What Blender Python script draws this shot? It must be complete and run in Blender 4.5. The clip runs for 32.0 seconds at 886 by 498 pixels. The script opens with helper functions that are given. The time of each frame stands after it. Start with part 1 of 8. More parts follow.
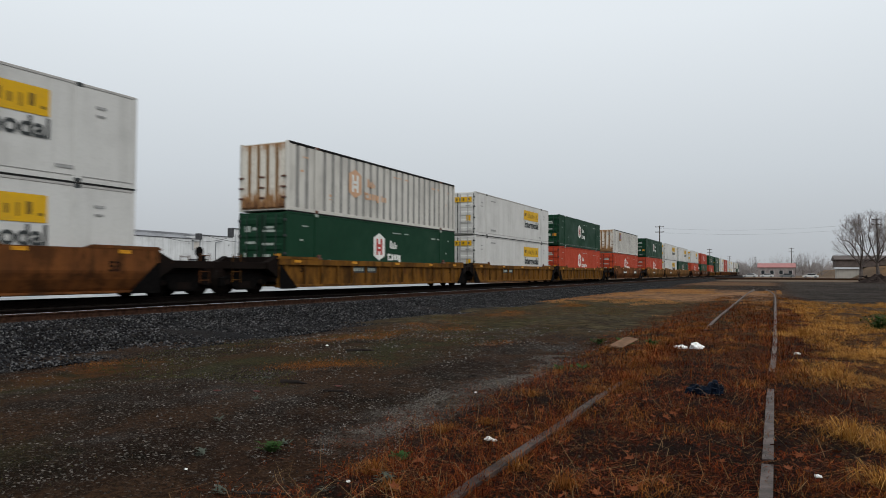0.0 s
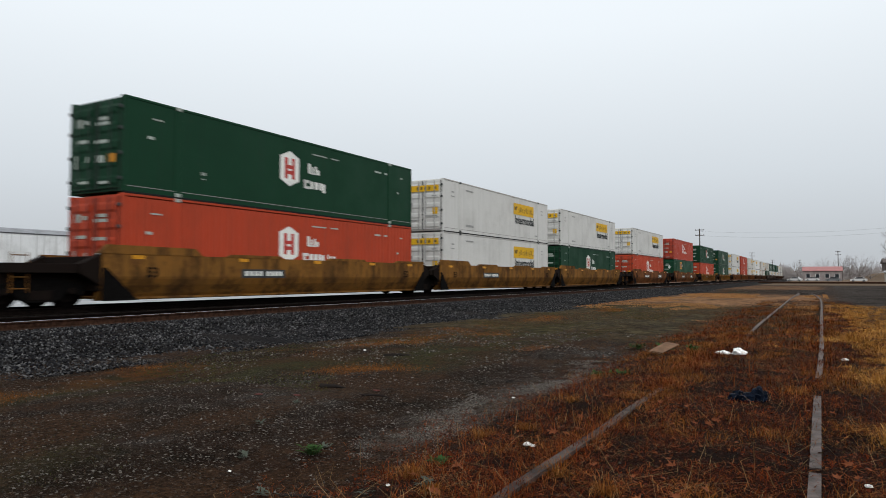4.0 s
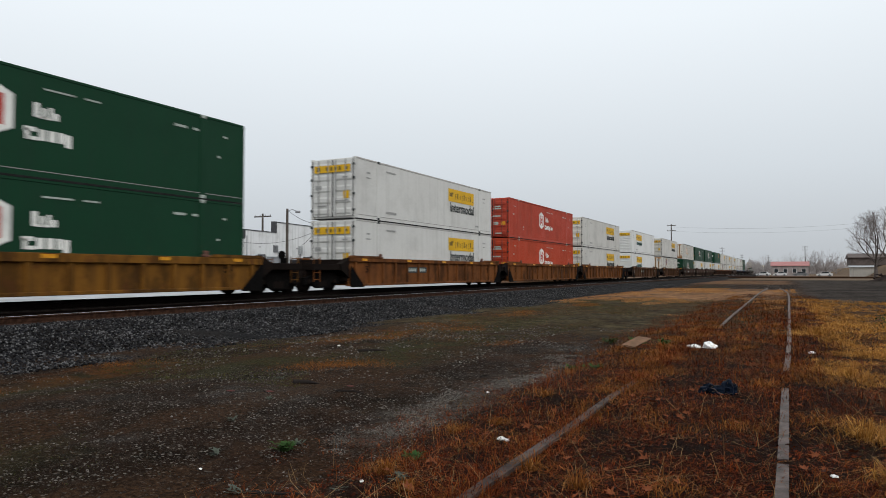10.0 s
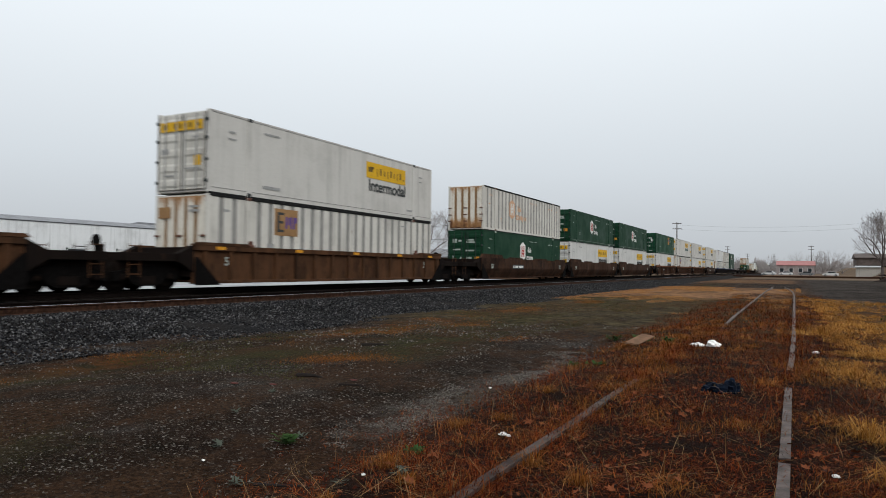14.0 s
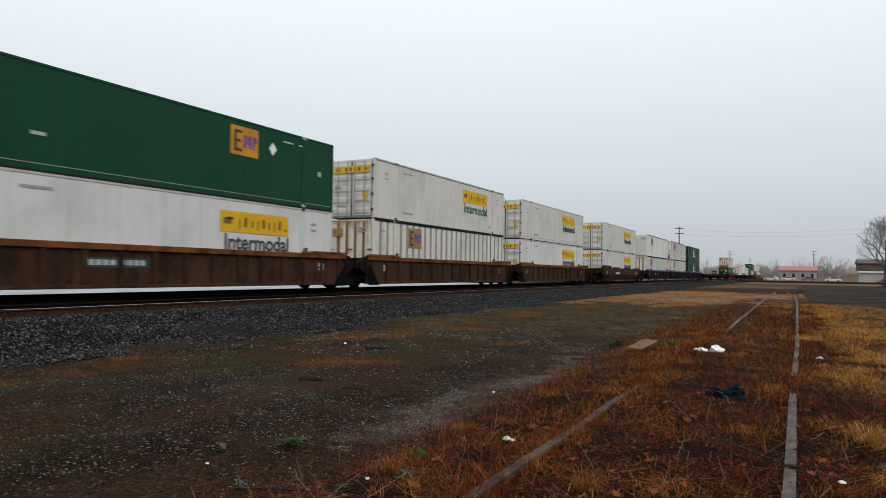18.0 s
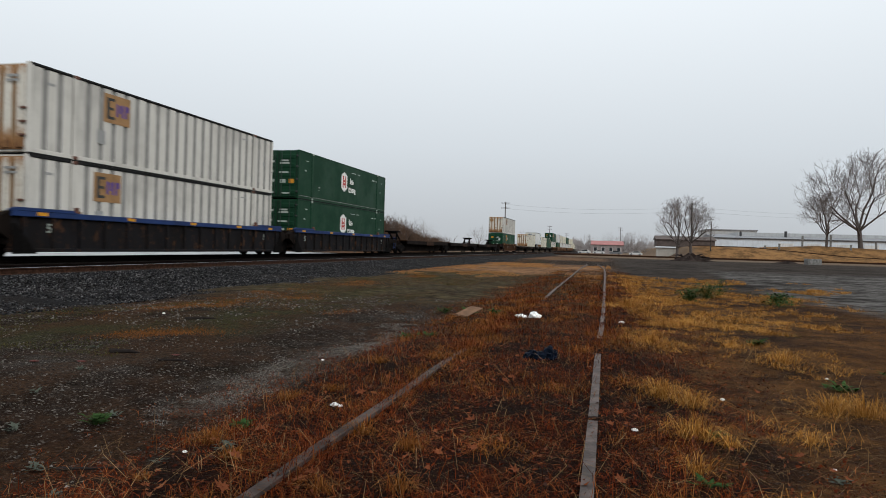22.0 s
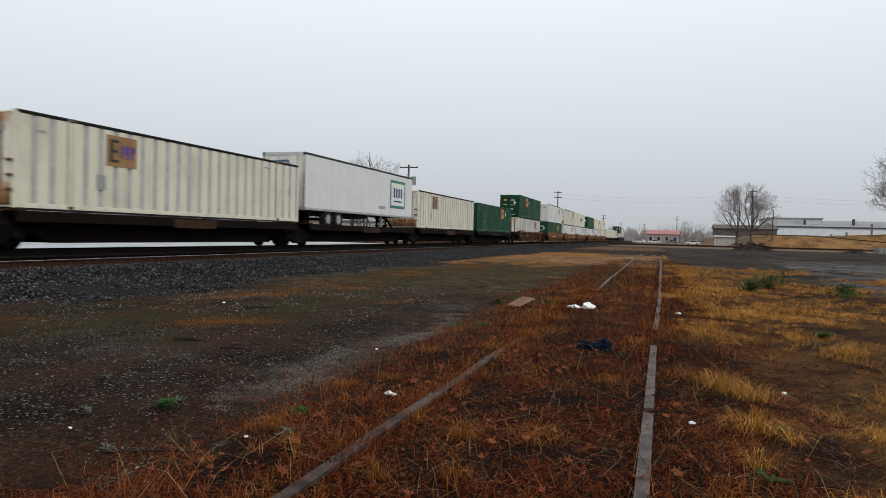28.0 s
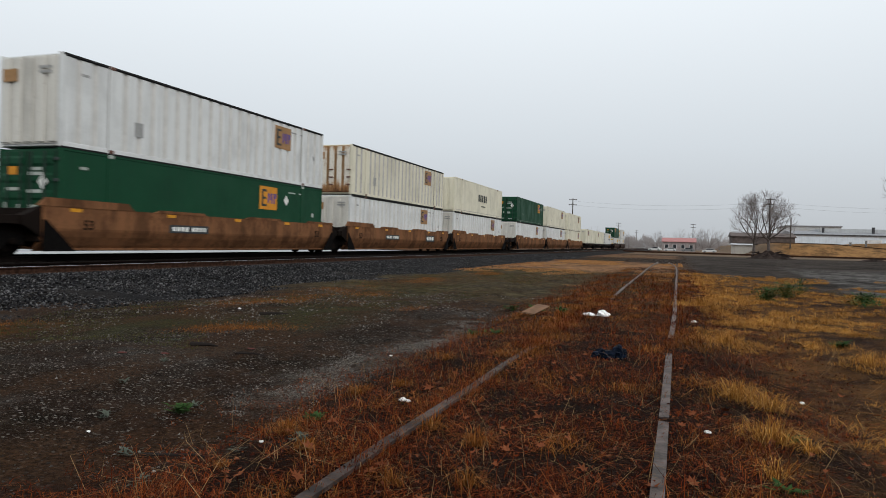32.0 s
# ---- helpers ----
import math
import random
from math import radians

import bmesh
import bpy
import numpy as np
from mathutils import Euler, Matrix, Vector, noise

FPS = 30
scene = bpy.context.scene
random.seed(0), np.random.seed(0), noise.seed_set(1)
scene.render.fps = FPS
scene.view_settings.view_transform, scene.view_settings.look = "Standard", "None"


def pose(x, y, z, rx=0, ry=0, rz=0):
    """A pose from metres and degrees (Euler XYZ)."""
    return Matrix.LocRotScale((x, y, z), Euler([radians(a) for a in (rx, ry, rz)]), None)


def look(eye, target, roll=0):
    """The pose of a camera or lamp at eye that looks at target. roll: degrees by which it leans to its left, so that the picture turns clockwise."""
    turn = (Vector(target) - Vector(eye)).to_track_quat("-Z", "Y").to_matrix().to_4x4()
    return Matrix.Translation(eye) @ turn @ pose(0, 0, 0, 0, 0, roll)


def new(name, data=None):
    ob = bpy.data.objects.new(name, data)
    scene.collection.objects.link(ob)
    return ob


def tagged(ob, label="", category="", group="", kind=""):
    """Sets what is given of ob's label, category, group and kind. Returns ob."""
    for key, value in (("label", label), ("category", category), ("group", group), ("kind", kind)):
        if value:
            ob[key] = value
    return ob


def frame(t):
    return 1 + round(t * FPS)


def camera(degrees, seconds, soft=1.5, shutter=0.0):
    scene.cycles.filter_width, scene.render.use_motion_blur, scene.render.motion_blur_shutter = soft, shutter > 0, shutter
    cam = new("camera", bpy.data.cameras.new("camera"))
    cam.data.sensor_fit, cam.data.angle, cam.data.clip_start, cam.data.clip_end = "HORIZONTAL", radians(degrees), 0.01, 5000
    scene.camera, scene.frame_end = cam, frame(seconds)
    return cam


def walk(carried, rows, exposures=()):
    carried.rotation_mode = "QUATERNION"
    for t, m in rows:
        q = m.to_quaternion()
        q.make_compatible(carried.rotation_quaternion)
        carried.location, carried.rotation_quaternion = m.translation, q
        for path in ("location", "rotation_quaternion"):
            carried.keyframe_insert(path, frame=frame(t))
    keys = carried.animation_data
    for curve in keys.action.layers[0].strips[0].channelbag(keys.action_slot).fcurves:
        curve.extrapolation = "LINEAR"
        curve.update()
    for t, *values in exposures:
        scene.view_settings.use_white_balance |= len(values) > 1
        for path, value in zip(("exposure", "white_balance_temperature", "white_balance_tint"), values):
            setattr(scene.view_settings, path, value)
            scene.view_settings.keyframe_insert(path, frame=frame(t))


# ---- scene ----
cam = camera(66.5, 32.0, soft=0.9, shutter=0.22)
walk(cam, [
    (0, pose(0.010, 0.008, 1.296, 91.998, -0.209, 26.236)),
    (0.5, pose(0.005, -0.011, 1.295, 91.724, -0.257, 26.349)),
    (1, pose(0.005, -0.003, 1.296, 91.846, -0.335, 26.861)),
    (1.5, pose(0.003, -0.008, 1.294, 91.945, -0.206, 28.102)),
    (2, pose(-0.000, -0.016, 1.291, 92.003, -0.272, 29.101)),
    (2.5, pose(-0.003, -0.010, 1.293, 92.015, -0.034, 29.427)),
    (3, pose(0.003, 0.002, 1.296, 92.410, -0.016, 29.689)),
    (3.5, pose(0.003, -0.013, 1.297, 92.596, -0.186, 29.783)),
    (4, pose(0.008, -0.015, 1.298, 92.399, -0.020, 29.274)),
    (4.5, pose(0.009, -0.010, 1.298, 92.388, 0.009, 28.001)),
    (6.5, pose(0.010, -0.017, 1.295, 92.238, -0.202, 28.063)),
    (7, pose(0.010, -0.019, 1.294, 92.189, -0.290, 27.949)),
    (7.5, pose(0.004, -0.014, 1.296, 92.077, -0.242, 27.692)),
    (8, pose(0.002, -0.013, 1.299, 92.153, -0.226, 27.313)),
    (8.5, pose(0.006, -0.007, 1.296, 92.168, -0.240, 27.430)),
    (9, pose(0.004, -0.002, 1.298, 92.271, -0.128, 27.218)),
    (9.5, pose(0.008, -0.004, 1.295, 92.214, -0.078, 27.158)),
    (10, pose(0.003, 0.003, 1.296, 91.989, 0.033, 27.144)),
    (10.5, pose(0.001, 0.005, 1.295, 91.896, -0.215, 26.535)),
    (11, pose(0.005, 0.002, 1.292, 91.677, -0.155, 26.709)),
    (11.5, pose(0.005, 0.016, 1.294, 91.733, -0.066, 26.555)),
    (12, pose(0.004, 0.013, 1.294, 91.712, 0.065, 26.751)),
    (12.5, pose(0.006, 0.014, 1.293, 91.412, -0.075, 27.084)),
    (13, pose(0.006, 0.011, 1.295, 91.569, -0.163, 26.998)),
    (13.5, pose(-0.000, 0.006, 1.296, 91.743, -0.314, 27.644)),
    (14, pose(0.011, 0.002, 1.295, 91.600, -0.625, 27.534)),
    (14.5, pose(0.006, 0.005, 1.296, 91.756, -0.414, 27.274)),
    (16.5, pose(0.012, 0.002, 1.295, 91.962, -0.988, 26.500)),
    (17, pose(0.008, 0.004, 1.297, 91.908, -1.112, 26.612)),
    (17.5, pose(0.007, 0.002, 1.295, 91.975, -0.952, 26.664)),
    (18, pose(-0.008, -0.006, 1.293, 91.939, -0.830, 27.690)),
    (18.5, pose(-0.007, -0.016, 1.297, 91.598, -0.210, 31.895)),
    (19, pose(-0.022, -0.025, 1.298, 92.859, -0.095, 32.251)),
    (19.5, pose(-0.039, -0.008, 1.284, 92.875, -0.769, 29.738)),
    (20, pose(-0.043, -0.004, 1.285, 93.135, -1.113, 27.315)),
    (20.5, pose(-0.044, 0.012, 1.290, 93.693, -1.122, 25.247)),
    (21, pose(-0.024, -0.006, 1.284, 92.387, -1.419, 20.640)),
    (21.5, pose(0.004, 0.017, 1.275, 90.003, -1.989, 16.606)),
    (22, pose(0.003, 0.023, 1.264, 89.733, -1.731, 13.622)),
    (22.5, pose(-0.005, 0.021, 1.263, 89.503, -1.573, 13.708)),
    (23, pose(-0.000, 0.019, 1.263, 89.605, -2.050, 14.088)),
    (23.5, pose(0.004, 0.002, 1.267, 89.302, -1.730, 14.740)),
    (24, pose(0.003, 0.008, 1.266, 89.276, -1.749, 15.341)),
    (24.5, pose(-0.002, 0.009, 1.262, 88.752, -1.876, 15.686)),
    (25, pose(0.001, 0.008, 1.260, 88.513, -1.853, 16.128)),
    (25.5, pose(-0.001, 0.012, 1.265, 88.639, -1.904, 16.418)),
    (26, pose(-0.001, 0.013, 1.264, 88.576, -1.751, 16.374)),
    (26.5, pose(0.001, 0.010, 1.267, 88.680, -1.725, 17.177)),
    (28.5, pose(0.000, 0.003, 1.267, 88.819, -1.572, 18.100)),
    (29, pose(-0.002, 0.002, 1.266, 88.997, -1.759, 18.233)),
    (29.5, pose(0.002, 0.000, 1.265, 88.724, -1.752, 18.292)),
    (30, pose(0.003, -0.001, 1.266, 88.846, -1.765, 18.435)),
    (30.5, pose(0.001, -0.001, 1.265, 88.890, -1.799, 18.490)),
    (31, pose(0.001, -0.003, 1.267, 89.058, -1.768, 18.627)),
    (31.5, pose(0.002, -0.009, 1.266, 89.039, -1.781, 19.019)),
    (32, pose(0.004, -0.010, 1.267, 89.340, -1.668, 19.221)),
], [(0.0, -0.17), (0.8, -0.12), (1.6, -0.06), (2.6, 0.0), (32.0, 0.0)])

# ---- light: a foggy overcast morning ----
world = bpy.data.worlds.new("overcast")
scene.world = world
world.use_nodes = True
wn, wl = world.node_tree.nodes, world.node_tree.links
wn.clear()
w_out = wn.new("ShaderNodeOutputWorld")
w_bg = wn.new("ShaderNodeBackground")
w_co = wn.new("ShaderNodeTexCoord")
w_sep = wn.new("ShaderNodeSeparateXYZ")
w_ramp = wn.new("ShaderNodeValToRGB")
w_noise = wn.new("ShaderNodeTexNoise")
w_mix = wn.new("ShaderNodeMix")
w_sky = wn.new("ShaderNodeTexSky")
w_hsv = wn.new("ShaderNodeHueSaturation")
w_sky.sky_type, w_sky.sun_disc = "NISHITA", False
w_sky.sun_elevation, w_sky.sun_rotation = radians(32), radians(130)
w_sky.dust_density, w_sky.air_density = 6.0, 1.0
w_hsv.inputs["Saturation"].default_value = 0.12
w_hsv.inputs["Value"].default_value = 0.08
stops = [(0.0, (0.52, 0.55, 0.58)), (0.03, (0.55, 0.585, 0.62)), (0.14, (0.69, 0.745, 0.795)),
         (0.34, (0.90, 0.965, 1.02)), (0.55, (1.02, 1.08, 1.14)), (1.0, (1.25, 1.30, 1.35))]
el = w_ramp.color_ramp.elements
el[0].position, el[0].color = stops[0][0], (*stops[0][1], 1)
el[1].position, el[1].color = stops[-1][0], (*stops[-1][1], 1)
for p_, c_ in stops[1:-1]:
    e_ = el.new(p_)
    e_.color = (*c_, 1)
w_mix.data_type = "RGBA"
w_mix.inputs["Factor"].default_value = 0.06
wl.new(w_co.outputs["Generated"], w_sep.inputs[0])
wl.new(w_sep.outputs["Z"], w_ramp.inputs["Fac"])
wl.new(w_sky.outputs[0], w_hsv.inputs["Color"])
wl.new(w_ramp.outputs["Color"], w_mix.inputs["A"])
wl.new(w_hsv.outputs["Color"], w_mix.inputs["B"])
wl.new(w_mix.outputs["Result"], w_bg.inputs["Color"])
w_bg.inputs["Strength"].default_value = 1.0
wl.new(w_bg.outputs[0], w_out.inputs["Surface"])

sun_data = bpy.data.lights.new("sun", "SUN")
sun_data.energy, sun_data.angle, sun_data.color = 1.3, radians(40), (1.0, 0.98, 0.95)
sun = new("sun", sun_data)
sun.matrix_world = look((64, -54, 52), (0, 0, 0))


# ---- materials ----
class Nodes:
    """Small helper round one material's node tree."""

    def __init__(self, name):
        self.mat = bpy.data.materials.new(name)
        self.mat.use_nodes = True
        self.t = self.mat.node_tree
        self.bsdf = self.t.nodes["Principled BSDF"]
        self.co = self.geo = None

    def add(self, kind, **values):
        n = self.t.nodes.new(kind)
        for key, value in values.items():
            if key in n.inputs:
                n.inputs[key].default_value = value
        return n

    def link(self, a, b):
        self.t.links.new(a, b)

    def coords(self, out="Object"):
        if self.co is None:
            self.co = self.t.nodes.new("ShaderNodeTexCoord")
        return self.co.outputs[out]

    def position(self):
        if self.geo is None:
            self.geo = self.t.nodes.new("ShaderNodeNewGeometry")
        return self.geo.outputs["Position"]

    def noise(self, scale, detail=4.0, rough=0.6, at=None, stretch=None):
        n = self.add("ShaderNodeTexNoise", Scale=scale, Detail=detail, Roughness=rough)
        at = at or self.coords()
        if stretch:
            m = self.t.nodes.new("ShaderNodeMapping")
            m.inputs["Scale"].default_value = stretch
            self.link(at, m.inputs["Vector"])
            at = m.outputs[0]
        self.link(at, n.inputs["Vector"])
        return n.outputs["Fac"]

    def ramp(self, fac, lo, hi, a=0.0, b=1.0):
        n = self.t.nodes.new("ShaderNodeMapRange")
        n.interpolation_type = "SMOOTHSTEP"
        for i_, v_ in enumerate((lo, hi, a, b)):
            n.inputs[i_ + 1].default_value = v_
        self.link(fac, n.inputs[0])
        return n.outputs[0]

    def math(self, op, a, b=0.0):
        n = self.t.nodes.new("ShaderNodeMath")
        n.operation = op
        for i_, v_ in enumerate((a, b)):
            if isinstance(v_, (int, float)):
                n.inputs[i_].default_value = v_
            else:
                self.link(v_, n.inputs[i_])
        return n.outputs[0]

    def mix(self, fac, a, b, blend="MIX"):
        n = self.t.nodes.new("ShaderNodeMix")
        n.data_type, n.blend_type = "RGBA", blend
        for slot, v_ in (("Factor", fac), ("A", a), ("B", b)):
            if isinstance(v_, tuple):
                n.inputs[slot].default_value = (*v_, 1)
            elif isinstance(v_, (int, float)):
                n.inputs[slot].default_value = v_
            else:
                self.link(v_, n.inputs[slot])
        return n.outputs["Result"]

    def bump(self, height, strength=0.3, distance=0.02):
        n = self.add("ShaderNodeBump", Strength=strength, Distance=distance)
        self.link(height, n.inputs["Height"])
        self.link(n.outputs[0], self.bsdf.inputs["Normal"])

    def done(self, color, rough=0.6, metal=0.0, spec=0.5):
        for slot, v_ in (("Base Color", color), ("Roughness", rough), ("Metallic", metal), ("Specular IOR Level", spec)):
            if isinstance(v_, tuple):
                self.bsdf.inputs[slot].default_value = (*v_, 1)
            elif isinstance(v_, (int, float)):
                self.bsdf.inputs[slot].default_value = v_
            else:
                self.link(v_, self.bsdf.inputs[slot])
        return self.mat


def painted(name, color, stain=(0.10, 0.045, 0.02), dirt=(0.09, 0.08, 0.07), stain_amount=0.25, dirt_amount=0.3, rough=0.5, spec=0.12, wear=0.0):
    """Weathered paint on steel or aluminium: vertical rain streaks, grime and rust spots."""
    m = Nodes(name)
    info = m.t.nodes.new("ShaderNodeObjectInfo")
    at = m.t.nodes.new("ShaderNodeVectorMath")
    off = m.t.nodes.new("ShaderNodeVectorMath")
    off.operation = "SCALE"
    off.inputs[0].default_value = (37.0, 91.0, 13.0)
    m.link(info.outputs["Random"], off.inputs["Scale"])
    m.link(m.coords(), at.inputs[0])
    m.link(off.outputs[0], at.inputs[1])
    p = at.outputs[0]
    streak = m.noise(1.0, 5, 0.65, p, (3.5, 3.5, 0.16))
    blot = m.noise(0.55, 5, 0.6, p)
    fine = m.noise(16, 3, 0.6, p)
    rust = m.noise(3.2, 6, 0.72, p)
    c = m.mix(m.math("MULTIPLY", m.ramp(streak, 0.45, 0.8), dirt_amount), color, dirt)
    c = m.mix(m.math("MULTIPLY", m.ramp(blot, 0.42, 0.75), dirt_amount * 0.8), c, dirt)
    c = m.mix(m.math("MULTIPLY", m.ramp(rust, 0.60, 0.74), stain_amount), c, stain)
    c = m.mix(m.math("MULTIPLY", m.ramp(fine, 0.4, 0.75), 0.10), c, dirt)
    if wear:
        runs = m.noise(1.0, 6, 0.75, p, (2.2, 1.1, 0.45))
        c = m.mix(m.math("MULTIPLY", m.ramp(runs, 0.46, 0.60), wear), c, tuple(v * 0.55 for v in dirt))
        c = m.mix(m.math("MULTIPLY", m.ramp(m.noise(2.4, 6, 0.8, p, (1.0, 1.0, 0.6)), 0.54, 0.66), wear), c, stain)
    m.bump(m.math("ADD", m.noise(1.3, 2, 0.5, p), m.math("MULTIPLY", fine, 0.08)), 0.25, 0.02)
    return m.done(c, m.ramp(blot, 0.3, 0.7, rough - 0.05, rough + 0.18), 0.0, spec)


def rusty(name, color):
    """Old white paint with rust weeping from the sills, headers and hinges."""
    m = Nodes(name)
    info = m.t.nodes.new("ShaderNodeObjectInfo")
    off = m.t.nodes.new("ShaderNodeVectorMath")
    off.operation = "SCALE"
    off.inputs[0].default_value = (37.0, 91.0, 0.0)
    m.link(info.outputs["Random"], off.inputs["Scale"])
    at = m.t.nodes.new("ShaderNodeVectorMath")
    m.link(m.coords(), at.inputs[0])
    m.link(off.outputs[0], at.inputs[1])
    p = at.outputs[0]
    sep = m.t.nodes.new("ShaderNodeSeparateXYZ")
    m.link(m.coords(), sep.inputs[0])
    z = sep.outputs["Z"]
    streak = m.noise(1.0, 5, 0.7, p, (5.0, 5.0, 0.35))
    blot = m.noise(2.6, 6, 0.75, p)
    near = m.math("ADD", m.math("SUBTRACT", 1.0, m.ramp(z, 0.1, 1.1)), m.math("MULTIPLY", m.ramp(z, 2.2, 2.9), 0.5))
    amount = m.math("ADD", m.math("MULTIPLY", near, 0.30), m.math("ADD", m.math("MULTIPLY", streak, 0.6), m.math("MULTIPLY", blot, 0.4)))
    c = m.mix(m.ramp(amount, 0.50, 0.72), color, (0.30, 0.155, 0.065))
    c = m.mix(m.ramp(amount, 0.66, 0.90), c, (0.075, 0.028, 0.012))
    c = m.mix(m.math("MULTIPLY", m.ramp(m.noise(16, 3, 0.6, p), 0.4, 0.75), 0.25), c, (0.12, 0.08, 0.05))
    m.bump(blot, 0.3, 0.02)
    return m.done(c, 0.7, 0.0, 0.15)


def plain(name, color, rough=0.7, metal=0.0, vary=0.25, scale=9.0):
    m = Nodes(name)
    dark = tuple(v * (1 - vary) for v in color)
    light = tuple(min(1, v * (1 + vary * 0.6)) for v in color)
    c = m.mix(m.ramp(m.noise(scale, 5, 0.65), 0.35, 0.68), dark, light)
    m.bump(m.noise(scale * 4, 3), 0.2, 0.01)
    return m.done(c, rough, metal, 0.25 if max(color) > 0.05 else 0.05)


def island(name, colors, rough=0.9, spec=0.03):
    """Loose pieces, each with a colour of its own."""
    m = Nodes(name)
    geo = m.t.nodes.new("ShaderNodeNewGeometry")
    r = m.t.nodes.new("ShaderNodeValToRGB")
    els = r.color_ramp.elements
    els[0].position, els[0].color = 0.0, (*colors[0], 1)
    els[1].position, els[1].color = 1.0, (*colors[-1], 1)
    for i_, c_ in enumerate(colors[1:-1]):
        e_ = els.new((i_ + 1) / (len(colors) - 1))
        e_.color = (*c_, 1)
    m.link(geo.outputs["Random Per Island"], r.inputs["Fac"])
    c = m.mix(m.math("MULTIPLY", m.ramp(m.noise(1.1, 3, 0.6, m.position()), 0.3, 0.7), 0.45), r.outputs["Color"], tuple(v * 0.55 for v in colors[0]))
    return m.done(c, rough, 0.0, spec)


M = {}
M["white_smooth"] = painted("white_smooth", (0.545, 0.54, 0.515), stain_amount=0.16, dirt_amount=0.22)
M["white_clean"] = painted("white_clean", (0.62, 0.62, 0.60), stain_amount=0.10, dirt_amount=0.12)
M["grey_smooth"] = painted("grey_smooth", (0.51, 0.495, 0.46), stain_amount=0.12, dirt_amount=0.25)
M["white_ribbed"] = painted("white_ribbed", (0.55, 0.53, 0.48), stain_amount=0.45, dirt_amount=0.38)
M["white_pale"] = painted("white_pale", (0.60, 0.61, 0.60), stain_amount=0.35, dirt_amount=0.30)
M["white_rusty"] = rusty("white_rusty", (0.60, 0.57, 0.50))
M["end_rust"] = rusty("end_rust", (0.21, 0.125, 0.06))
M["beige"] = painted("beige", (0.62, 0.585, 0.46), stain_amount=0.3, dirt_amount=0.3)
M["green"] = painted("green", (0.0055, 0.036, 0.0165), dirt=(0.012, 0.026, 0.018), stain_amount=0.10, dirt_amount=0.30, spec=0.10)
M["green_bright"] = painted("green_bright", (0.006, 0.046, 0.021), dirt=(0.011, 0.028, 0.019), stain_amount=0.10, dirt_amount=0.30, spec=0.10)
M["red"] = painted("red", (0.37, 0.046, 0.018), dirt=(0.17, 0.045, 0.026), stain=(0.12, 0.03, 0.02), stain_amount=0.25, dirt_amount=0.4)
M["red_dark"] = painted("red_dark", (0.35, 0.046, 0.025), dirt=(0.14, 0.045, 0.03), stain=(0.06, 0.02, 0.015), stain_amount=0.3, dirt_amount=0.4)
M["car_yellow"] = painted("car_yellow", (0.165, 0.072, 0.012), dirt=(0.040, 0.021, 0.010), stain=(0.075, 0.026, 0.011), stain_amount=0.6, dirt_amount=0.8, rough=0.7, spec=0.05, wear=0.65)
M["car_tan"] = painted("car_tan", (0.19, 0.085, 0.018), dirt=(0.045, 0.025, 0.013), stain=(0.07, 0.028, 0.013), stain_amount=0.6, dirt_amount=0.75, rough=0.7, spec=0.06, wear=0.65)
M["car_orange"] = painted("car_orange", (0.155, 0.056, 0.017), dirt=(0.036, 0.018, 0.010), stain=(0.065, 0.023, 0.011), stain_amount=0.6, dirt_amount=0.8, rough=0.7, spec=0.05, wear=0.65)
M["car_faded"] = painted("car_faded", (0.185, 0.083, 0.038), dirt=(0.085, 0.042, 0.022), stain=(0.07, 0.03, 0.016), stain_amount=0.6, dirt_amount=0.8, rough=0.7, spec=0.05, wear=0.65)
M["car_brown"] = painted("car_brown", (0.080, 0.037, 0.018), dirt=(0.028, 0.017, 0.011), stain=(0.045, 0.018, 0.010), stain_amount=0.6, dirt_amount=0.8, rough=0.7, spec=0.05, wear=0.65)
M["car_dark"] = painted("car_dark", (0.050, 0.0245, 0.014), dirt=(0.011, 0.008, 0.0065), stain=(0.085, 0.034, 0.015), stain_amount=0.7, dirt_amount=0.7, rough=0.7, spec=0.06, wear=0.65)
M["car_black"] = painted("car_black", (0.009, 0.009, 0.0105), dirt=(0.014, 0.012, 0.011), stain_amount=0.5, dirt_amount=0.7, rough=0.7, spec=0.06, wear=0.65)
M["chord_blue"] = painted("chord_blue", (0.016, 0.036, 0.115), dirt=(0.018, 0.020, 0.03), stain_amount=0.2, dirt_amount=0.5, spec=0.08)
M["truck_black"] = plain("truck_black", (0.0045, 0.004, 0.0037), 0.95, 0.0, 0.5)
M["wheel_steel"] = plain("wheel_steel", (0.008, 0.006, 0.005), 0.95, 0.0, 0.4)
M["rubber"] = plain("rubber", (0.018, 0.018, 0.018), 0.85)
# Groove tones carry the recess shade; two also colour a seam and rail edges.
M["groove_shade_seam"] = plain("groove_shade_seam", (0.24, 0.235, 0.22), 0.8, 0.0, 0.14, 2)
M["groove_shade_edge"] = plain("groove_shade_edge", (0.38, 0.37, 0.35), 0.8, 0.0, 0.14, 2)
M["groove_shade_soft"] = plain("groove_shade_soft", (0.50, 0.49, 0.465), 0.8, 0.0, 0.10, 2)
M["seam_dark"] = plain("seam_dark", (0.018, 0.018, 0.018), 0.8, 0.0, 0.4, 4)
M["end_grime"] = painted("end_grime", (0.009, 0.0060, 0.0048), dirt=(0.005, 0.0042, 0.0038), stain_amount=0.4, dirt_amount=0.7, rough=0.8, spec=0.05)
M["rod_dark"] = plain("rod_dark", (0.03, 0.045, 0.038), 0.6, 0.2, 0.3)
M["rod_red"] = plain("rod_red", (0.16, 0.03, 0.022), 0.6, 0.0, 0.4)
M["yard_concrete"] = plain("yard_concrete", (0.36, 0.37, 0.375), 0.85, 0.0, 0.3, 0.3)
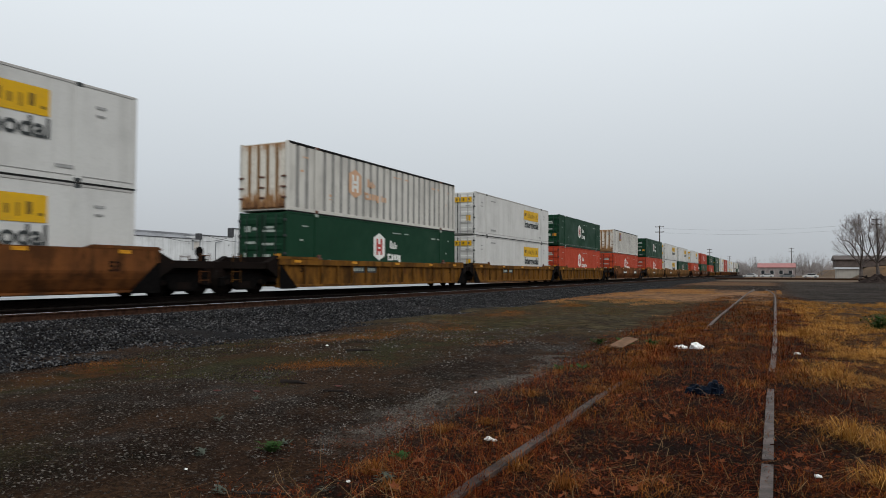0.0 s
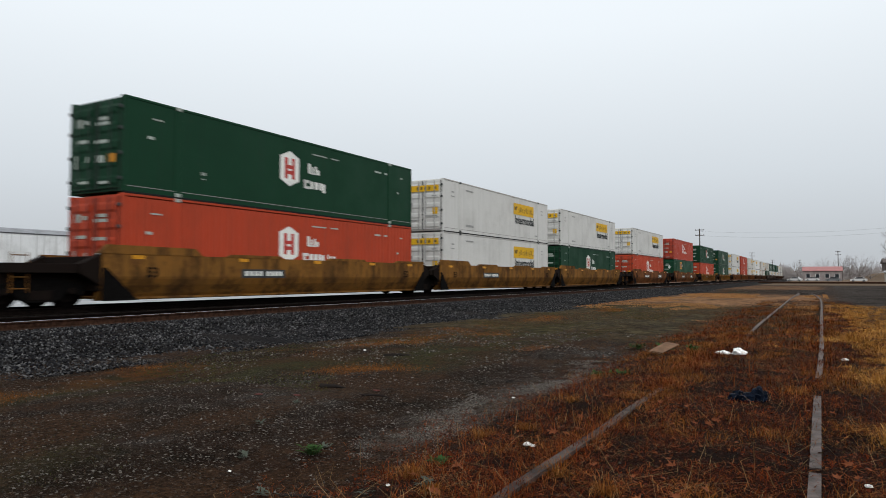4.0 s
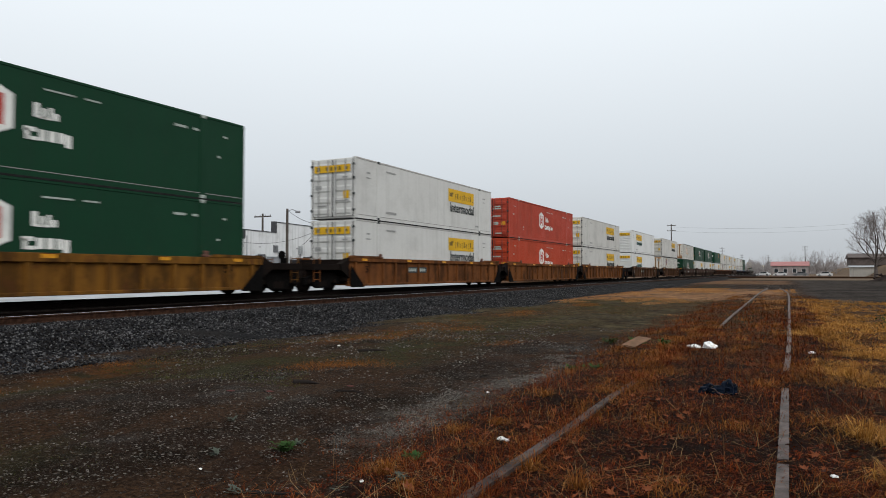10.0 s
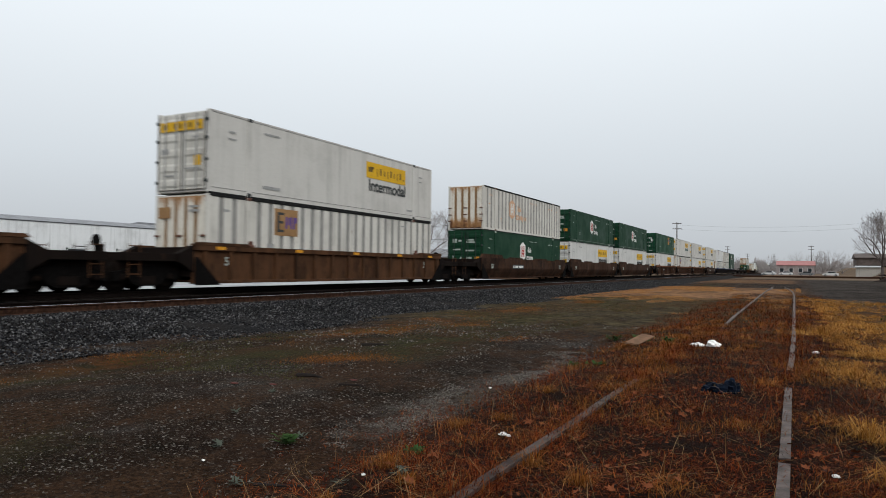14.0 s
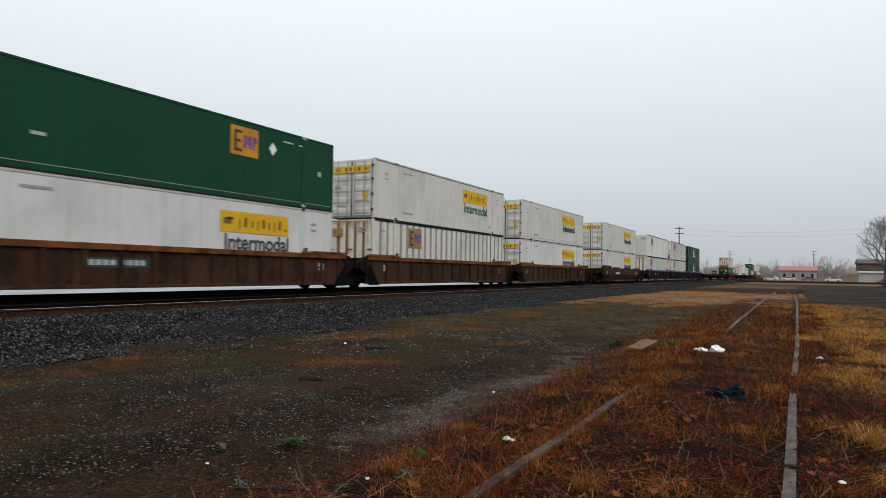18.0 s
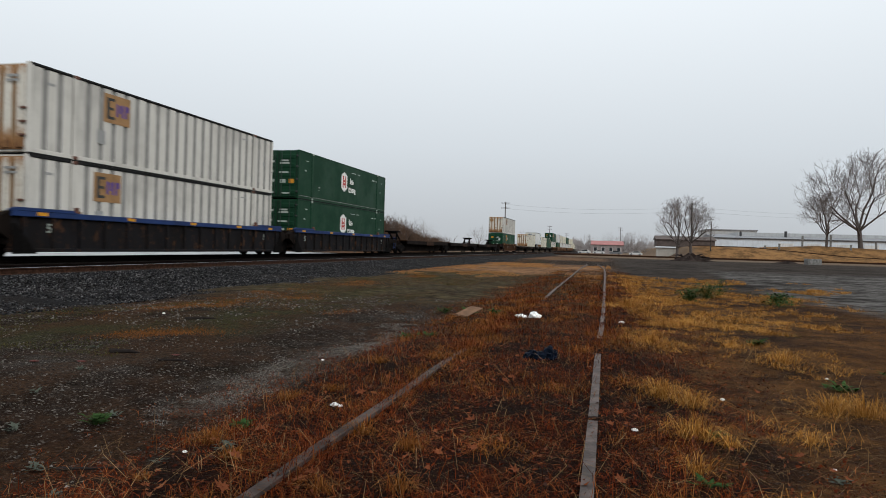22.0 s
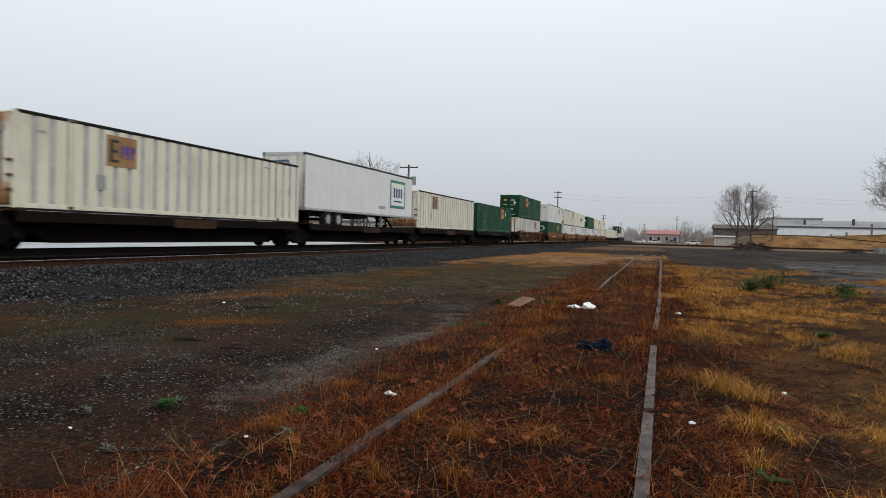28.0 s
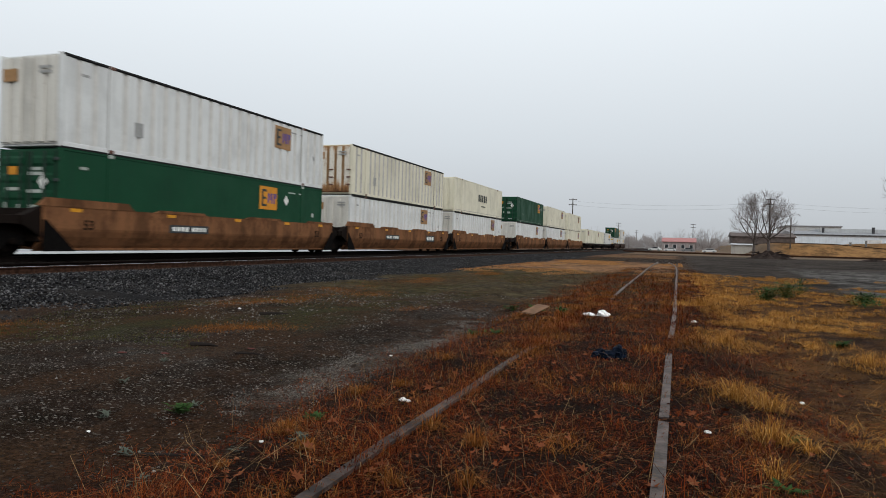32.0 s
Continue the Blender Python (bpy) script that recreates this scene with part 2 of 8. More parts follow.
M["galvanised"] = plain("galvanised", (0.42, 0.43, 0.43), 0.45, 0.6)
M["rail_side"] = plain("rail_side", (0.038, 0.019, 0.012), 0.9, 0.0, 0.5)
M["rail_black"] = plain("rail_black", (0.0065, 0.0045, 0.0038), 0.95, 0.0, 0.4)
M["rail_top"] = plain("rail_top", (0.62, 0.62, 0.62), 0.22, 1.0, 0.1)
# Railheads that mirror the dark train: the reflection is put into the colour.
M["rail_mirror_dark"] = plain("rail_mirror_dark", (0.012, 0.010, 0.009), 0.8, 0.0, 0.3)
M["rail_old"] = plain("rail_old", (0.052, 0.037, 0.031), 0.85, 0.0, 0.7, 5)
M["rail_worn"] = plain("rail_worn", (0.086, 0.066, 0.058), 0.75, 0.05, 0.55, 7)
M["rail_pale"] = plain("rail_pale", (0.090, 0.065, 0.053), 0.75, 0.0, 0.5, 6)
M["tie"] = plain("tie", (0.011, 0.008, 0.0065), 0.95, 0.0, 0.5, 6)
M["yellow_panel"] = painted("yellow_panel", (0.60, 0.345, 0.010), stain_amount=0.15, dirt_amount=0.2)
M["orange_panel"] = painted("orange_panel", (0.55, 0.23, 0.020), dirt=(0.2, 0.1, 0.03), stain_amount=0.4, dirt_amount=0.5)
M["faded_panel"] = painted("faded_panel", (0.50, 0.29, 0.17), dirt=(0.5, 0.4, 0.3), stain_amount=0.4, dirt_amount=0.6)
M["rust_panel"] = painted("rust_panel", (0.30, 0.17, 0.075), dirt=(0.12, 0.07, 0.035), stain_amount=0.7, dirt_amount=0.6)
M["mark_white"] = painted("mark_white", (0.72, 0.72, 0.68), stain_amount=0.15, dirt_amount=0.3)
M["mark_faint"] = painted("mark_faint", (0.36, 0.40, 0.36), stain_amount=0.15, dirt_amount=0.4)
M["mark_dark"] = plain("mark_dark", (0.045, 0.05, 0.05), 0.6)
M["mark_ochre"] = plain("mark_ochre", (0.155, 0.095, 0.012), 0.6)
M["mark_violet"] = plain("mark_violet", (0.09, 0.05, 0.20), 0.6)
M["mark_green"] = plain("mark_green", (0.04, 0.22, 0.12), 0.5)
M["mark_teal"] = plain("mark_teal", (0.018, 0.075, 0.072), 0.6)
M["mark_grey"] = plain("mark_grey", (0.28, 0.28, 0.27), 0.6)
M["mark_red"] = painted("mark_red", (0.42, 0.045, 0.035), stain_amount=0.1, dirt_amount=0.3)
M["mark_blue"] = plain("mark_blue", (0.035, 0.12, 0.26), 0.5)
M["scrap_red"] = plain("scrap_red", (0.085, 0.022, 0.016), 0.8)
M["mark_navy"] = plain("mark_navy", (0.02, 0.05, 0.13), 0.5)
M["reflector"] = plain("reflector", (0.55, 0.24, 0.01), 0.35)
M["wood_pole"] = plain("wood_pole", (0.075, 0.062, 0.052), 0.9, 0.0, 0.4, 5)
M["wire"] = plain("wire", (0.05, 0.05, 0.052), 0.7)
M["grey_metal"] = plain("grey_metal", (0.22, 0.225, 0.23), 0.55, 0.2)
M["rust_metal"] = plain("rust_metal", (0.11, 0.05, 0.035), 0.8)
M["concrete"] = plain("concrete", (0.17, 0.165, 0.155), 0.9, 0.0, 0.35, 3)
# Fog haze is put into the far trees' bark and twigs as paler tones.
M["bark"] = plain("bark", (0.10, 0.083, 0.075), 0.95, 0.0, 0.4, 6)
M["bark_hazed"] = plain("bark_hazed", (0.20, 0.175, 0.165), 0.95, 0.0, 0.3, 6)
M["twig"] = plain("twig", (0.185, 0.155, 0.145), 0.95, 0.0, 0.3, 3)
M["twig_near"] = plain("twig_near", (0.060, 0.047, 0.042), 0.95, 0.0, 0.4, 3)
M["twig_hazed"] = plain("twig_hazed", (0.27, 0.245, 0.235), 0.95, 0.0, 0.3, 3)
M["bush"] = island("bush", [(0.060, 0.038, 0.027), (0.125, 0.080, 0.055), (0.085, 0.055, 0.038)])
M["wall_white"] = painted("wall_white", (0.60, 0.605, 0.60), stain_amount=0.15, dirt_amount=0.35, rough=0.7)
M["wall_grey"] = painted("wall_grey", (0.42, 0.43, 0.435), stain_amount=0.1, dirt_amount=0.3, rough=0.7)
M["wall_beige"] = painted("wall_beige", (0.46, 0.43, 0.385), stain_amount=0.1, dirt_amount=0.3, rough=0.7)
M["wall_blue"] = painted("wall_blue", (0.60, 0.65, 0.70), stain_amount=0.05, dirt_amount=0.2, rough=0.6)
M["roof_grey"] = plain("roof_grey", (0.20, 0.205, 0.215), 0.7, 0.0, 0.2, 1)
M["roof_brown"] = plain("roof_brown", (0.095, 0.074, 0.066), 0.85, 0.0, 0.25, 1)
M["roof_red"] = plain("roof_red", (0.34, 0.15, 0.14), 0.75, 0.0, 0.2, 1)
M["wall_dun"] = plain("wall_dun", (0.26, 0.225, 0.215), 0.85, 0.0, 0.2, 1)
M["dark_glass"] = plain("dark_glass", (0.03, 0.034, 0.038), 0.15, 0.0, 0.2)
M["dark_trim"] = plain("dark_trim", (0.055, 0.055, 0.058), 0.7)
M["car_white"] = plain("car_white", (0.58, 0.58, 0.58), 0.25, 0.0, 0.05)
M["car_grey"] = plain("car_grey", (0.14, 0.145, 0.15), 0.3, 0.2, 0.05)
M["paper"] = plain("paper", (0.80, 0.79, 0.76), 0.9, 0.0, 0.15, 20)
M["tarp_blue"] = plain("tarp_blue", (0.0035, 0.0065, 0.014), 0.55, 0.0, 0.6, 20)
M["cardboard"] = plain("cardboard", (0.15, 0.082, 0.045), 0.9, 0.0, 0.25, 8)
M["stick"] = plain("stick", (0.022, 0.018, 0.016), 0.9)
M["soil_pile"] = plain("soil_pile", (0.030, 0.022, 0.019), 0.95, 0.0, 0.5, 2)
M["weed_green"] = island("weed_green", [(0.016, 0.044, 0.012), (0.035, 0.072, 0.02), (0.065, 0.085, 0.03), (0.05, 0.06, 0.022)])
M["weed_dusty"] = island("weed_dusty", [(0.055, 0.066, 0.05), (0.085, 0.092, 0.074), (0.12, 0.122, 0.105)])
M["grass_rust"] = island("grass_rust", [(0.034, 0.006, 0.003), (0.145, 0.024, 0.006), (0.30, 0.10, 0.03), (0.012, 0.005, 0.003), (0.075, 0.015, 0.006), (0.20, 0.042, 0.010), (0.036, 0.010, 0.005)])
M["grass_dark"] = island("grass_dark", [(0.012, 0.007, 0.005), (0.024, 0.013, 0.009), (0.036, 0.02, 0.013)])
M["grass_brown"] = island("grass_brown", [(0.016, 0.008, 0.005), (0.042, 0.021, 0.012), (0.10, 0.060, 0.036), (0.022, 0.010, 0.006)])
M["grass_dun"] = island("grass_dun", [(0.045, 0.021, 0.010), (0.13, 0.064, 0.026), (0.22, 0.125, 0.052), (0.026, 0.012, 0.007), (0.09, 0.040, 0.017)])
M["grass_tawny"] = island("grass_tawny", [(0.28, 0.125, 0.042), (0.42, 0.21, 0.075), (0.33, 0.175, 0.072)])
M["moss"] = island("moss", [(0.030, 0.036, 0.011), (0.070, 0.076, 0.024), (0.055, 0.044, 0.016), (0.10, 0.085, 0.03)])
M["grass_orange"] = island("grass_orange", [(0.06, 0.020, 0.006), (0.24, 0.082, 0.014), (0.14, 0.048, 0.010), (0.36, 0.165, 0.048), (0.08, 0.028, 0.008), (0.25, 0.10, 0.022)])
M["grass_yellow"] = island("grass_yellow", [(0.12, 0.045, 0.010), (0.42, 0.185, 0.032), (0.60, 0.34, 0.105), (0.24, 0.092, 0.016), (0.50, 0.24, 0.050), (0.15, 0.062, 0.016)])
M["straw"] = island("straw", [(0.15, 0.085, 0.034), (0.30, 0.20, 0.10), (0.09, 0.045, 0.018)])
M["leaf"] = island("leaf", [(0.055, 0.011, 0.005), (0.12, 0.025, 0.008), (0.028, 0.008, 0.005), (0.19, 0.062, 0.027), (0.06, 0.034, 0.026), (0.035, 0.012, 0.007)])
M["stone"] = island("stone", [(0.003, 0.003, 0.0034), (0.010, 0.010, 0.012), (0.030, 0.030, 0.033), (0.006, 0.005, 0.0045), (0.16, 0.157, 0.157), (0.0045, 0.0045, 0.005), (0.018, 0.015, 0.0135), (0.062, 0.062, 0.066)], 0.9, 0.05)
M["pebble"] = island("pebble", [(0.016, 0.013, 0.011), (0.036, 0.031, 0.027), (0.075, 0.068, 0.061), (0.024, 0.018, 0.014)], 0.9, 0.08)
M["chip"] = island("chip", [(0.055, 0.046, 0.038), (0.12, 0.108, 0.095), (0.22, 0.205, 0.185), (0.08, 0.058, 0.045), (0.16, 0.148, 0.13)], 0.8, 0.2)
M["gravel"] = island("gravel", [(0.06, 0.053, 0.046), (0.12, 0.108, 0.094), (0.22, 0.202, 0.18), (0.035, 0.029, 0.023)], 0.8, 0.2)


def ground_material():
    """Cinders, soil, litter, pale gravel and turf, each in its own stretch."""
    m = Nodes("ground_soil")
    p = m.position()
    sep = m.t.nodes.new("ShaderNodeSeparateXYZ")
    m.link(p, sep.inputs[0])
    x, y = sep.outputs["X"], sep.outputs["Y"]
    big = m.noise(0.35, 4, 0.6, p)
    mid = m.noise(1.7, 6, 0.7, p)
    fine = m.noise(26, 4, 0.7, p)

    def cells(scale):
        v = m.t.nodes.new("ShaderNodeTexVoronoi")
        v.inputs["Scale"].default_value = scale
        m.link(p, v.inputs["Vector"])
        s_ = m.t.nodes.new("ShaderNodeSeparateColor")
        m.link(v.outputs["Color"], s_.inputs[0])
        return s_.outputs[0], v.outputs["Distance"]
    grit, grit_d = cells(110)
    chip, chip_d = cells(62)
    wob = m.math("ADD", x, m.math("MULTIPLY", m.math("SUBTRACT", mid, 0.5), 1.7))
    wob = m.math("ADD", wob, m.math("MULTIPLY", m.math("SUBTRACT", big, 0.5), 1.6))
    c = m.mix(m.ramp(mid, 0.32, 0.66), (0.0040, 0.0023, 0.0016), (0.0185, 0.0106, 0.0070))
    c = m.mix(m.math("MULTIPLY", m.ramp(big, 0.42, 0.62), 0.4), c, (0.0135, 0.0098, 0.0056))
    c = m.mix(m.math("MULTIPLY", m.ramp(m.noise(6.0, 5, 0.75, p), 0.50, 0.66), 0.75), c, (0.038, 0.025, 0.0175))
    east = m.ramp(wob, 0.2, 1.2)
    c = m.mix(m.math("MULTIPLY", east, 0.75), c, m.mix(m.ramp(m.noise(3.1, 6, 0.75, p), 0.36, 0.64), (0.010, 0.0060, 0.0042), (0.066, 0.034, 0.0185)))
    stony = m.math("MULTIPLY", m.math("SUBTRACT", 1.0, m.ramp(m.math("SUBTRACT", wob, m.math("MULTIPLY", y, 0.35)), -5.4, -3.6)), m.ramp(m.noise(1.1, 5, 0.7, p), 0.36, 0.56, 0.25, 1.0))
    stony = m.math("ADD", m.math("MULTIPLY", stony, 0.82), 0.18)
    c = m.mix(m.math("MULTIPLY", m.math("MULTIPLY", stony, m.ramp(m.noise(0.45, 5, 0.7, p, (1.0, 0.7, 1.0)), 0.50, 0.64)), 0.7), c, m.mix(m.ramp(grit, 0.15, 0.9), (0.012, 0.0105, 0.009), (0.085, 0.077, 0.068)))
    mulch = m.mix(m.ramp(m.noise(14, 5, 0.75, p), 0.36, 0.62), (0.0040, 0.0020, 0.0014), (0.030, 0.0130, 0.0075))
    c = m.mix(m.math("MULTIPLY", m.math("SUBTRACT", 1.0, stony), 0.75), c, mulch)
    c = m.mix(m.math("MULTIPLY", m.ramp(grit, 0.82, 0.96), stony), c, (0.070, 0.057, 0.046))
    c = m.mix(m.math("MULTIPLY", m.ramp(chip, 0.93, 0.97), stony), c, (0.190, 0.172, 0.150))
    # pale gravel wheel track
    band = m.math("SUBTRACT", 1.0, m.ramp(m.math("ABSOLUTE", m.math("ADD", m.math("ADD", x, m.math("MULTIPLY", m.math("SUBTRACT", mid, 0.5), 0.9)), 3.1)), 0.10, 0.46))
    band = m.math("MULTIPLY", band, m.ramp(y, 4.0, 4.7))
    band = m.math("MULTIPLY", band, m.math("SUBTRACT", 1.0, m.ramp(y, 6.2, 10.0)))
    pale = m.mix(m.ramp(grit, 0.1, 0.9), (0.024, 0.020, 0.016), (0.125, 0.114, 0.098))
    c = m.mix(m.math("MULTIPLY", band, m.ramp(m.math("ADD", m.math("MULTIPLY", fine, 0.5), m.math("MULTIPLY", m.noise(4.0, 4, 0.7, p), 0.5)), 0.40, 0.56, 0.1, 1.0)), c, pale)
    # litter round the old siding
    lit = m.math("MULTIPLY", m.ramp(wob, -2.9, -2.0), m.math("SUBTRACT", 1.0, m.ramp(wob, 0.4, 1.3)))
    lit = m.math("MULTIPLY", lit, m.math("SUBTRACT", 1.0, m.ramp(y, 14.0, 30.0)))
    rust = m.mix(m.ramp(fine, 0.35, 0.68), (0.0045, 0.0020, 0.0015), (0.024, 0.0070, 0.0036))
    rust = m.mix(m.ramp(m.noise(5, 5, 0.7, p), 0.45, 0.62), rust, (0.0085, 0.0050, 0.0036))
    c = m.mix(m.math("MULTIPLY", lit, 0.92), c, rust)
    # dry turf on the right
    turf = m.math("MULTIPLY", m.ramp(wob, 0.6, 1.3), m.ramp(m.math("ADD", big, m.math("MULTIPLY", mid, 0.35)), 0.50, 0.72))
    turf = m.math("MULTIPLY", turf, m.math("SUBTRACT", 1.0, m.ramp(m.math("ADD", y, m.math("MULTIPLY", big, 16.0)), 44.0, 56.0)))
    c = m.mix(m.math("MULTIPLY", turf, m.ramp(fine, 0.3, 0.6, 0.35, 0.9)), c, m.mix(m.ramp(mid, 0.3, 0.7), (0.032, 0.015, 0.007), (0.135, 0.062, 0.019)))
    # wet lot: dark cinders, with a paler gravel drive across it
    lot = m.ramp(m.math("SUBTRACT", m.math("ADD", y, m.math("MULTIPLY", wob, 4.4)), m.math("MULTIPLY", big, 6.0)), 37.0, 42.0)
    lot = m.math("MULTIPLY", lot, m.ramp(wob, 0.4, 1.6))
    drive = m.math("MULTIPLY", m.ramp(m.math("ADD", wob, m.math("MULTIPLY", y, -0.06)), 3.4, 4.6), m.math("SUBTRACT", 1.0, m.ramp(y, 44.0, 60.0)))
    patch = m.noise(0.22, 6, 0.75, p)
    rough_ = m.math("ADD", m.math("MULTIPLY", patch, 0.5), m.math("MULTIPLY", m.noise(1.4, 6, 0.8, p), 0.5))
    c = m.mix(lot, c, m.mix(m.ramp(rough_, 0.40, 0.60), (0.012, 0.0095, 0.008), (0.060, 0.049, 0.041)))
    c = m.mix(m.math("MULTIPLY", m.math("MULTIPLY", drive, lot), m.ramp(rough_, 0.36, 0.58)), c, m.mix(m.ramp(m.noise(0.7, 6, 0.8, p), 0.36, 0.64), (0.040, 0.037, 0.034), (0.155, 0.147, 0.138)))
    # grass strip by the ballast and further out
    strip = m.math("SUBTRACT", 1.0, m.ramp(m.math("ABSOLUTE", m.math("ADD", wob, 7.9)), 0.2, 0.9))
    strip = m.math("MULTIPLY", strip, m.ramp(m.noise(0.6, 4, 0.6, p, (1.0, 0.45, 1.0)), 0.42, 0.58))
    c = m.mix(m.math("MULTIPLY", strip, 0.85), c, m.mix(m.ramp(mid, 0.38, 0.6), (0.026, 0.022, 0.009), (0.110, 0.038, 0.010)))
    green = m.math("MULTIPLY", m.math("SUBTRACT", 1.0, m.ramp(m.math("ABSOLUTE", m.math("ADD", wob, 6.2)), 0.6, 2.2)), m.ramp(m.noise(0.45, 4, 0.6, p, (1.0, 0.4, 1.0)), 0.50, 0.62))
    c = m.mix(m.math("MULTIPLY", green, 0.8), c, m.mix(m.ramp(fine, 0.35, 0.65), (0.014, 0.015, 0.006), (0.058, 0.058, 0.022)))
    brownish = m.math("MULTIPLY", m.ramp(m.noise(0.9, 5, 0.7, p, (1.0, 0.55, 1.0)), 0.45, 0.58), m.math("SUBTRACT", 1.0, m.ramp(wob, -3.4, -2.4)))
    c = m.mix(m.math("MULTIPLY", brownish, 0.7), c, m.mix(m.ramp(fine, 0.35, 0.65), (0.015, 0.0085, 0.005), (0.070, 0.036, 0.018)))
    olive = m.math("MULTIPLY", m.ramp(m.math("ADD", y, m.math("MULTIPLY", big, 6.0)), 15.0, 20.0), m.math("SUBTRACT", 1.0, m.ramp(y, 31.0, 36.0)))
    olive = m.math("MULTIPLY", olive, m.math("SUBTRACT", 1.0, m.ramp(wob, -0.4, 0.6)))
    c = m.mix(m.math("MULTIPLY", olive, m.ramp(m.noise(0.9, 6, 0.75, p), 0.34, 0.56, 0.1, 0.85)), c, m.mix(m.ramp(m.noise(3.2, 5, 0.7, p), 0.36, 0.62), (0.024, 0.021, 0.012), (0.098, 0.078, 0.040)))
    reach = m.math("ADD", y, m.math("MULTIPLY", m.math("SUBTRACT", big, 0.5), 18.0))
    far = m.math("MULTIPLY", m.ramp(reach, 30.0, 36.0), m.math("SUBTRACT", 1.0, m.ramp(reach, 53.0, 60.0)))
    far = m.math("MAXIMUM", far, m.math("MULTIPLY", m.math("MULTIPLY", m.ramp(reach, 76.0, 84.0), m.math("SUBTRACT", 1.0, m.ramp(y, 100.0, 125.0))), 0.5))
    far = m.math("MULTIPLY", far, m.math("SUBTRACT", 1.0, m.ramp(wob, -1.0, 1.0)))
    c = m.mix(m.math("MULTIPLY", far, m.ramp(m.noise(0.25, 7, 0.8, p, (1.0, 0.6, 1.0)), 0.34, 0.54)), c, m.mix(m.ramp(mid, 0.3, 0.7), m.mix(m.ramp(m.noise(2.2, 5, 0.75, p), 0.38, 0.6), (0.050, 0.034, 0.022), (0.150, 0.086, 0.050)), (0.330, 0.170, 0.080)))
    beyond = m.ramp(m.math("ADD", y, m.math("MULTIPLY", big, 20.0)), 125.0, 150.0)
    c = m.mix(m.math("MULTIPLY", beyond, 0.8), c, m.mix(m.noise(0.06, 4, 0.6, p), (0.110, 0.086, 0.068), (0.21, 0.140, 0.085)))
    slope = m.math("MULTIPLY", m.ramp(y, 168.0, 174.0), m.ramp(x, 19.0, 25.0))
    c = m.mix(slope, c, m.mix(m.ramp(m.noise(0.35, 6, 0.75, p), 0.35, 0.65), (0.085, 0.048, 0.022), (0.25, 0.135, 0.055)))
    m.bump(m.math("ADD", m.math("MULTIPLY", grit_d, 0.5), m.math("ADD", fine, m.math("MULTIPLY", chip_d, 0.6))), 0.8, 0.04)
    return m.done(c, 0.95, 0.0, 0.03)


def ballast_material():
    m = Nodes("ballast_rock")
    p = m.position()
    v = m.t.nodes.new("ShaderNodeTexVoronoi")
    v.inputs["Scale"].default_value = 17
    m.link(p, v.inputs["Vector"])
    sep = m.t.nodes.new("ShaderNodeSeparateColor")
    m.link(v.outputs["Color"], sep.inputs[0])
    c = m.mix(m.ramp(sep.outputs[0], 0.2, 1.0), (0.0040, 0.0040, 0.0045), (0.0240, 0.0240, 0.0262))
    c = m.mix(m.ramp(v.outputs["Distance"], 0.25, 0.6), c, (0.0070, 0.0065, 0.0065))
    c = m.mix(m.math("MULTIPLY", m.ramp(m.noise(0.4, 4, 0.6, p), 0.4, 0.7), 0.5), c, (0.0250, 0.0185, 0.0140))
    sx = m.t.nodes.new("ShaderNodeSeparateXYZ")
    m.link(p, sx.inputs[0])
    # The bed beyond the near rail is almost black.
    inner_bed = m.math("SUBTRACT", 1.0, m.ramp(sx.outputs["X"], -13.9, -13.3))
    c = m.mix(m.math("MULTIPLY", inner_bed, 0.92), c, (0.0030, 0.0025, 0.0022))
    m.bump(v.outputs["Distance"], 0.9, 0.05)
    return m.done(c, 0.9, 0.0, 0.05)


M["ground"] = ground_material()
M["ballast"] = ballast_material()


# ---- mesh helpers ----
def link_mesh(name, data, parent=None, m=None):
    ob = new(name, data)
    if parent is not None:
        ob.parent = parent
    if m is not None:
        ob.matrix_basis = m
    return ob


def part(name, bm, material, parent, label=""):
    """Links a bmesh as one mesh object under a thing or a part."""
    return link_mesh_labelled(name, mesh_of(bm, material, name), parent, label)


def link_mesh_labelled(name, data, parent, label="", m=None):
    ob = link_mesh(name, data, parent, m)
    if label:
        tagged(ob, label=label)
    return ob


def mesh_of(bm, material, name="mesh", smooth=False):
    data = bpy.data.meshes.new(name)
    bm.to_mesh(data)
    bm.free()
    data.materials.append(M[material])
    if smooth:
        for p in data.polygons:
            p.use_smooth = True
    return data


def box(bm, x0, x1, y0, y1, z0, z1, bevel=0.0):
    made = bmesh.ops.create_cube(bm, size=1.0)
    vs = made["verts"]
    for v in vs:
        v.co = Vector(((x0 + x1) / 2 + v.co.x * (x1 - x0), (y0 + y1) / 2 + v.co.y * (y1 - y0), (z0 + z1) / 2 + v.co.z * (z1 - z0)))
    if bevel:
        edges = list({e for v in vs for e in v.link_edges})
        bmesh.ops.bevel(bm, geom=edges, offset=bevel, segments=1, affect="EDGES")
    return bm


def cyl(bm, a, b, r0, r1=None, n=10):
    """A closed tapered rod from a to b."""
    a, b = Vector(a), Vector(b)
    d = b - a
    rot_ = d.to_track_quat("Z", "Y").to_matrix().to_4x4()
    bmesh.ops.create_cone(bm, cap_ends=True, segments=n, radius1=r0, radius2=r0 if r1 is None else r1, depth=d.length,
                          matrix=Matrix.Translation((a + b) / 2) @ rot_)
    return bm


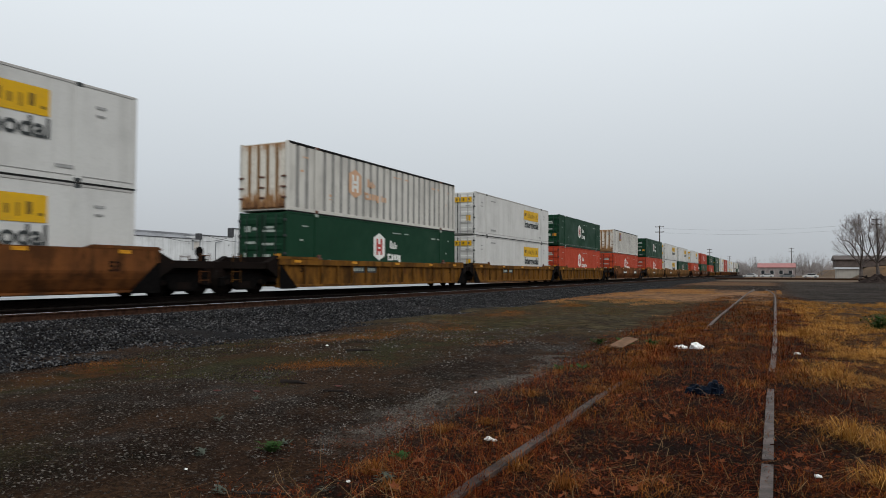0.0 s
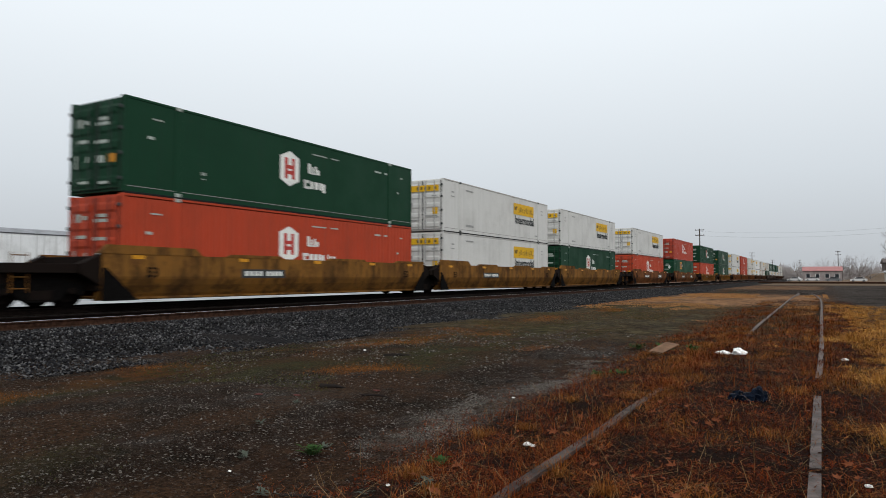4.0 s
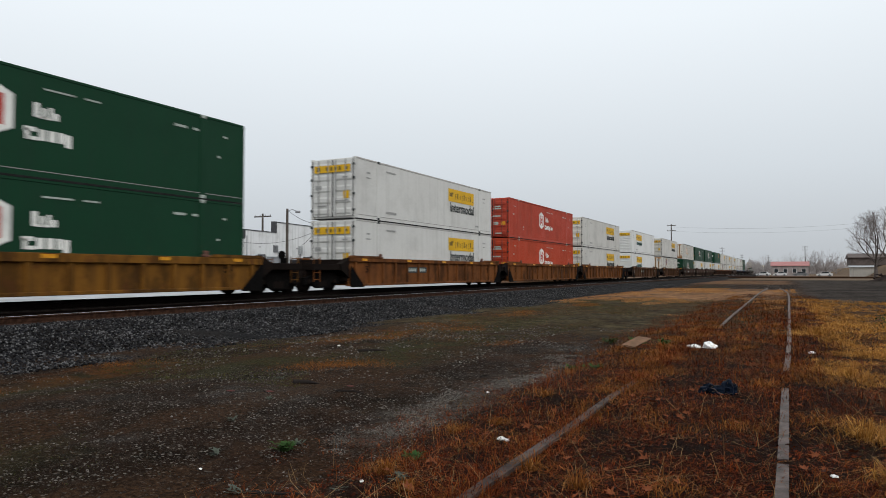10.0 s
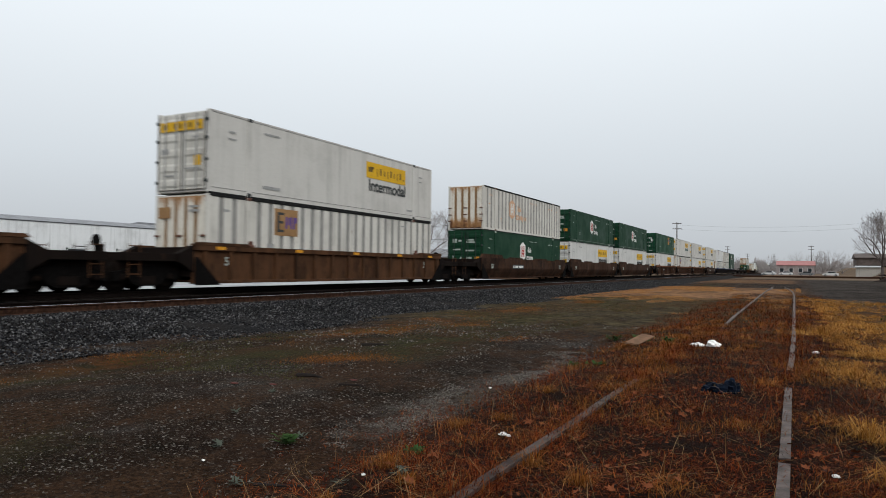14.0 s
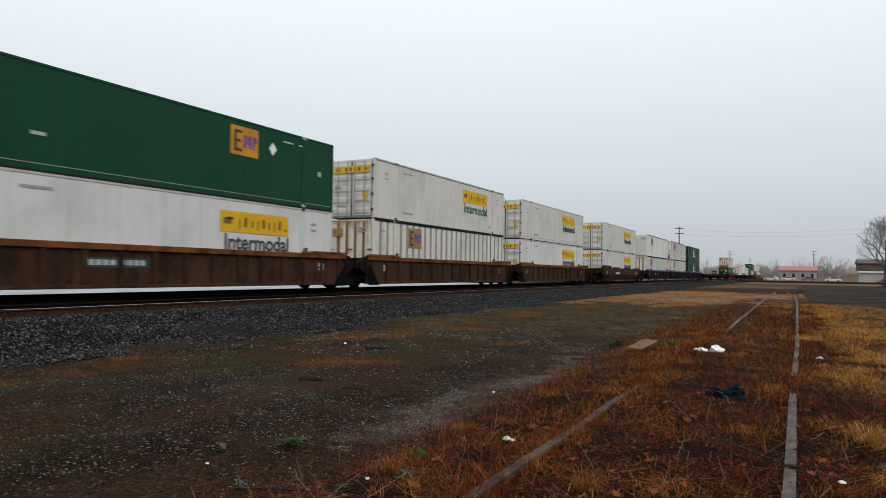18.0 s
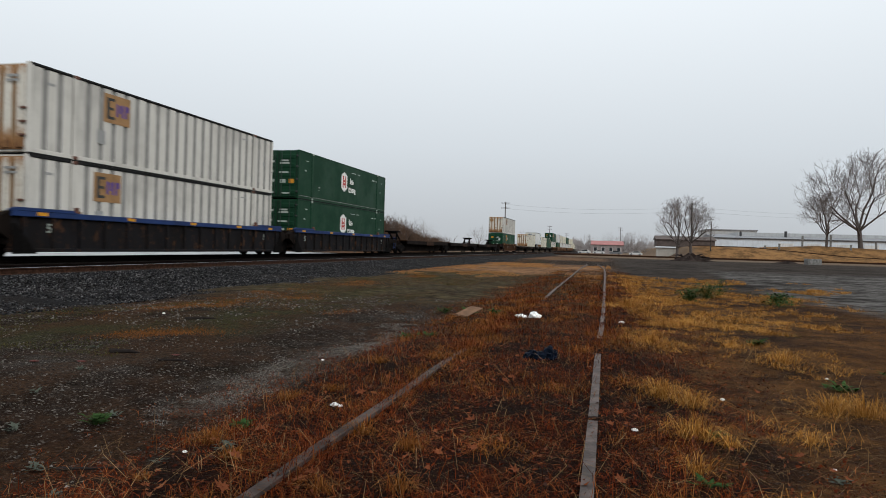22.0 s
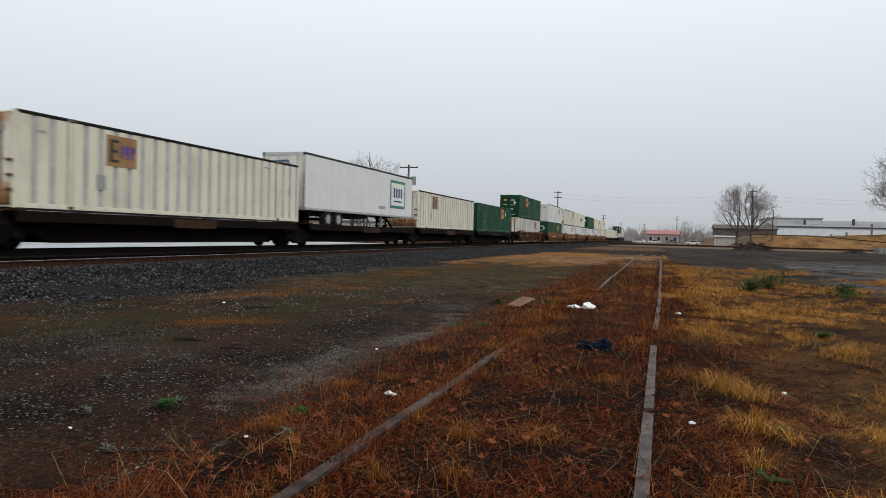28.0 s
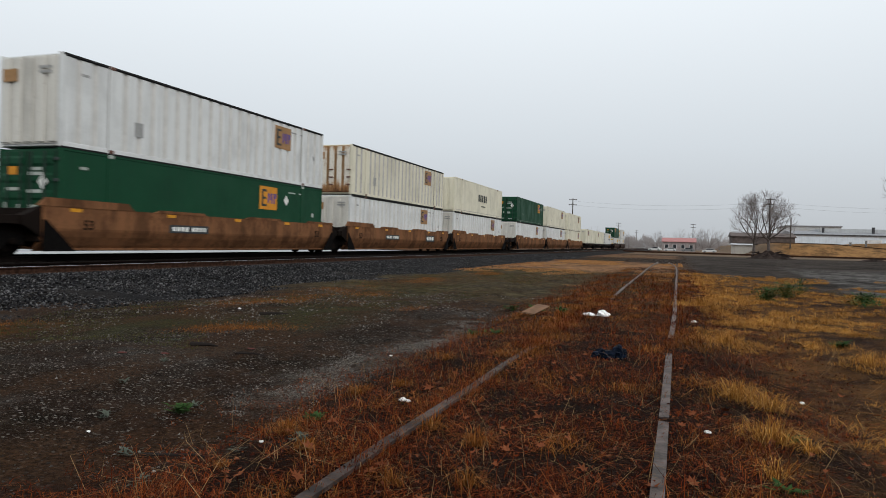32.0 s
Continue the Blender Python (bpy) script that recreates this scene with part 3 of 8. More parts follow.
def prism(bm, profile, y0, y1, axis="y"):
    """A closed profile of (x, z) pushed from y0 to y1 (or of (y, z) from x0 to x1)."""
    def at(p_, s_):
        return (p_[0], s_, p_[1]) if axis == "y" else (s_, p_[0], p_[1])
    a = [bm.verts.new(at(p_, y0)) for p_ in profile]
    b = [bm.verts.new(at(p_, y1)) for p_ in profile]
    n = len(profile)
    for i in range(n):
        bm.faces.new((a[i], a[(i + 1) % n], b[(i + 1) % n], b[i]))
    bm.faces.new(a[::-1])
    bm.faces.new(b)
    bmesh.ops.recalc_face_normals(bm, faces=bm.faces[:])
    return bm


def raw_mesh(name, verts, faces, material, smooth=False):
    data = bpy.data.meshes.new(name)
    data.from_pydata(verts, [], faces)
    data.materials.append(M[material])
    if smooth:
        data.polygons.foreach_set("use_smooth", [True] * len(data.polygons))
    data.update()
    return data


def empty(name, m=None):
    ob = new(name)
    ob.empty_display_size = 0.3
    if m is not None:
        ob.matrix_basis = m
    return ob


CACHE = {}


def cached(key, build):
    if key not in CACHE:
        CACHE[key] = build()
    return CACHE[key]


def text_mesh(word, size, material):
    """A word in the built-in font as a thin mesh, lying in the xy plane."""
    def build():
        cu = bpy.data.curves.new(word, "FONT")
        cu.body, cu.size, cu.align_x, cu.align_y, cu.offset = word, size, "CENTER", "CENTER", size * 0.02
        cu.extrude = 0.004
        ob = new("word", cu)
        dg = bpy.context.evaluated_depsgraph_get()
        data = bpy.data.meshes.new_from_object(ob.evaluated_get(dg))
        bpy.data.objects.remove(ob)
        data.materials.clear()
        data.materials.append(M[material])
        return data
    return cached(("text", word, size, material), build)


def text_mesh_bm(word, size):
    """The same word as a bmesh, for a part of its own."""
    bm = bmesh.new()
    bm.from_mesh(text_mesh(word, size, "mark_white"))
    return bm


# ---- the plan ----
RAIL = 0.45        # top of the main line's rails
NEAR_X, TRAIN_X = -14.6, -19.3
OLD_L, OLD_R = -1.57, -0.06


def smooth01(v, a, b):
    t_ = np.clip((v - a) / (b - a), 0, 1)
    return t_ * t_ * (3 - 2 * t_)


def ground_height(x, y):
    """Height of the ground sheet, with slow swells near the siding."""
    x, y = np.asarray(x, float), np.asarray(y, float)
    near = np.exp(-((x / 14) ** 2 + ((y - 8) / 22) ** 2))
    z = 0.05 * near * (np.sin(x * 1.3 + 0.4 * y) * 0.5 + np.sin(y * 0.9 - x * 0.7) * 0.5)
    z = z + 0.02 * near * np.sin(3.1 * x + 1.7) * np.sin(2.3 * y)
    z = z + 0.05 * smooth01(x, -3.0, -2.0) * (1 - smooth01(x, 0.5, 1.4)) * smooth01(-y, -60, -40)
    z = z - 0.05 * smooth01(x, -4.4, -3.6) * (1 - smooth01(x, -2.9, -2.2)) * near
    w = smooth01(x, -2.5, -1.9) * (1 - smooth01(x, 0.1, 0.7)) * (1 - smooth01(y, 40, 60))
    z = z * (1 - 0.85 * w) + w * (0.058 + 0.010 * np.sin(y * 1.7 + x * 2.0) + 0.008 * np.sin(y * 4.1))
    # grassy bank on the far right, carrying the trees
    bank = smooth01(x, 15, 22) * smooth01(y, 174, 188) * np.interp(x, [36, 58, 75, 120], [3.2, 1.45, 0.9, 0.6])
    hill = 2.8 * smooth01(y, 192, 204) * smooth01(x, 40, 58)
    z = z + (bank + hill) * (1 - smooth01(x, 160, 400)) * (1 - smooth01(y, 500, 800))
    return z


def build_ground():
    def axis(points):
        out = []
        for a, b, n in points:
            out += list(np.linspace(a, b, n, endpoint=False))
        return np.array(out + [points[-1][1]])
    xs = axis([(-4000, -400, 10), (-400, -60, 18), (-60, -12, 24), (-12, 8, 100), (8, 60, 40), (60, 400, 24), (400, 4000, 10)])
    ys = axis([(-4000, -200, 8), (-200, -10, 16), (-10, 0, 20), (0, 30, 140), (30, 120, 60), (120, 168, 12), (168, 210, 50), (210, 260, 20), (260, 900, 24), (900, 4500, 10)])
    gx, gy = np.meshgrid(xs, ys)
    gz = ground_height(gx, gy)
    verts = np.stack([gx, gy, gz], -1).reshape(-1, 3).tolist()
    n = len(xs)
    faces = [(j * n + i, j * n + i + 1, (j + 1) * n + i + 1, (j + 1) * n + i) for j in range(len(ys) - 1) for i in range(n - 1)]
    ob = link_mesh("ground", raw_mesh("ground", verts, faces, "ground", True))
    tagged(ob, "dark cinder and soil ground with pale gravel track", "ground", kind="structure")


build_ground()


def build_ballast():
    """The raised bed under both main tracks, with a spread shoulder."""
    profile = [(-9.4, -0.02), (-10.6, 0.05), (-11.9, 0.15), (-12.4, 0.23), (-13.0, 0.25), (-16.6, 0.25), (-17.2, 0.25),
               (-17.7, 0.27), (-20.9, 0.27), (-21.6, 0.22), (-23.6, -0.02)]
    ys = list(np.linspace(-60, 60, 160)) + list(np.linspace(65, 1400, 60))
    rng = np.random.default_rng(3)
    verts, faces = [], []
    for j, y in enumerate(ys):
        for i, (x, z) in enumerate(profile):
            edge = 0.28 * math.sin(y * 0.7) + 0.2 * math.sin(y * 1.9 + 1) if i in (0, 1) else 0
            verts.append((x + edge + rng.uniform(-0.05, 0.05), y, z + rng.uniform(-0.012, 0.012)))
    n = len(profile)
    for j in range(len(ys) - 1):
        for i in range(n - 1):
            faces.append((j * n + i + 1, j * n + i, (j + 1) * n + i, (j + 1) * n + i + 1))
    ob = link_mesh("ballast_bed", raw_mesh("ballast_bed", verts, faces, "ballast", True))
    tagged(ob, "grey crushed-stone ballast bed under the main tracks", "ballast", kind="structure")


build_ballast()
tagged(link_mesh("pavement", mesh_of(box(bmesh.new(), -47.9, -24.6, -60, 72, -0.2, 0.06), "yard_concrete", "pavement")), "pale concrete yard beside the works building", "pavement", kind="structure")

RAIL_PROFILE = [(-0.070, 0.0), (0.070, 0.0), (0.070, 0.012), (0.010, 0.035), (0.010, 0.125), (0.036, 0.138), (0.036, 0.170),
                (-0.036, 0.170), (-0.036, 0.138), (-0.010, 0.125), (-0.010, 0.035), (-0.070, 0.012)]


def main_track(cx, label):
    track = empty("railway_track", pose(cx, 0, RAIL - (0.20 if cx == NEAR_X else 0.17)))
    tagged(track, label, "railway track", "main line tracks", "structure")
    for side in (-0.7525, 0.7525):
        bm = bmesh.new()
        prism(bm, [(x + side, z) for x, z in RAIL_PROFILE[:6] + RAIL_PROFILE[6:]], -60, 1400)
        # Only the nearest rail is rust-brown; the rest are near-black.
        rail = part("rail", bm, "rail_side" if cx == NEAR_X and side > 0 else "rail_black", track, "steel rail, rust-brown at the near edge and black beyond")
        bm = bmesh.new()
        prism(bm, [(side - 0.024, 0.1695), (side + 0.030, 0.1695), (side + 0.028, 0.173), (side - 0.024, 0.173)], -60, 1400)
        # Other railheads are coloured dark for the train they would mirror.
        part("railhead", bm, "rail_top" if cx == NEAR_X and side > 0 else "rail_mirror_dark", rail, "polished running surface of the rail")
    return track


near_track = main_track(NEAR_X, "empty main track with polished rails on ballast")
train_track = main_track(TRAIN_X, "main track under the passing freight train")


def old_siding():
    """The abandoned track in the weeds, its rails broken off and bent at the far end."""
    siding = empty("railway_track", pose(0, 0, 0))
    tagged(siding, "abandoned siding with worn rusty rails sunk in weeds", "railway track", kind="structure")

    def rail(points, label, material="rail_old"):
        prof = [(-0.066, -0.10), (0.066, -0.10), (0.066, -0.088), (0.009, -0.07), (0.009, -0.03), (0.034, -0.022), (0.034, 0.0), (-0.034, 0.0),
                (-0.034, -0.022), (-0.009, -0.03), (-0.009, -0.07), (-0.066, -0.088)]
        verts, faces = [], []
        n = len(prof)
        for k, (x, y, z) in enumerate(points):
            verts += [(x + px, y, z + pz) for px, pz in prof]
        for k in range(len(points) - 1):
            for i in range(n):
                a = k * n + i
                b = k * n + (i + 1) % n
                faces.append((a, b, b + n, a + n))
        faces += [tuple(range(n))[::-1], tuple(range((len(points) - 1) * n, len(points) * n))]
        ob = link_mesh("rail", raw_mesh("rail", verts, faces, material), siding)
        tagged(ob, label=label)
        return ob

    def line(x, y0, y1, bow=0.0, drop=0.0):
        ys = np.arange(y0, y1 + 0.01, 0.6)
        return [(x + bow * math.sin(y * 0.35), float(y), 0.095 + drop * math.sin(y * 0.5) + 0.006 * math.sin(y * 2.1) + (0.004 * math.sin(y * 5.3) if drop else 0)) for y in ys]

    rail(line(OLD_R, -24.0, 4.90, 0.006), "worn rusty rail with a joint", "rail_worn")
    rail(line(OLD_R, 4.93, 8.5, 0.006), "worn rusty rail dipping into the weeds", "rail_worn")
    rail([(OLD_R - 0.005, 8.6, 0.055), (OLD_R, 9.4, 0.07), (OLD_R + 0.02, 10.4, 0.085), (OLD_R + 0.04, 14, 0.10), (OLD_R + 0.03, 25, 0.11), (OLD_R + 0.02, 37, 0.12),
          (OLD_R - 0.05, 43, 0.12), (OLD_R - 0.20, 48, 0.12), (OLD_R - 0.40, 53, 0.12), (OLD_R - 0.64, 57, 0.11)], "rusty rail bent aside at its end", "rail_pale")
    rail(line(OLD_L, -24.0, 6.9, 0.02, 0.008) + [(OLD_L, 7.6, 0.075), (OLD_L + 0.01, 8.4, 0.06), (OLD_L + 0.01, 9.0, 0.04)], "worn rusty rail edged with grass")
    rail([(OLD_L + 0.04, 9.2, 0.02), (OLD_L + 0.08, 10, 0.03), (OLD_L + 0.12, 11, 0.035), (OLD_L + 0.17, 14, 0.04), (OLD_L + 0.17, 16.5, 0.07), (OLD_L + 0.15, 18.5, 0.105), (OLD_L + 0.11, 26, 0.115),
          (OLD_L + 0.04, 37, 0.12), (OLD_L + 0.02, 47, 0.12), (OLD_L + 0.03, 58, 0.11)], "rusty rail rising out of the turf", "rail_pale")
    # spikes and tie plates along the right rail
    bm = bmesh.new()
    for y in np.arange(-0.2, 7.4, 0.53):
        for s in (-0.075, 0.075):
            box(bm, OLD_R + s - 0.018, OLD_R + s + 0.018, y - 0.02, y + 0.02, 0.0, 0.055)
    part("rail_spikes", bm, "rust_metal", siding, "rusted rail spikes")


old_siding()


def crossing_track():
    """A low track and service road that cross behind the lot."""
    cr = empty("railway_track", pose(0, 0, 0))
    tagged(cr, "dark crossing track on a low bed", "railway track", kind="structure")
    for off in (0, 1.5):
        bm = bmesh.new()
        pts = [(-12, 160), (20, 164), (60, 167), (140, 170)]
        for (xa, ya), (xb, yb) in zip(pts, pts[1:]):
            za, zb = [float(ground_height(x_, y_)) for x_, y_ in ((xa, ya), (xb, yb))]
            a = [bm.verts.new((xa, ya + off - 0.1, 0.02)), bm.verts.new((xa, ya + off - 0.1, 0.40)), bm.verts.new((xa, ya + off + 0.1, 0.40)), bm.verts.new((xa, ya + off + 0.1, 0.02))]
            b = [bm.verts.new((xb, yb + off - 0.1, 0.02)), bm.verts.new((xb, yb + off - 0.1, 0.40)), bm.verts.new((xb, yb + off + 0.1, 0.40)), bm.verts.new((xb, yb + off + 0.1, 0.02))]
            for i in range(4):
                bm.faces.new((a[i], a[(i + 1) % 4], b[(i + 1) % 4], b[i]))
        bmesh.ops.recalc_face_normals(bm, faces=bm.faces[:])
        part("rail", bm, "rail_side", cr)


crossing_track()


# ---- the train ----
LEN, WID, HGT = 16.15, 2.59, 2.9
SIDE = Matrix(((0, 0, 1, 0), (1, 0, 0, 0), (0, 1, 0, 0), (0, 0, 0, 1)))      # a flat word turned onto a side that faces +x
END = Matrix(((1, 0, 0, 0), (0, 0, -1, 0), (0, 1, 0, 0), (0, 0, 0, 1)))      # the same, onto an end that faces -y
TRAIN = []                                                                   # (thing, place along the train, height)


def corrugated(bm, y0, y1, z0, z1, x, out, pitch, depth, gap):
    """A wall of flat pans and narrow recessed grooves."""
    n = max(1, round((y1 - y0) / pitch))
    step = (y1 - y0) / n
    line = []
    for k in range(n):
        a = y0 + k * step
        line += [(a, 0), (a + step - gap, 0), (a + step - gap * 0.72, -depth), (a + step - gap * 0.28, -depth)]
    line.append((y1, 0))
    lo = [bm.verts.new((x + out * d_, y_, z0)) for y_, d_ in line]
    hi = [bm.verts.new((x + out * d_, y_, z1)) for y_, d_ in line]
    for i in range(len(line) - 1):
        bm.faces.new((lo[i], lo[i + 1], hi[i + 1], hi[i]))


def container_shell(style, paint, c):
    """Core box, side sheets, rails and roof of a container, each a part."""
    w = WID / 2
    core = link_mesh("body", cached(("body", style == "smooth", paint), lambda: mesh_of(box(bmesh.new(), -w + (0.015 if style == "smooth" else 0.11), w - (0.015 if style == "smooth" else 0.11), 0.06, LEN - 0.03, 0.03, HGT - 0.03, 0.012), paint, "body")), c)

    def rail_m():
        return mesh_of(box(bmesh.new(), -0.06, 0.0, 0.05, LEN - 0.02, -0.08, 0.08, 0.012), paint, "side_rail")
    for x in (w, -w + 0.06):
        link_mesh("bottom_rail", cached(("srail", paint), rail_m), c, pose(x, 0, 0.085))
        link_mesh("top_rail", cached(("trail", style, paint), lambda: mesh_of(box(bmesh.new(), -0.06, 0.0, 0.05, LEN - 0.02, -0.035, 0.05, 0.012), "seam_dark" if style == "ribbed" else ("groove_shade_edge" if "white" in paint or "grey" in paint else paint), "top_rail")), c, pose(x + 0.002 * (1 if x > 0 else -1), 0, HGT - 0.04))
    if style != "smooth":
        pitch, depth, gap = (0.63, 0.065, 0.23) if style == "ribbed" else (0.27, 0.026, 0.11)

        def sheet(sgn):
            bm = bmesh.new()
            corrugated(bm, 0.13, LEN - 0.12, 0.15, HGT - 0.10, sgn * (w - 0.012), sgn, pitch, depth, gap)
            bmesh.ops.recalc_face_normals(bm, faces=bm.faces[:])
            bm.faces.ensure_lookup_table()
            if bm.faces[0].normal.x * sgn < 0:
                bmesh.ops.reverse_faces(bm, faces=bm.faces[:])
            data = mesh_of(bm, paint, "side_sheet")
            # Recessed faces get a greyer material: groove shade painted as colour.
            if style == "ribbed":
                data.materials.append(M[{"beige": "groove_shade_edge", "white_pale": "groove_shade_soft"}.get(paint, "groove_shade_seam")])
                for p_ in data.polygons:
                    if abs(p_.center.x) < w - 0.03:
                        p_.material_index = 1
            return data
        for sgn in (1, -1):
            link_mesh("side_sheet", cached(("sheet", style, paint, sgn), lambda: sheet(sgn)), c)

    def roof():
        pts = []
        for k in range(17):
            y = 0.1 + k * (LEN - 0.2) / 16.5
            pts += [(y, HGT - 0.03), (y + 0.05, HGT - 0.005), (y + 0.28, HGT - 0.005), (y + 0.33, HGT - 0.03)]
        return mesh_of(prism(bmesh.new(), pts + [(LEN - 0.05, HGT - 0.05), (0.08, HGT - 0.05)], -w + 0.06, w - 0.06, "x"), paint, "roof")
    link_mesh("roof", cached(("roof", paint), roof), c)
    # painted shade strip at the floor line, and the seam above the sill
    gap_m = cached(("floor_gap",), lambda: mesh_of(box(bmesh.new(), 0.0, 0.010, 0.0, LEN, -0.035, 0.025), "seam_dark", "floor_gap"))
    link_mesh("floor_gap", gap_m, c, pose(w - 0.005, 0, 0))
    if style == "smooth":
        seam = cached(("seam",), lambda: mesh_of(box(bmesh.new(), 0.0, 0.006, 0.15, LEN - 0.15, -0.012, 0.012), "groove_shade_seam", "sill_seam"))
        link_mesh("sill_seam", seam, c, pose(w - 0.002, 0, 0.19))
    return core


def door_mesh(style, height=HGT):
    bm = bmesh.new()
    w = WID / 2 - 0.10
    box(bm, 0.01, w - 0.01, -0.035, 0.06, 0.12, height - 0.10, 0.008)
    n = 5
    for k in range(n):
        z = 0.35 + k * (height - 0.75) / (n - 1)
        prism(bm, [(-0.035, z - 0.16), (-0.075, z - 0.08), (-0.075, z + 0.08), (-0.035, z + 0.16)], 0.14, w - 0.14, "x")
    return bm


def front_wall(c, face, end_paint):
    """The closed end: a recessed sheet and the ribs or louvres that stand out of it."""
    w = WID / 2 - 0.09
    back = {"white_rusty": "end_rust"}.get(end_paint, end_paint)
    wall = link_mesh("front_wall", cached(("front", back), lambda: mesh_of(box(bmesh.new(), -w, w, -0.03, 0.05, 0.10, HGT - 0.08), back, "front_wall")), c, pose(0, 0.05, 0))
    if face == "louvre":
        lou = cached(("louvre", end_paint), lambda: mesh_of(prism(bmesh.new(), [(-0.03, 0), (-0.085, 0.02), (-0.085, 0.14), (-0.03, 0.17)], -w + 0.08, w - 0.08, "x"), end_paint, "louvre"))
        for k in range(8):
            link_mesh("louvre", lou, wall, pose(0, 0, 0.5 + k * 0.215))
        return
    rib = cached(("endrib", end_paint), lambda: mesh_of(box(bmesh.new(), -0.155, 0.155, -0.085, -0.02, 0.14, HGT - 0.12, 0.02), end_paint, "end_rib"))
    for k in range(5):
        link_mesh("end_rib", rib, wall, pose(-w + 0.22 + k * (2 * w - 0.44) / 4, 0, 0))


def bars_mesh(spec, material, key):
    """Plain raised bars: (y or x, z, width, height) lying in the word plane."""
    def build():
        bm = bmesh.new()
        for u, v, bw, bh in spec:
            box(bm, u - bw / 2, u + bw / 2, v - bh / 2, v + bh / 2, 0, 0.004)
        return mesh_of(bm, material, "lettering")
    return cached(("bars", key, material), build)


def mark_stuff(ob):
    """Small printed bars stay joined."""
    return tagged(ob, kind="stuff")


def hex_mesh(material, width=1.07, height=1.38, flat=0.68):
    def build():
        bm = bmesh.new()
        pts = [(0, height / 2), (width / 2, height * flat / 2 - 0.02), (width / 2, -height * flat / 2 + 0.02), (0, -height / 2), (-width / 2, -height * flat / 2 + 0.02), (-width / 2, height * flat / 2 - 0.02)]
        a = [bm.verts.new((x, y, 0)) for x, y in pts]
        b = [bm.verts.new((x, y, 0.005)) for x, y in pts]
        bm.faces.new(b)
        for i in range(6):
            bm.faces.new((a[i], a[(i + 1) % 6], b[(i + 1) % 6], b[i]))
        bmesh.ops.recalc_face_normals(bm, faces=bm.faces[:])
        return mesh_of(bm, material, "emblem")
    return cached(("hex", material, width, height), build)


HUB_TEXT = [(1.15, 0.16, 0.16, 0.40), (1.36, 0.10, 0.12, 0.28), (1.36, -0.02, 0.30, 0.07), (1.55, 0.12, 0.10, 0.34), (1.70, 0.06, 0.14, 0.20),
            (0.98, -0.38, 0.34, 0.12), (0.90, -0.52, 0.12, 0.30), (1.05, -0.62, 0.30, 0.10), (1.32, -0.50, 0.20, 0.30), (1.60, -0.50, 0.22, 0.30),
            (1.86, -0.50, 0.16, 0.30), (2.06, -0.56, 0.18, 0.36)]
LOGO_TAIL = [(2.40, -0.50, 0.10, 0.32), (2.58, -0.53, 0.16, 0.24), (2.80, -0.53, 0.16, 0.24)]
SMALL_MARKS = [(1.2, 2.35, 0.40, 0.05), (0.95, 1.75, 0.22, 0.09), (3.0, 0.9, 0.18, 0.10), (3.0, 0.72, 0.16, 0.04), (9.0, 2.45, 0.9, 0.05), (10.0, 2.45, 0.5, 0.05),
               (13.2, 2.35, 0.50, 0.08), (13.85, 2.35, 0.24, 0.08), (14.9, 1.55, 0.14, 0.08), (15.2, 2.3, 0.18, 0.07)]
DOOR_MARKS = [(-0.75, 2.2, 0.30, 0.26), (-0.35, 2.2, 0.26, 0.12), (0.40, 2.25, 0.50, 0.10), (0.40, 2.1, 0.62, 0.10), (-0.6, 1.62, 0.55, 0.10), (0.35, 1.55, 0.60, 0.10),
              (-0.85, 1.0, 0.16, 0.40), (-0.3, 1.05, 0.14, 0.18), (0.30, 1.02, 0.36, 0.22), (-0.5, 0.35, 0.5, 0.08), (0.5, 0.30, 0.5, 0.08)]

KINDS = {
    # kind: style, paint, end paint, marks, label, which end leads
    "jb": ("smooth", "white_smooth", "white_smooth", "yellow", "white smooth-sided freight container with a yellow panel", "door"),
    "jg": ("smooth", "grey_smooth", "white_ribbed", "yellow", "dull grey-white smooth-sided freight container with a yellow panel", "door"),
    "jc": ("fine", "grey_smooth", "white_ribbed", "yellow", "grey-white fluted freight container with a yellow panel", "door"),
    "jl": ("smooth", "white_clean", "white_clean", "yellow", "clean white freight container with a louvred nose", "louvre"),
    "hg": ("smooth", "green", "green", "hub", "dark green freight container with a white hexagon emblem", "door"),
    "hc": ("fine", "green", "green", "hubred", "dark green fluted freight container with a red and white emblem", "front"),
    "hr": ("fine", "red", "red", "hub", "orange-red fluted freight container with a white hexagon emblem", "door"),
    "hd": ("fine", "red_dark", "red_dark", "hub", "faded dark red freight container with a white hexagon emblem", "door"),
    "hw": ("ribbed", "white_ribbed", "white_rusty", "hubfaded", "rust-streaked white ribbed freight container with a faded emblem", "front"),
    "ew": ("ribbed", "white_ribbed", "white_rusty", "square", "rust-stained white ribbed freight container with a brown square", "front"),
    "ef": ("ribbed", "white_pale", "white_ribbed", "square", "grey-white ribbed freight container with a brown square", "front"),
    "eg": ("smooth", "green_bright", "green_bright", "squareorange", "green freight container with an orange square emblem", "door"),
    "bw": ("smooth", "beige", "beige", "squaresmall", "weathered beige freight container", "front"),
    "br": ("ribbed", "beige", "white_rusty", "square", "weathered beige ribbed freight container with a brown square", "front"),
    "sw": ("smooth", "beige", "beige", "slant", "pale beige freight container with dark slanted lettering bars", "front"),
}


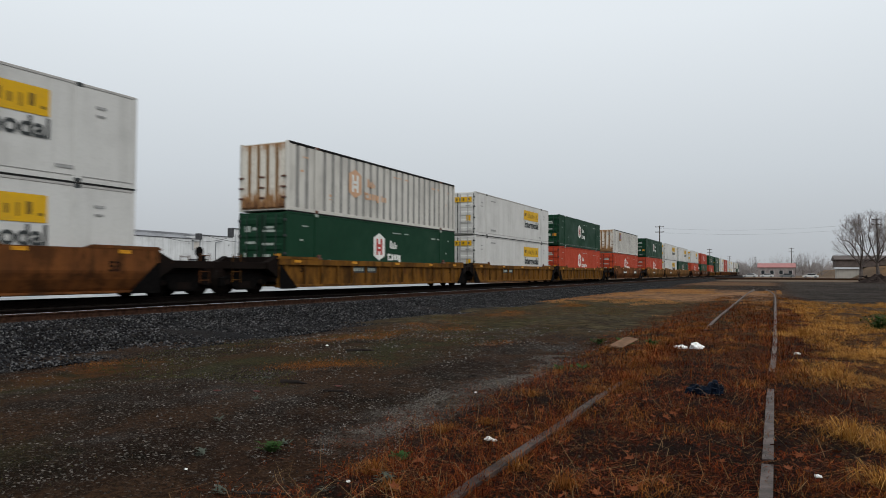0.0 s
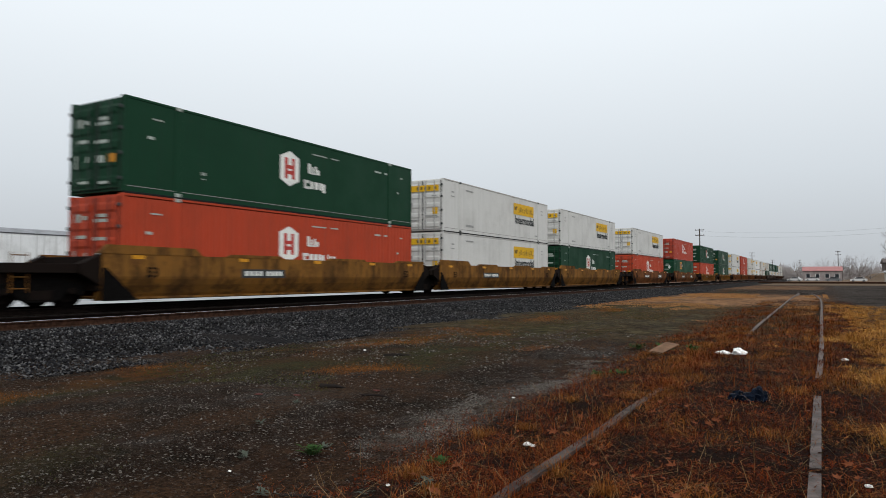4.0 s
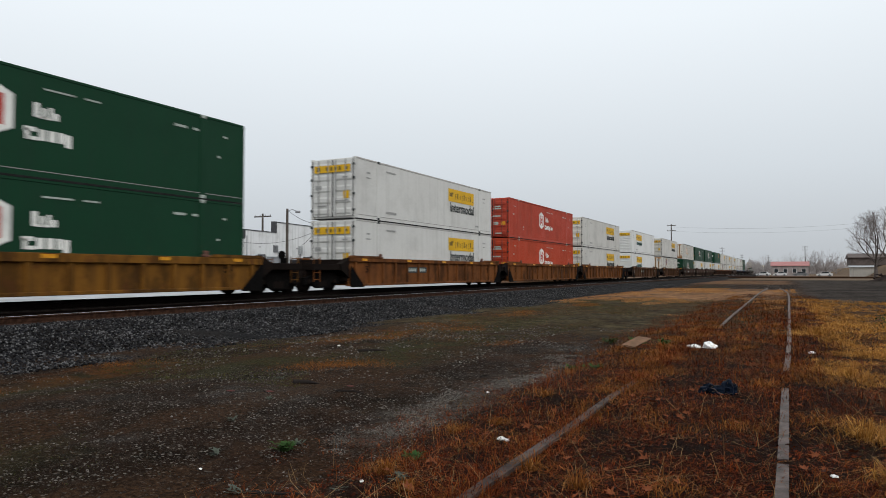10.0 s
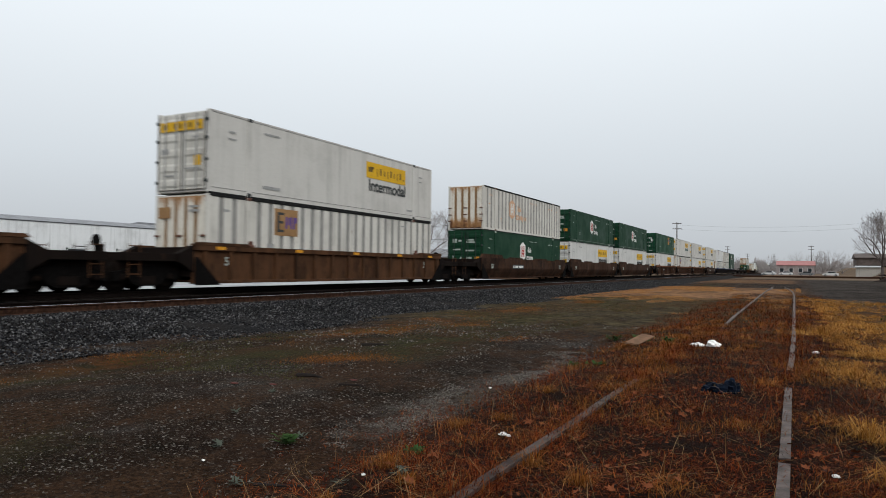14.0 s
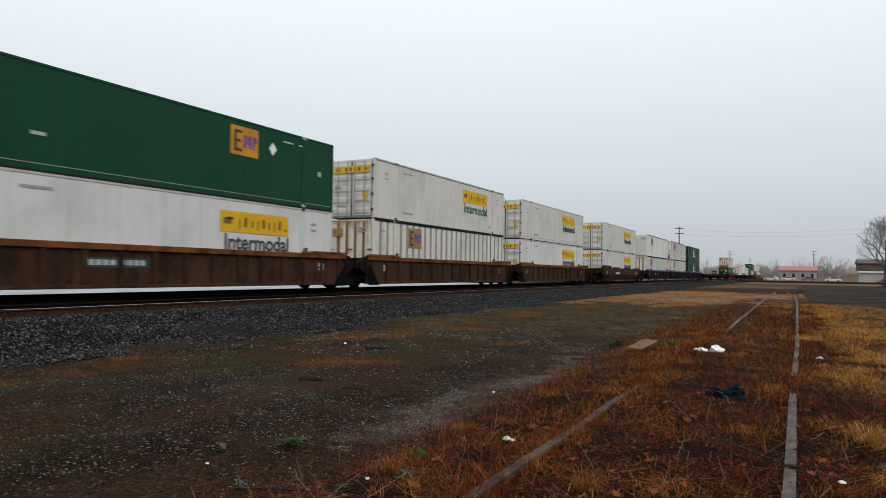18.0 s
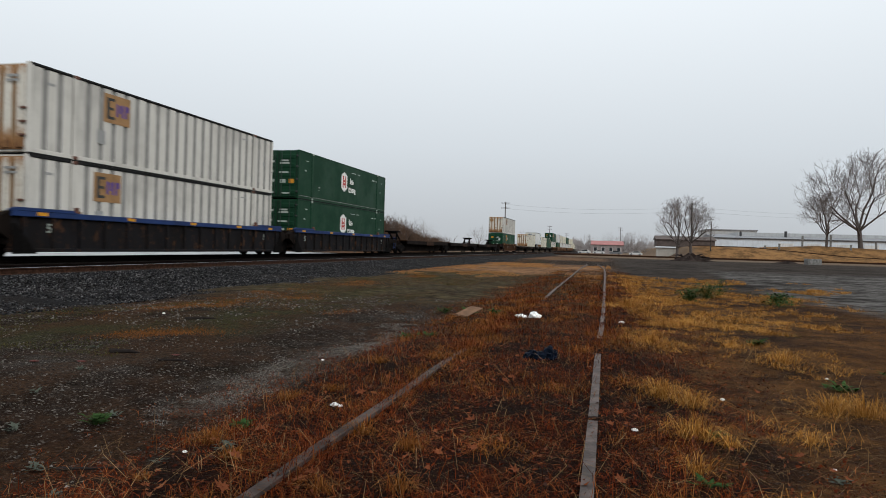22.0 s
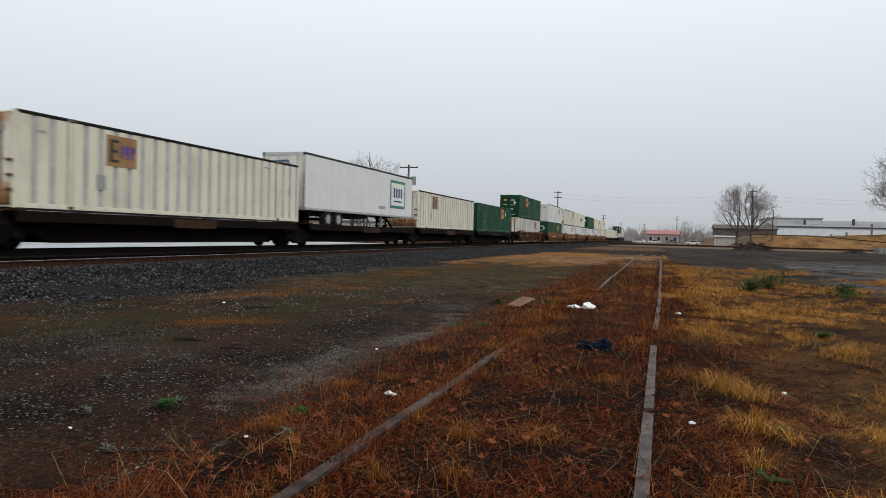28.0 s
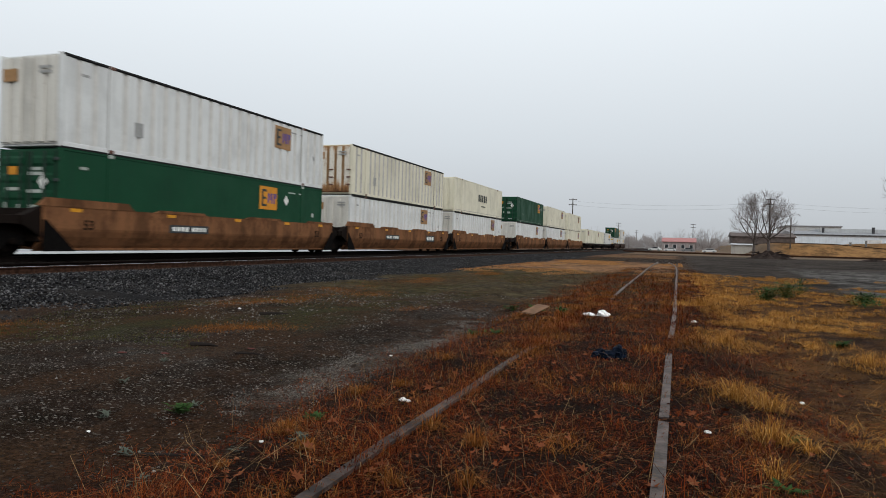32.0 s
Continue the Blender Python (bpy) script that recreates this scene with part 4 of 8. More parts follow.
def container(kind, s, z0, panel=None):
    """One 16 m freight container, its end nearest the start of the train at s, its floor z0 above the rails."""
    style, paint, end_paint, marks, label, face = KINDS[kind]
    c = empty("freight_container")
    tagged(c, label, "container", "freight containers on the train")
    body = container_shell(style, paint, c)
    w = WID / 2
    post = cached(("post", paint), lambda: mesh_of(box(bmesh.new(), -0.07, 0.07, -0.07, 0.07, 0.0, HGT, 0.01), paint, "corner_post"))
    for x in (-w + 0.07, w - 0.068):
        for y in (0.068, LEN - 0.068):
            link_mesh("corner_post", post, c, pose(x, y, 0))
    lift = cached(("lift", paint), lambda: mesh_of(box(bmesh.new(), -0.03, 0.012, -0.13, 0.13, 0.0, HGT + 0.01, 0.008), paint, "lifting_post"))
    cast_mat = "mark_dark" if marks == "yellow" else ("mark_faint" if marks in ("hub", "squareorange") else "rust_metal")
    cast = cached(("cast", cast_mat), lambda: mesh_of(box(bmesh.new(), -0.09, 0.03, -0.11, 0.11, -0.06, 0.06, 0.01), cast_mat, "corner_casting"))
    for y in (1.98, LEN - 1.98):
        p_ = link_mesh("lifting_post", lift, c, pose(w, y, 0))
        link_mesh("corner_casting", cast, p_, pose(0, 0, HGT - 0.05))
        link_mesh("corner_casting", cast, p_, pose(0, 0, 0.07))
    if face == "door":
        for sgn in (-1, 1):
            d = link_mesh("door", cached(("door", end_paint, sgn), lambda: door_half(end_paint, sgn)), c, pose(0, 0.02, 0))
            rod = "rod_dark" if "green" in end_paint else ("rod_red" if "red" in end_paint else "mark_grey")
            bar = cached(("lockbar", rod), lambda: mesh_of(cyl(bmesh.new(), (0, -0.09, 0.10), (0, -0.09, HGT - 0.1), 0.026, n=6), rod, "locking_bar"))
            seal = cached(("seal", sgn), lambda: mesh_of(box(bmesh.new(), min(0, sgn * 0.03), max(0, sgn * 0.03), -0.04, 0.0, 0.10, HGT - 0.1), "seam_dark", "door_seal"))
            link_mesh("door_seal", seal, d, pose(0, -0.003, 0))
            link_mesh("door_seal", seal, d, pose(sgn * (w - 0.14), -0.003, 0))
            for x in (0.22, 0.78):
                link_mesh("locking_bar", bar, d, pose(sgn * x, -0.01, 0))
            hinge = cached(("hinge",), lambda: mesh_of(box(bmesh.new(), -0.06, 0.06, -0.10, 0.0, -0.05, 0.05, 0.01), "mark_dark", "hinge"))
            for z in (0.4, 1.15, 1.9, 2.55):
                link_mesh("hinge", hinge, d, pose(sgn * (w - 0.08), 0.0, z))
    else:
        front_wall(c, face, end_paint)
        if end_paint == "white_rusty":
            hb = cached(("bracket",), lambda: mesh_of(box(bmesh.new(), -0.12, 0.12, -0.06, 0.0, -0.035, 0.035, 0.008), "rust_metal", "bracket"))
            for z in (0.55, 0.98, 1.42):
                for x in (-w + 0.16, 0.0, w - 0.16):
                    link_mesh("bracket", hb, c, pose(x, -0.03, z))
    sx = w + (0.002 if style == "smooth" else -0.008)

    def side_mark(name, data, y, z, lift_=0.0, lab=""):
        o = link_mesh(name, data, body, Matrix.Translation((sx + lift_, y, z)) @ SIDE)
        if name == "lettering":
            mark_stuff(o)
        if lab:
            tagged(o, label=lab)
        return o

    def end_mark(name, data, x, z, y=-0.062, lab=""):
        o = link_mesh(name, data, body, Matrix.Translation((x, y, z)) @ END)
        if name == "lettering":
            mark_stuff(o)
        if lab:
            tagged(o, label=lab)
        return o

    if marks == "yellow":
        py = panel or 11.5
        pw = 3.6
        pan = side_mark("sign_panel", bars_mesh([(0, 0, pw, 0.76)], "yellow_panel", ("jbp", pw)), py, 2.09, 0.0, "yellow painted panel")
        mark_stuff(link_mesh("lettering", bars_mesh([(-1.45, 0.02, 0.40, 0.22), (-1.30, 0.12, 0.30, 0.10)] + [(-0.86 + 0.30 * k + 0.05 * (k > 1), (-0.06, 0, -0.05)[k % 3], (0.07, 0.16, 0.10)[k % 3], (0.36, 0.34, 0.26)[k % 3]) for k in range(8)] + [(1.62, -0.16, 0.14, 0.08)], "mark_ochre", "jbt"), pan, pose(0, 0, 0.003)))
        side_mark("lettering", text_mesh("Intermodal", 0.78, "mark_teal" if kind in ("jl", "jc") else "mark_dark"), py + 0.12, 1.34, 0.004, "dark lettering")
        side_mark("lettering", bars_mesh([(3.2, 2.5, 0.9, 0.08), (3.2, 0.45, 1.0, 0.12), (14.9, 2.3, 0.35, 0.08), (14.9, 2.05, 0.3, 0.06), (13.9, 0.42, 0.8, 0.10), (1.1, 2.25, 0.3, 0.08), (1.1, 2.0, 0.4, 0.06)],
                                     "mark_grey", "jbs"), 0, 0, 0.0)
        pe = end_mark("sign_panel", bars_mesh([(0, 0, 2.1, 0.34)], "yellow_panel", "jbe"), 0, 2.38, -0.066, "yellow painted strip")
        mark_stuff(link_mesh("lettering", bars_mesh([(-0.8, 0, 0.22, 0.18), (-0.3, 0, 0.14, 0.18), (-0.05, 0, 0.14, 0.18), (0.2, 0, 0.14, 0.18), (0.45, 0, 0.14, 0.18), (0.85, 0, 0.12, 0.12)], "mark_ochre", "jbet"), pe, pose(0, 0, 0.003)))
        if face == "door":
            end_mark("sticker", bars_mesh([(0, 0, 0.32, 0.36)], "yellow_panel", "jbk"), 0.82, 1.12, -0.066, "yellow sticker")
            end_mark("lettering", bars_mesh([(0.6, 0.85, 0.7, 0.05), (-0.6, 0.62, 0.5, 0.06), (-0.8, 1.5, 0.36, 0.2), (0.75, 1.95, 0.3, 0.06)], "mark_grey", "jbd"), 0, 0, -0.064)
    elif marks.startswith("hub"):
        py = panel or 7.2
        main_ = {"hub": "mark_white", "hubred": "mark_red", "hubfaded": "faded_panel"}[marks]
        inner = {"hub": "mark_red", "hubred": "mark_white", "hubfaded": "mark_white"}[marks]
        hx = side_mark("emblem", hex_mesh(main_), py, 1.68, 0.002, "white hexagon emblem" if marks == "hub" else "faded red hexagon emblem")
        link_mesh("emblem_glyph", bars_mesh([(-0.20, 0.0, 0.17, 0.82), (0.20, 0.0, 0.17, 0.82), (0, 0.06, 0.24, 0.14), (0, -0.16, 0.24, 0.14)], inner, "hxi"), hx, pose(0, 0, 0.003))
        tm = "faded_panel" if marks == "hubfaded" else "mark_white"
        side_mark("lettering", bars_mesh(HUB_TEXT + (LOGO_TAIL if kind != "hg" else []), tm, ("hubt", kind != "hg")), py, 1.68, 0.002, "pale lettering bars")
        side_mark("lettering", bars_mesh(SMALL_MARKS, "mark_faint" if marks == "hub" else tm, "small"), 0, 0, 0.0)
        if face == "door":
            end_mark("lettering", bars_mesh(DOOR_MARKS, "mark_faint", "dm"), 0, 0, -0.06)
            end_mark("sticker", bars_mesh([(0, 0, 0.34, 0.26)], "orange_panel", "stk"), 0.86, 1.02, -0.064, "orange sticker")
        elif marks == "hubred":
            end_mark("lettering", bars_mesh(DOOR_MARKS, "mark_faint", "dm"), 0, 0, -0.075)
    elif marks.startswith("square"):
        py = panel or 4.0
        mat = {"square": "rust_panel", "squareorange": "orange_panel", "squaresmall": "rust_panel"}[marks]
        pan = side_mark("sign_panel", bars_mesh([(0, 0, 1.40, 1.06)], mat, "sq"), py, 2.12, 0.0, "square orange-brown panel")
        mark_stuff(link_mesh("lettering", bars_mesh([(-0.47, 0, 0.13, 0.78), (-0.28, 0.34, 0.30, 0.10), (-0.30, 0.0, 0.22, 0.10), (-0.28, -0.34, 0.30, 0.10)], "mark_dark", "sqa"), pan, pose(0, 0, 0.003)))
        mark_stuff(link_mesh("lettering", bars_mesh([(0.0, 0.0, 0.11, 0.48), (0.15, 0.06, 0.10, 0.30), (0.28, 0, 0.11, 0.48), (0.46, 0, 0.10, 0.48), (0.57, 0.12, 0.12, 0.22)], "mark_violet", "sqb"), pan, pose(0, 0, 0.003)))
        side_mark("lettering", bars_mesh([(13.2, 2.5, 0.6, 0.06), (14.0, 2.5, 0.3, 0.06), (0.9, 2.35, 0.3, 0.09), (3.2, 1.0, 0.4, 0.5 if marks == "square" else 0.1), (15.2, 1.5, 0.2, 0.2)],
                                     "mark_faint" if marks == "squareorange" else "mark_grey", ("sqs", marks)), 0, 0, 0.0)
        if marks == "squareorange":
            side_mark("placard", hex_mesh("mark_white", 0.42, 0.5, 0.08), py + 1.5, 2.1, 0.002, "white diamond placard")
            end_mark("sticker", bars_mesh([(-0.6, 2.2, 0.42, 0.26)], "orange_panel", "sqe"), 0, 0, -0.064, "orange sticker")
            end_mark("lettering", bars_mesh(DOOR_MARKS[2:], "mark_faint", "dm2"), 0, 0, -0.06)
            end_mark("placard", hex_mesh("mark_white", 0.42, 0.5, 0.08), 0.7, 1.85, -0.064, "white diamond placard")
        else:
            end_mark("sign_panel", bars_mesh([(0, 0, 0.62, 0.40)], "rust_panel", "sqr"), -0.75, 2.25, -0.07, "brown square sign")
            end_mark("lettering", bars_mesh([(0.72, 2.45, 0.5, 0.08), (0.72, 2.3, 0.5, 0.08)], "mark_grey", "sqf"), 0, 0, -0.07)
    elif marks == "slant":
        side_mark("lettering", bars_mesh([(-1.3 + 0.62 * k, 0, 0.40, 0.66) for k in range(5)] + [(0.2, -0.75, 1.4, 0.10)], "mark_dark", "slt"), 8.7, 1.6, 0.002, "dark lettering bars")
    TRAIN.append((c, s, z0))
    return c


def door_half(end_paint, sgn):
    bm = door_mesh("door")
    if sgn < 0:
        for v in bm.verts:
            v.co.x = -v.co.x
        bmesh.ops.reverse_faces(bm, faces=bm.faces[:])
    return mesh_of(bm, end_paint, "door")


# running gear
def wheel_mesh():
    def build():
        bm = bmesh.new()
        for x in (-0.755, 0.755):
            s = 1 if x > 0 else -1
            cyl(bm, (x - s * 0.06, 0, 0), (x - s * 0.035, 0, 0), 0.49, n=20)
            cyl(bm, (x - s * 0.035, 0, 0), (x + s * 0.075, 0, 0), 0.46, n=20)
            cyl(bm, (x + s * 0.075, 0, 0), (x + s * 0.085, 0, 0), 0.36, 0.30, n=16)
            cyl(bm, (x + s * 0.07, 0, 0), (x + s * 0.16, 0, 0), 0.12, n=10)
        cyl(bm, (-0.9, 0, 0), (0.9, 0, 0), 0.085, n=8)
        return mesh_of(bm, "wheel_steel", "wheelset", True)
    return cached(("wheelset",), build)


def sideframe_mesh():
    def build():
        bm = bmesh.new()
        prof = [(-1.22, 0.34), (-1.22, 0.62), (-0.95, 0.66), (-0.55, 0.80), (0.55, 0.80), (0.95, 0.66), (1.22, 0.62), (1.22, 0.34), (1.02, 0.34), (0.98, 0.50), (0.76, 0.50), (0.60, 0.28), (0.34, 0.17), (-0.34, 0.17), (-0.60, 0.28),
                (-0.76, 0.50), (-0.98, 0.50), (-1.02, 0.34)]
        prism(bm, prof, -0.08, 0.08, "x")
        return mesh_of(bm, "truck_black", "sideframe")
    return cached(("sideframe",), build)


def truck(parent, y):
    """A two-axle bogie as a part of its car."""
    bol = cached(("bolster",), lambda: mesh_of(box(box(bmesh.new(), -1.05, 1.05, -0.22, 0.22, 0.42, 0.74, 0.03), -0.45, 0.45, -0.45, 0.45, 0.70, 0.92, 0.03), "truck_black", "truck_bolster"))
    t = link_mesh("truck", bol, parent, pose(0, y, 0))
    for x in (-1.0, 1.0):
        link_mesh("sideframe", sideframe_mesh(), t, pose(x, 0, 0))
    for dy in (-0.89, 0.89):
        link_mesh("wheelset", wheel_mesh(), t, pose(0, dy, 0.46))
    gear = cached(("gear",), lambda: mesh_of(box(box(box(bmesh.new(), -0.62, 0.62, -1.25, 1.25, 0.34, 0.60, 0.04), -0.95, 0.95, -0.62, -0.40, 0.30, 0.58, 0.03), -0.95, 0.95, 0.40, 0.62, 0.30, 0.58, 0.03), "truck_black", "brake_gear"))
    link_mesh("brake_gear", gear, t)
    cap = cached(("bearing",), lambda: mesh_of(cyl(bmesh.new(), (0, 0, 0), (0.06, 0, 0), 0.12, 0.08, 10), "end_grime", "bearing_cap"))
    spring = cached(("spring",), lambda: mesh_of(springs_bm(), "end_grime", "spring_nest"))
    link_mesh("spring_nest", spring, t, pose(1.02, 0, 0))
    for dy in (-0.89, 0.89):
        link_mesh("bearing_cap", cap, t, pose(1.06, dy, 0.46))
    return t


def springs_bm():
    """Three coils side by side, drawn as one fluted block."""
    line = []
    for k in range(6):
        z = 0.24 + k * 0.045
        line += [(-0.28, z), (-0.31, z + 0.022)]
    pts = line + [(-y, z) for y, z in reversed(line)]
    return prism(bmesh.new(), pts, -0.08, 0.08, "x")


CAR_LABELS = {
    "car_yellow": "grimy yellow ribbed well car", "car_tan": "ochre smooth-sided well car", "car_orange": "rusty orange-brown well car",
    "car_faded": "faded orange-tan well car", "car_brown": "dirty brown well car", "car_dark": "dark rust-brown well car", "car_black": "black well car with a blue top chord"}


def well_car(s, look_, paint, chord, first, last, tag_bar, gap_before, gap_after):
    """A well car: side sills, floor, end platforms and bogies. first/last: free ends with a bogie of their own."""
    c = empty("well_car")
    tagged(c, CAR_LABELS[paint] + " of a freight train", "well car", "well cars of the train")
    w = 1.56
    y0, y1 = -0.75, LEN + 0.75
    top, bot = 1.38 if paint == "car_yellow" else 1.53, 0.22 if look_ == "ribbed" else 0.17
    ch = 0.25 if paint == "car_yellow" else 0.19
    if look_ == "ribbed":
        def web():
            bm = bmesh.new()
            for sgn in (-1, 1):
                a, b = sorted((sgn * (w - 0.16), sgn * (w - 0.12)))
                box(bm, a, b, y0, y1, bot + 0.06, top - 0.12)
                a, b = sorted((sgn * (w - 0.26), sgn * (w - 0.01)))
                box(bm, a, b, y0, y1, bot, bot + 0.11, 0.015)
            box(bm, -w + 0.2, w - 0.2, y0 + 0.4, y1 - 0.4, bot + 0.03, bot + 0.09)
            return mesh_of(bm, paint, "side_sill")
        sill = link_mesh("side_sill", cached(("sill", "ribbed", paint), web), c)

        def chord_m():
            bm = bmesh.new()
            for sgn in (-1, 1):
                a, b = sorted((sgn * (w - 0.22), sgn * w))
                box(bm, a, b, y0, y1, top - ch, top, 0.015)
            return mesh_of(bm, chord, "top_chord")
        link_mesh("top_chord", cached(("chord", chord), chord_m), c)
        rib = cached(("rib", paint), lambda: mesh_of(prism(bmesh.new(), [(-0.10, bot + 0.1), (-0.02, bot + 0.1), (0.0, bot + 0.28), (0.0, top - ch), (-0.10, top - ch)], -0.055, 0.055), paint, "rib"))
        n = 15
        for k in range(n):
            link_mesh("rib", rib, c, pose(w - 0.02, y0 + 0.5 + k * (y1 - y0 - 1.0) / (n - 1), 0))
    else:
        def web():
            bm = bmesh.new()
            for sgn in (-1, 1):
                prof = [(w, top), (w - 0.16, top), (w - 0.16, bot + 0.6), (w - 0.30, bot + 0.25), (w - 0.44, bot), (w - 0.40, bot), (w - 0.26, bot + 0.18), (w - 0.10, bot + 0.44), (w - 0.02, bot + 0.62), (w, bot + 0.70)]
                prism(bm, [(sgn * x, z) for x, z in prof], y0, y1)
                for yy in np.arange(y0 + 2.2, y1 - 1, 3.05):
                    a, b = sorted((sgn * (w - 0.02), sgn * (w + 0.006)))
                    box(bm, a, b, yy - 0.03, yy + 0.03, bot + 0.72, top - 0.02)
            box(bm, -w + 0.2, w - 0.2, y0 + 0.4, y1 - 0.4, bot + 0.03, bot + 0.09)
            return mesh_of(bm, paint, "side_sill")
        sill = link_mesh("side_sill", cached(("sill", "solid", paint), web), c)
    # raised guides on the top edge near both ends
    guide = cached(("guide", chord), lambda: mesh_of(prism(bmesh.new(), [(-0.4, 0.0), (-0.1, 0.10), (2.2, 0.10), (2.35, 0.0)], -0.12, 0.02, "x"), chord, "container_guide"))
    tall = cached(("tallguide", chord), lambda: mesh_of(prism(bmesh.new(), [(-0.4, 0.0), (-0.1, 0.26), (3.0, 0.24), (3.3, 0.0)], -0.12, 0.02, "x"), chord, "container_guide"))
    link_mesh("container_guide", guide if look_ == "ribbed" else tall, c, pose(w - 0.003, -0.5, top - 0.002))
    link_mesh("container_guide", guide, c, pose(w - 0.003, LEN - 1.5, top - 0.002))
    if look_ != "ribbed":
        link_mesh("container_guide", guide, c, pose(w - 0.003, 4.2, top - 0.002))
        link_mesh("container_guide", guide, c, pose(w - 0.003, 9.6, top - 0.002))
    lock = cached(("lockstop",), lambda: mesh_of(box(box(bmesh.new(), -0.10, 0.0, -0.10, 0.10, 0.0, 0.22, 0.03), -0.12, 0.02, -0.16, 0.16, 0.0, 0.08, 0.02), "rust_metal", "container_stop"))
    if look_ == "ribbed":
        for y in (1.95, LEN - 1.95):
            link_mesh("container_stop", lock, c, pose(w - 0.05, y, top))
    # end platforms over the bogies
    for end, free, gap in ((-1, first, gap_before), (1, last, gap_after)):
        ln = gap / 2 - (0.42 if free else 0.06)
        ye = y0 if end < 0 else y1
        length = max(0.3, ln - 0.75)
        y2 = ye + end * length

        def plat(ye=ye, y2=y2):
            bm = bmesh.new()
            a, b = sorted((ye, y2))
            box(bm, -1.40, 1.40, a, b, 0.96, 1.22, 0.01)
            box(bm, -0.95, 0.95, a, b, 0.62, 1.0, 0.02)
            return mesh_of(bm, "end_grime", "end_platform")
        link_mesh("end_platform", cached(("plat", end, round(length, 2)), plat), c)
        slope = cached(("slope", end), lambda: mesh_of(prism(bmesh.new(), [(0, 1.50), (0, 0.60), (end * 0.35, 0.82), (end * 0.6, 0.95), (end * 0.6, 1.22)], -0.15, 0.15, "x"), "end_grime", "end_gusset"))
        for x in (-1.35, 1.35):
            link_mesh("end_gusset", slope, c, pose(x, ye, 0))
        # black triangle added for the sill's sloped cut-out and the shade and grime there
        end_patch = cached(("end_patch", end, look_, free), lambda: mesh_of(prism(bmesh.new(), [(0, 0.17), (0, 1.12), (-end * 0.12, 1.12), (-end * (1.15 if free else 0.95), 0.17)], 0.0, 0.012, "x"), "truck_black", "end_plate"))
        link_mesh("end_plate", end_patch, c, pose(w + 0.008, ye, 0))
        bulk = cached(("bulk", paint), lambda: mesh_of(box(bmesh.new(), -1.42, 1.42, -0.06, 0.06, 0.45, 1.45, 0.02), "end_grime", "well_bulkhead"))
        link_mesh("well_bulkhead", bulk, c, pose(0, ye, 0))
        if free:
            truck(c, ye + end * 1.45)

            def coup():
                bm = bmesh.new()
                box(bm, -0.10, 0.10, min(0, end * 0.55), max(0, end * 0.55), 0.72, 0.92, 0.03)
                box(bm, -0.17, 0.17, min(end * 0.30, end * 0.62), max(end * 0.30, end * 0.62), 0.68, 0.96, 0.04)
                return mesh_of(bm, "truck_black", "coupler")
            link_mesh("coupler", cached(("coupler", end), coup), c, pose(0, y2, 0))

            def grabs():
                bm = bmesh.new()
                for z in (0.55, 0.85, 1.15, 1.42):
                    cyl(bm, (0, 0, z), (0, end * 0.42, z), 0.016, n=6)
                cyl(bm, (0, 0, 0.45), (0, 0, 1.5), 0.018, n=6)
                cyl(bm, (0, end * 0.42, 0.45), (0, end * 0.42, 1.5), 0.018, n=6)
                return mesh_of(bm, chord, "ladder")
            for x in (-1.32, 1.32):
                link_mesh("ladder", cached(("ladder", end, chord), grabs), c, pose(x, y2 - end * 0.55, 0))
            if end < 0:
                def brake():
                    bm = bmesh.new()
                    cyl(bm, (0, -0.02, 1.62), (0, 0.04, 1.62), 0.20, n=14)
                    cyl(bm, (0, 0.05, 1.1), (0, 0.05, 1.62), 0.05, n=8)
                    box(bm, -0.16, 0.16, 0.04, 0.22, 1.16, 1.5, 0.02)
                    return mesh_of(bm, "truck_black", "hand_brake")
                link_mesh("hand_brake", cached(("brake",), brake), c, pose(-0.75, y2 + 0.5, 0))
        elif end > 0:
            truck(c, LEN + gap / 2)
            art = cached(("artic",), lambda: mesh_of(box(box(bmesh.new(), -0.35, 0.35, -0.8, 0.8, 0.9, 1.12, 0.04), -1.1, 1.1, -0.05, 0.05, 1.1, 1.5, 0.01), "truck_black", "joint_casting"))
            link_mesh("joint_casting", art, c, pose(0, LEN + gap / 2, 0))
    # number boards and reflectors on the side
    mk = "mark_white" if look_ != "ribbed" else "mark_faint"
    ref = cached(("ref",), lambda: bars_mesh([(0, 0, 0.42, 0.11)], "reflector", "ref"))
    xs_ = w + 0.004 if look_ != "ribbed" else w - 0.115
    for y in () if paint == "car_dark" else (0.4, 4.6, 8.6, 12.4, 15.6):
        link_mesh("reflector", ref, c, Matrix.Translation((w + 0.003, y, top - 0.085)) @ SIDE)
    for y in (0.9, LEN - 0.9):
        n53 = link_mesh("lettering", text_mesh("53", 0.42, "mark_faint" if paint in ("car_brown", "car_dark", "car_black") else "end_grime"), c, Matrix.Translation((xs_, y, 0.98)) @ SIDE)
        mark_stuff(n53)
    if tag_bar:
        bd = link_mesh("number_board", bars_mesh([(0, 0, 2.2, 0.30)], "mark_dark", "nb"), c, Matrix.Translation((xs_, 5.6, 0.98)) @ SIDE)
        mark_stuff(link_mesh("lettering", bars_mesh([(-0.85, 0, 0.16, 0.16), (-0.62, 0, 0.16, 0.16), (-0.39, 0, 0.16, 0.16), (-0.16, 0, 0.16, 0.16), (0.2, 0, 0.16, 0.16), (0.42, 0, 0.16, 0.16), (0.64, 0, 0.16, 0.16), (0.86, 0, 0.16, 0.16)], mk, "nbm"), bd, pose(0, 0, 0.003)))
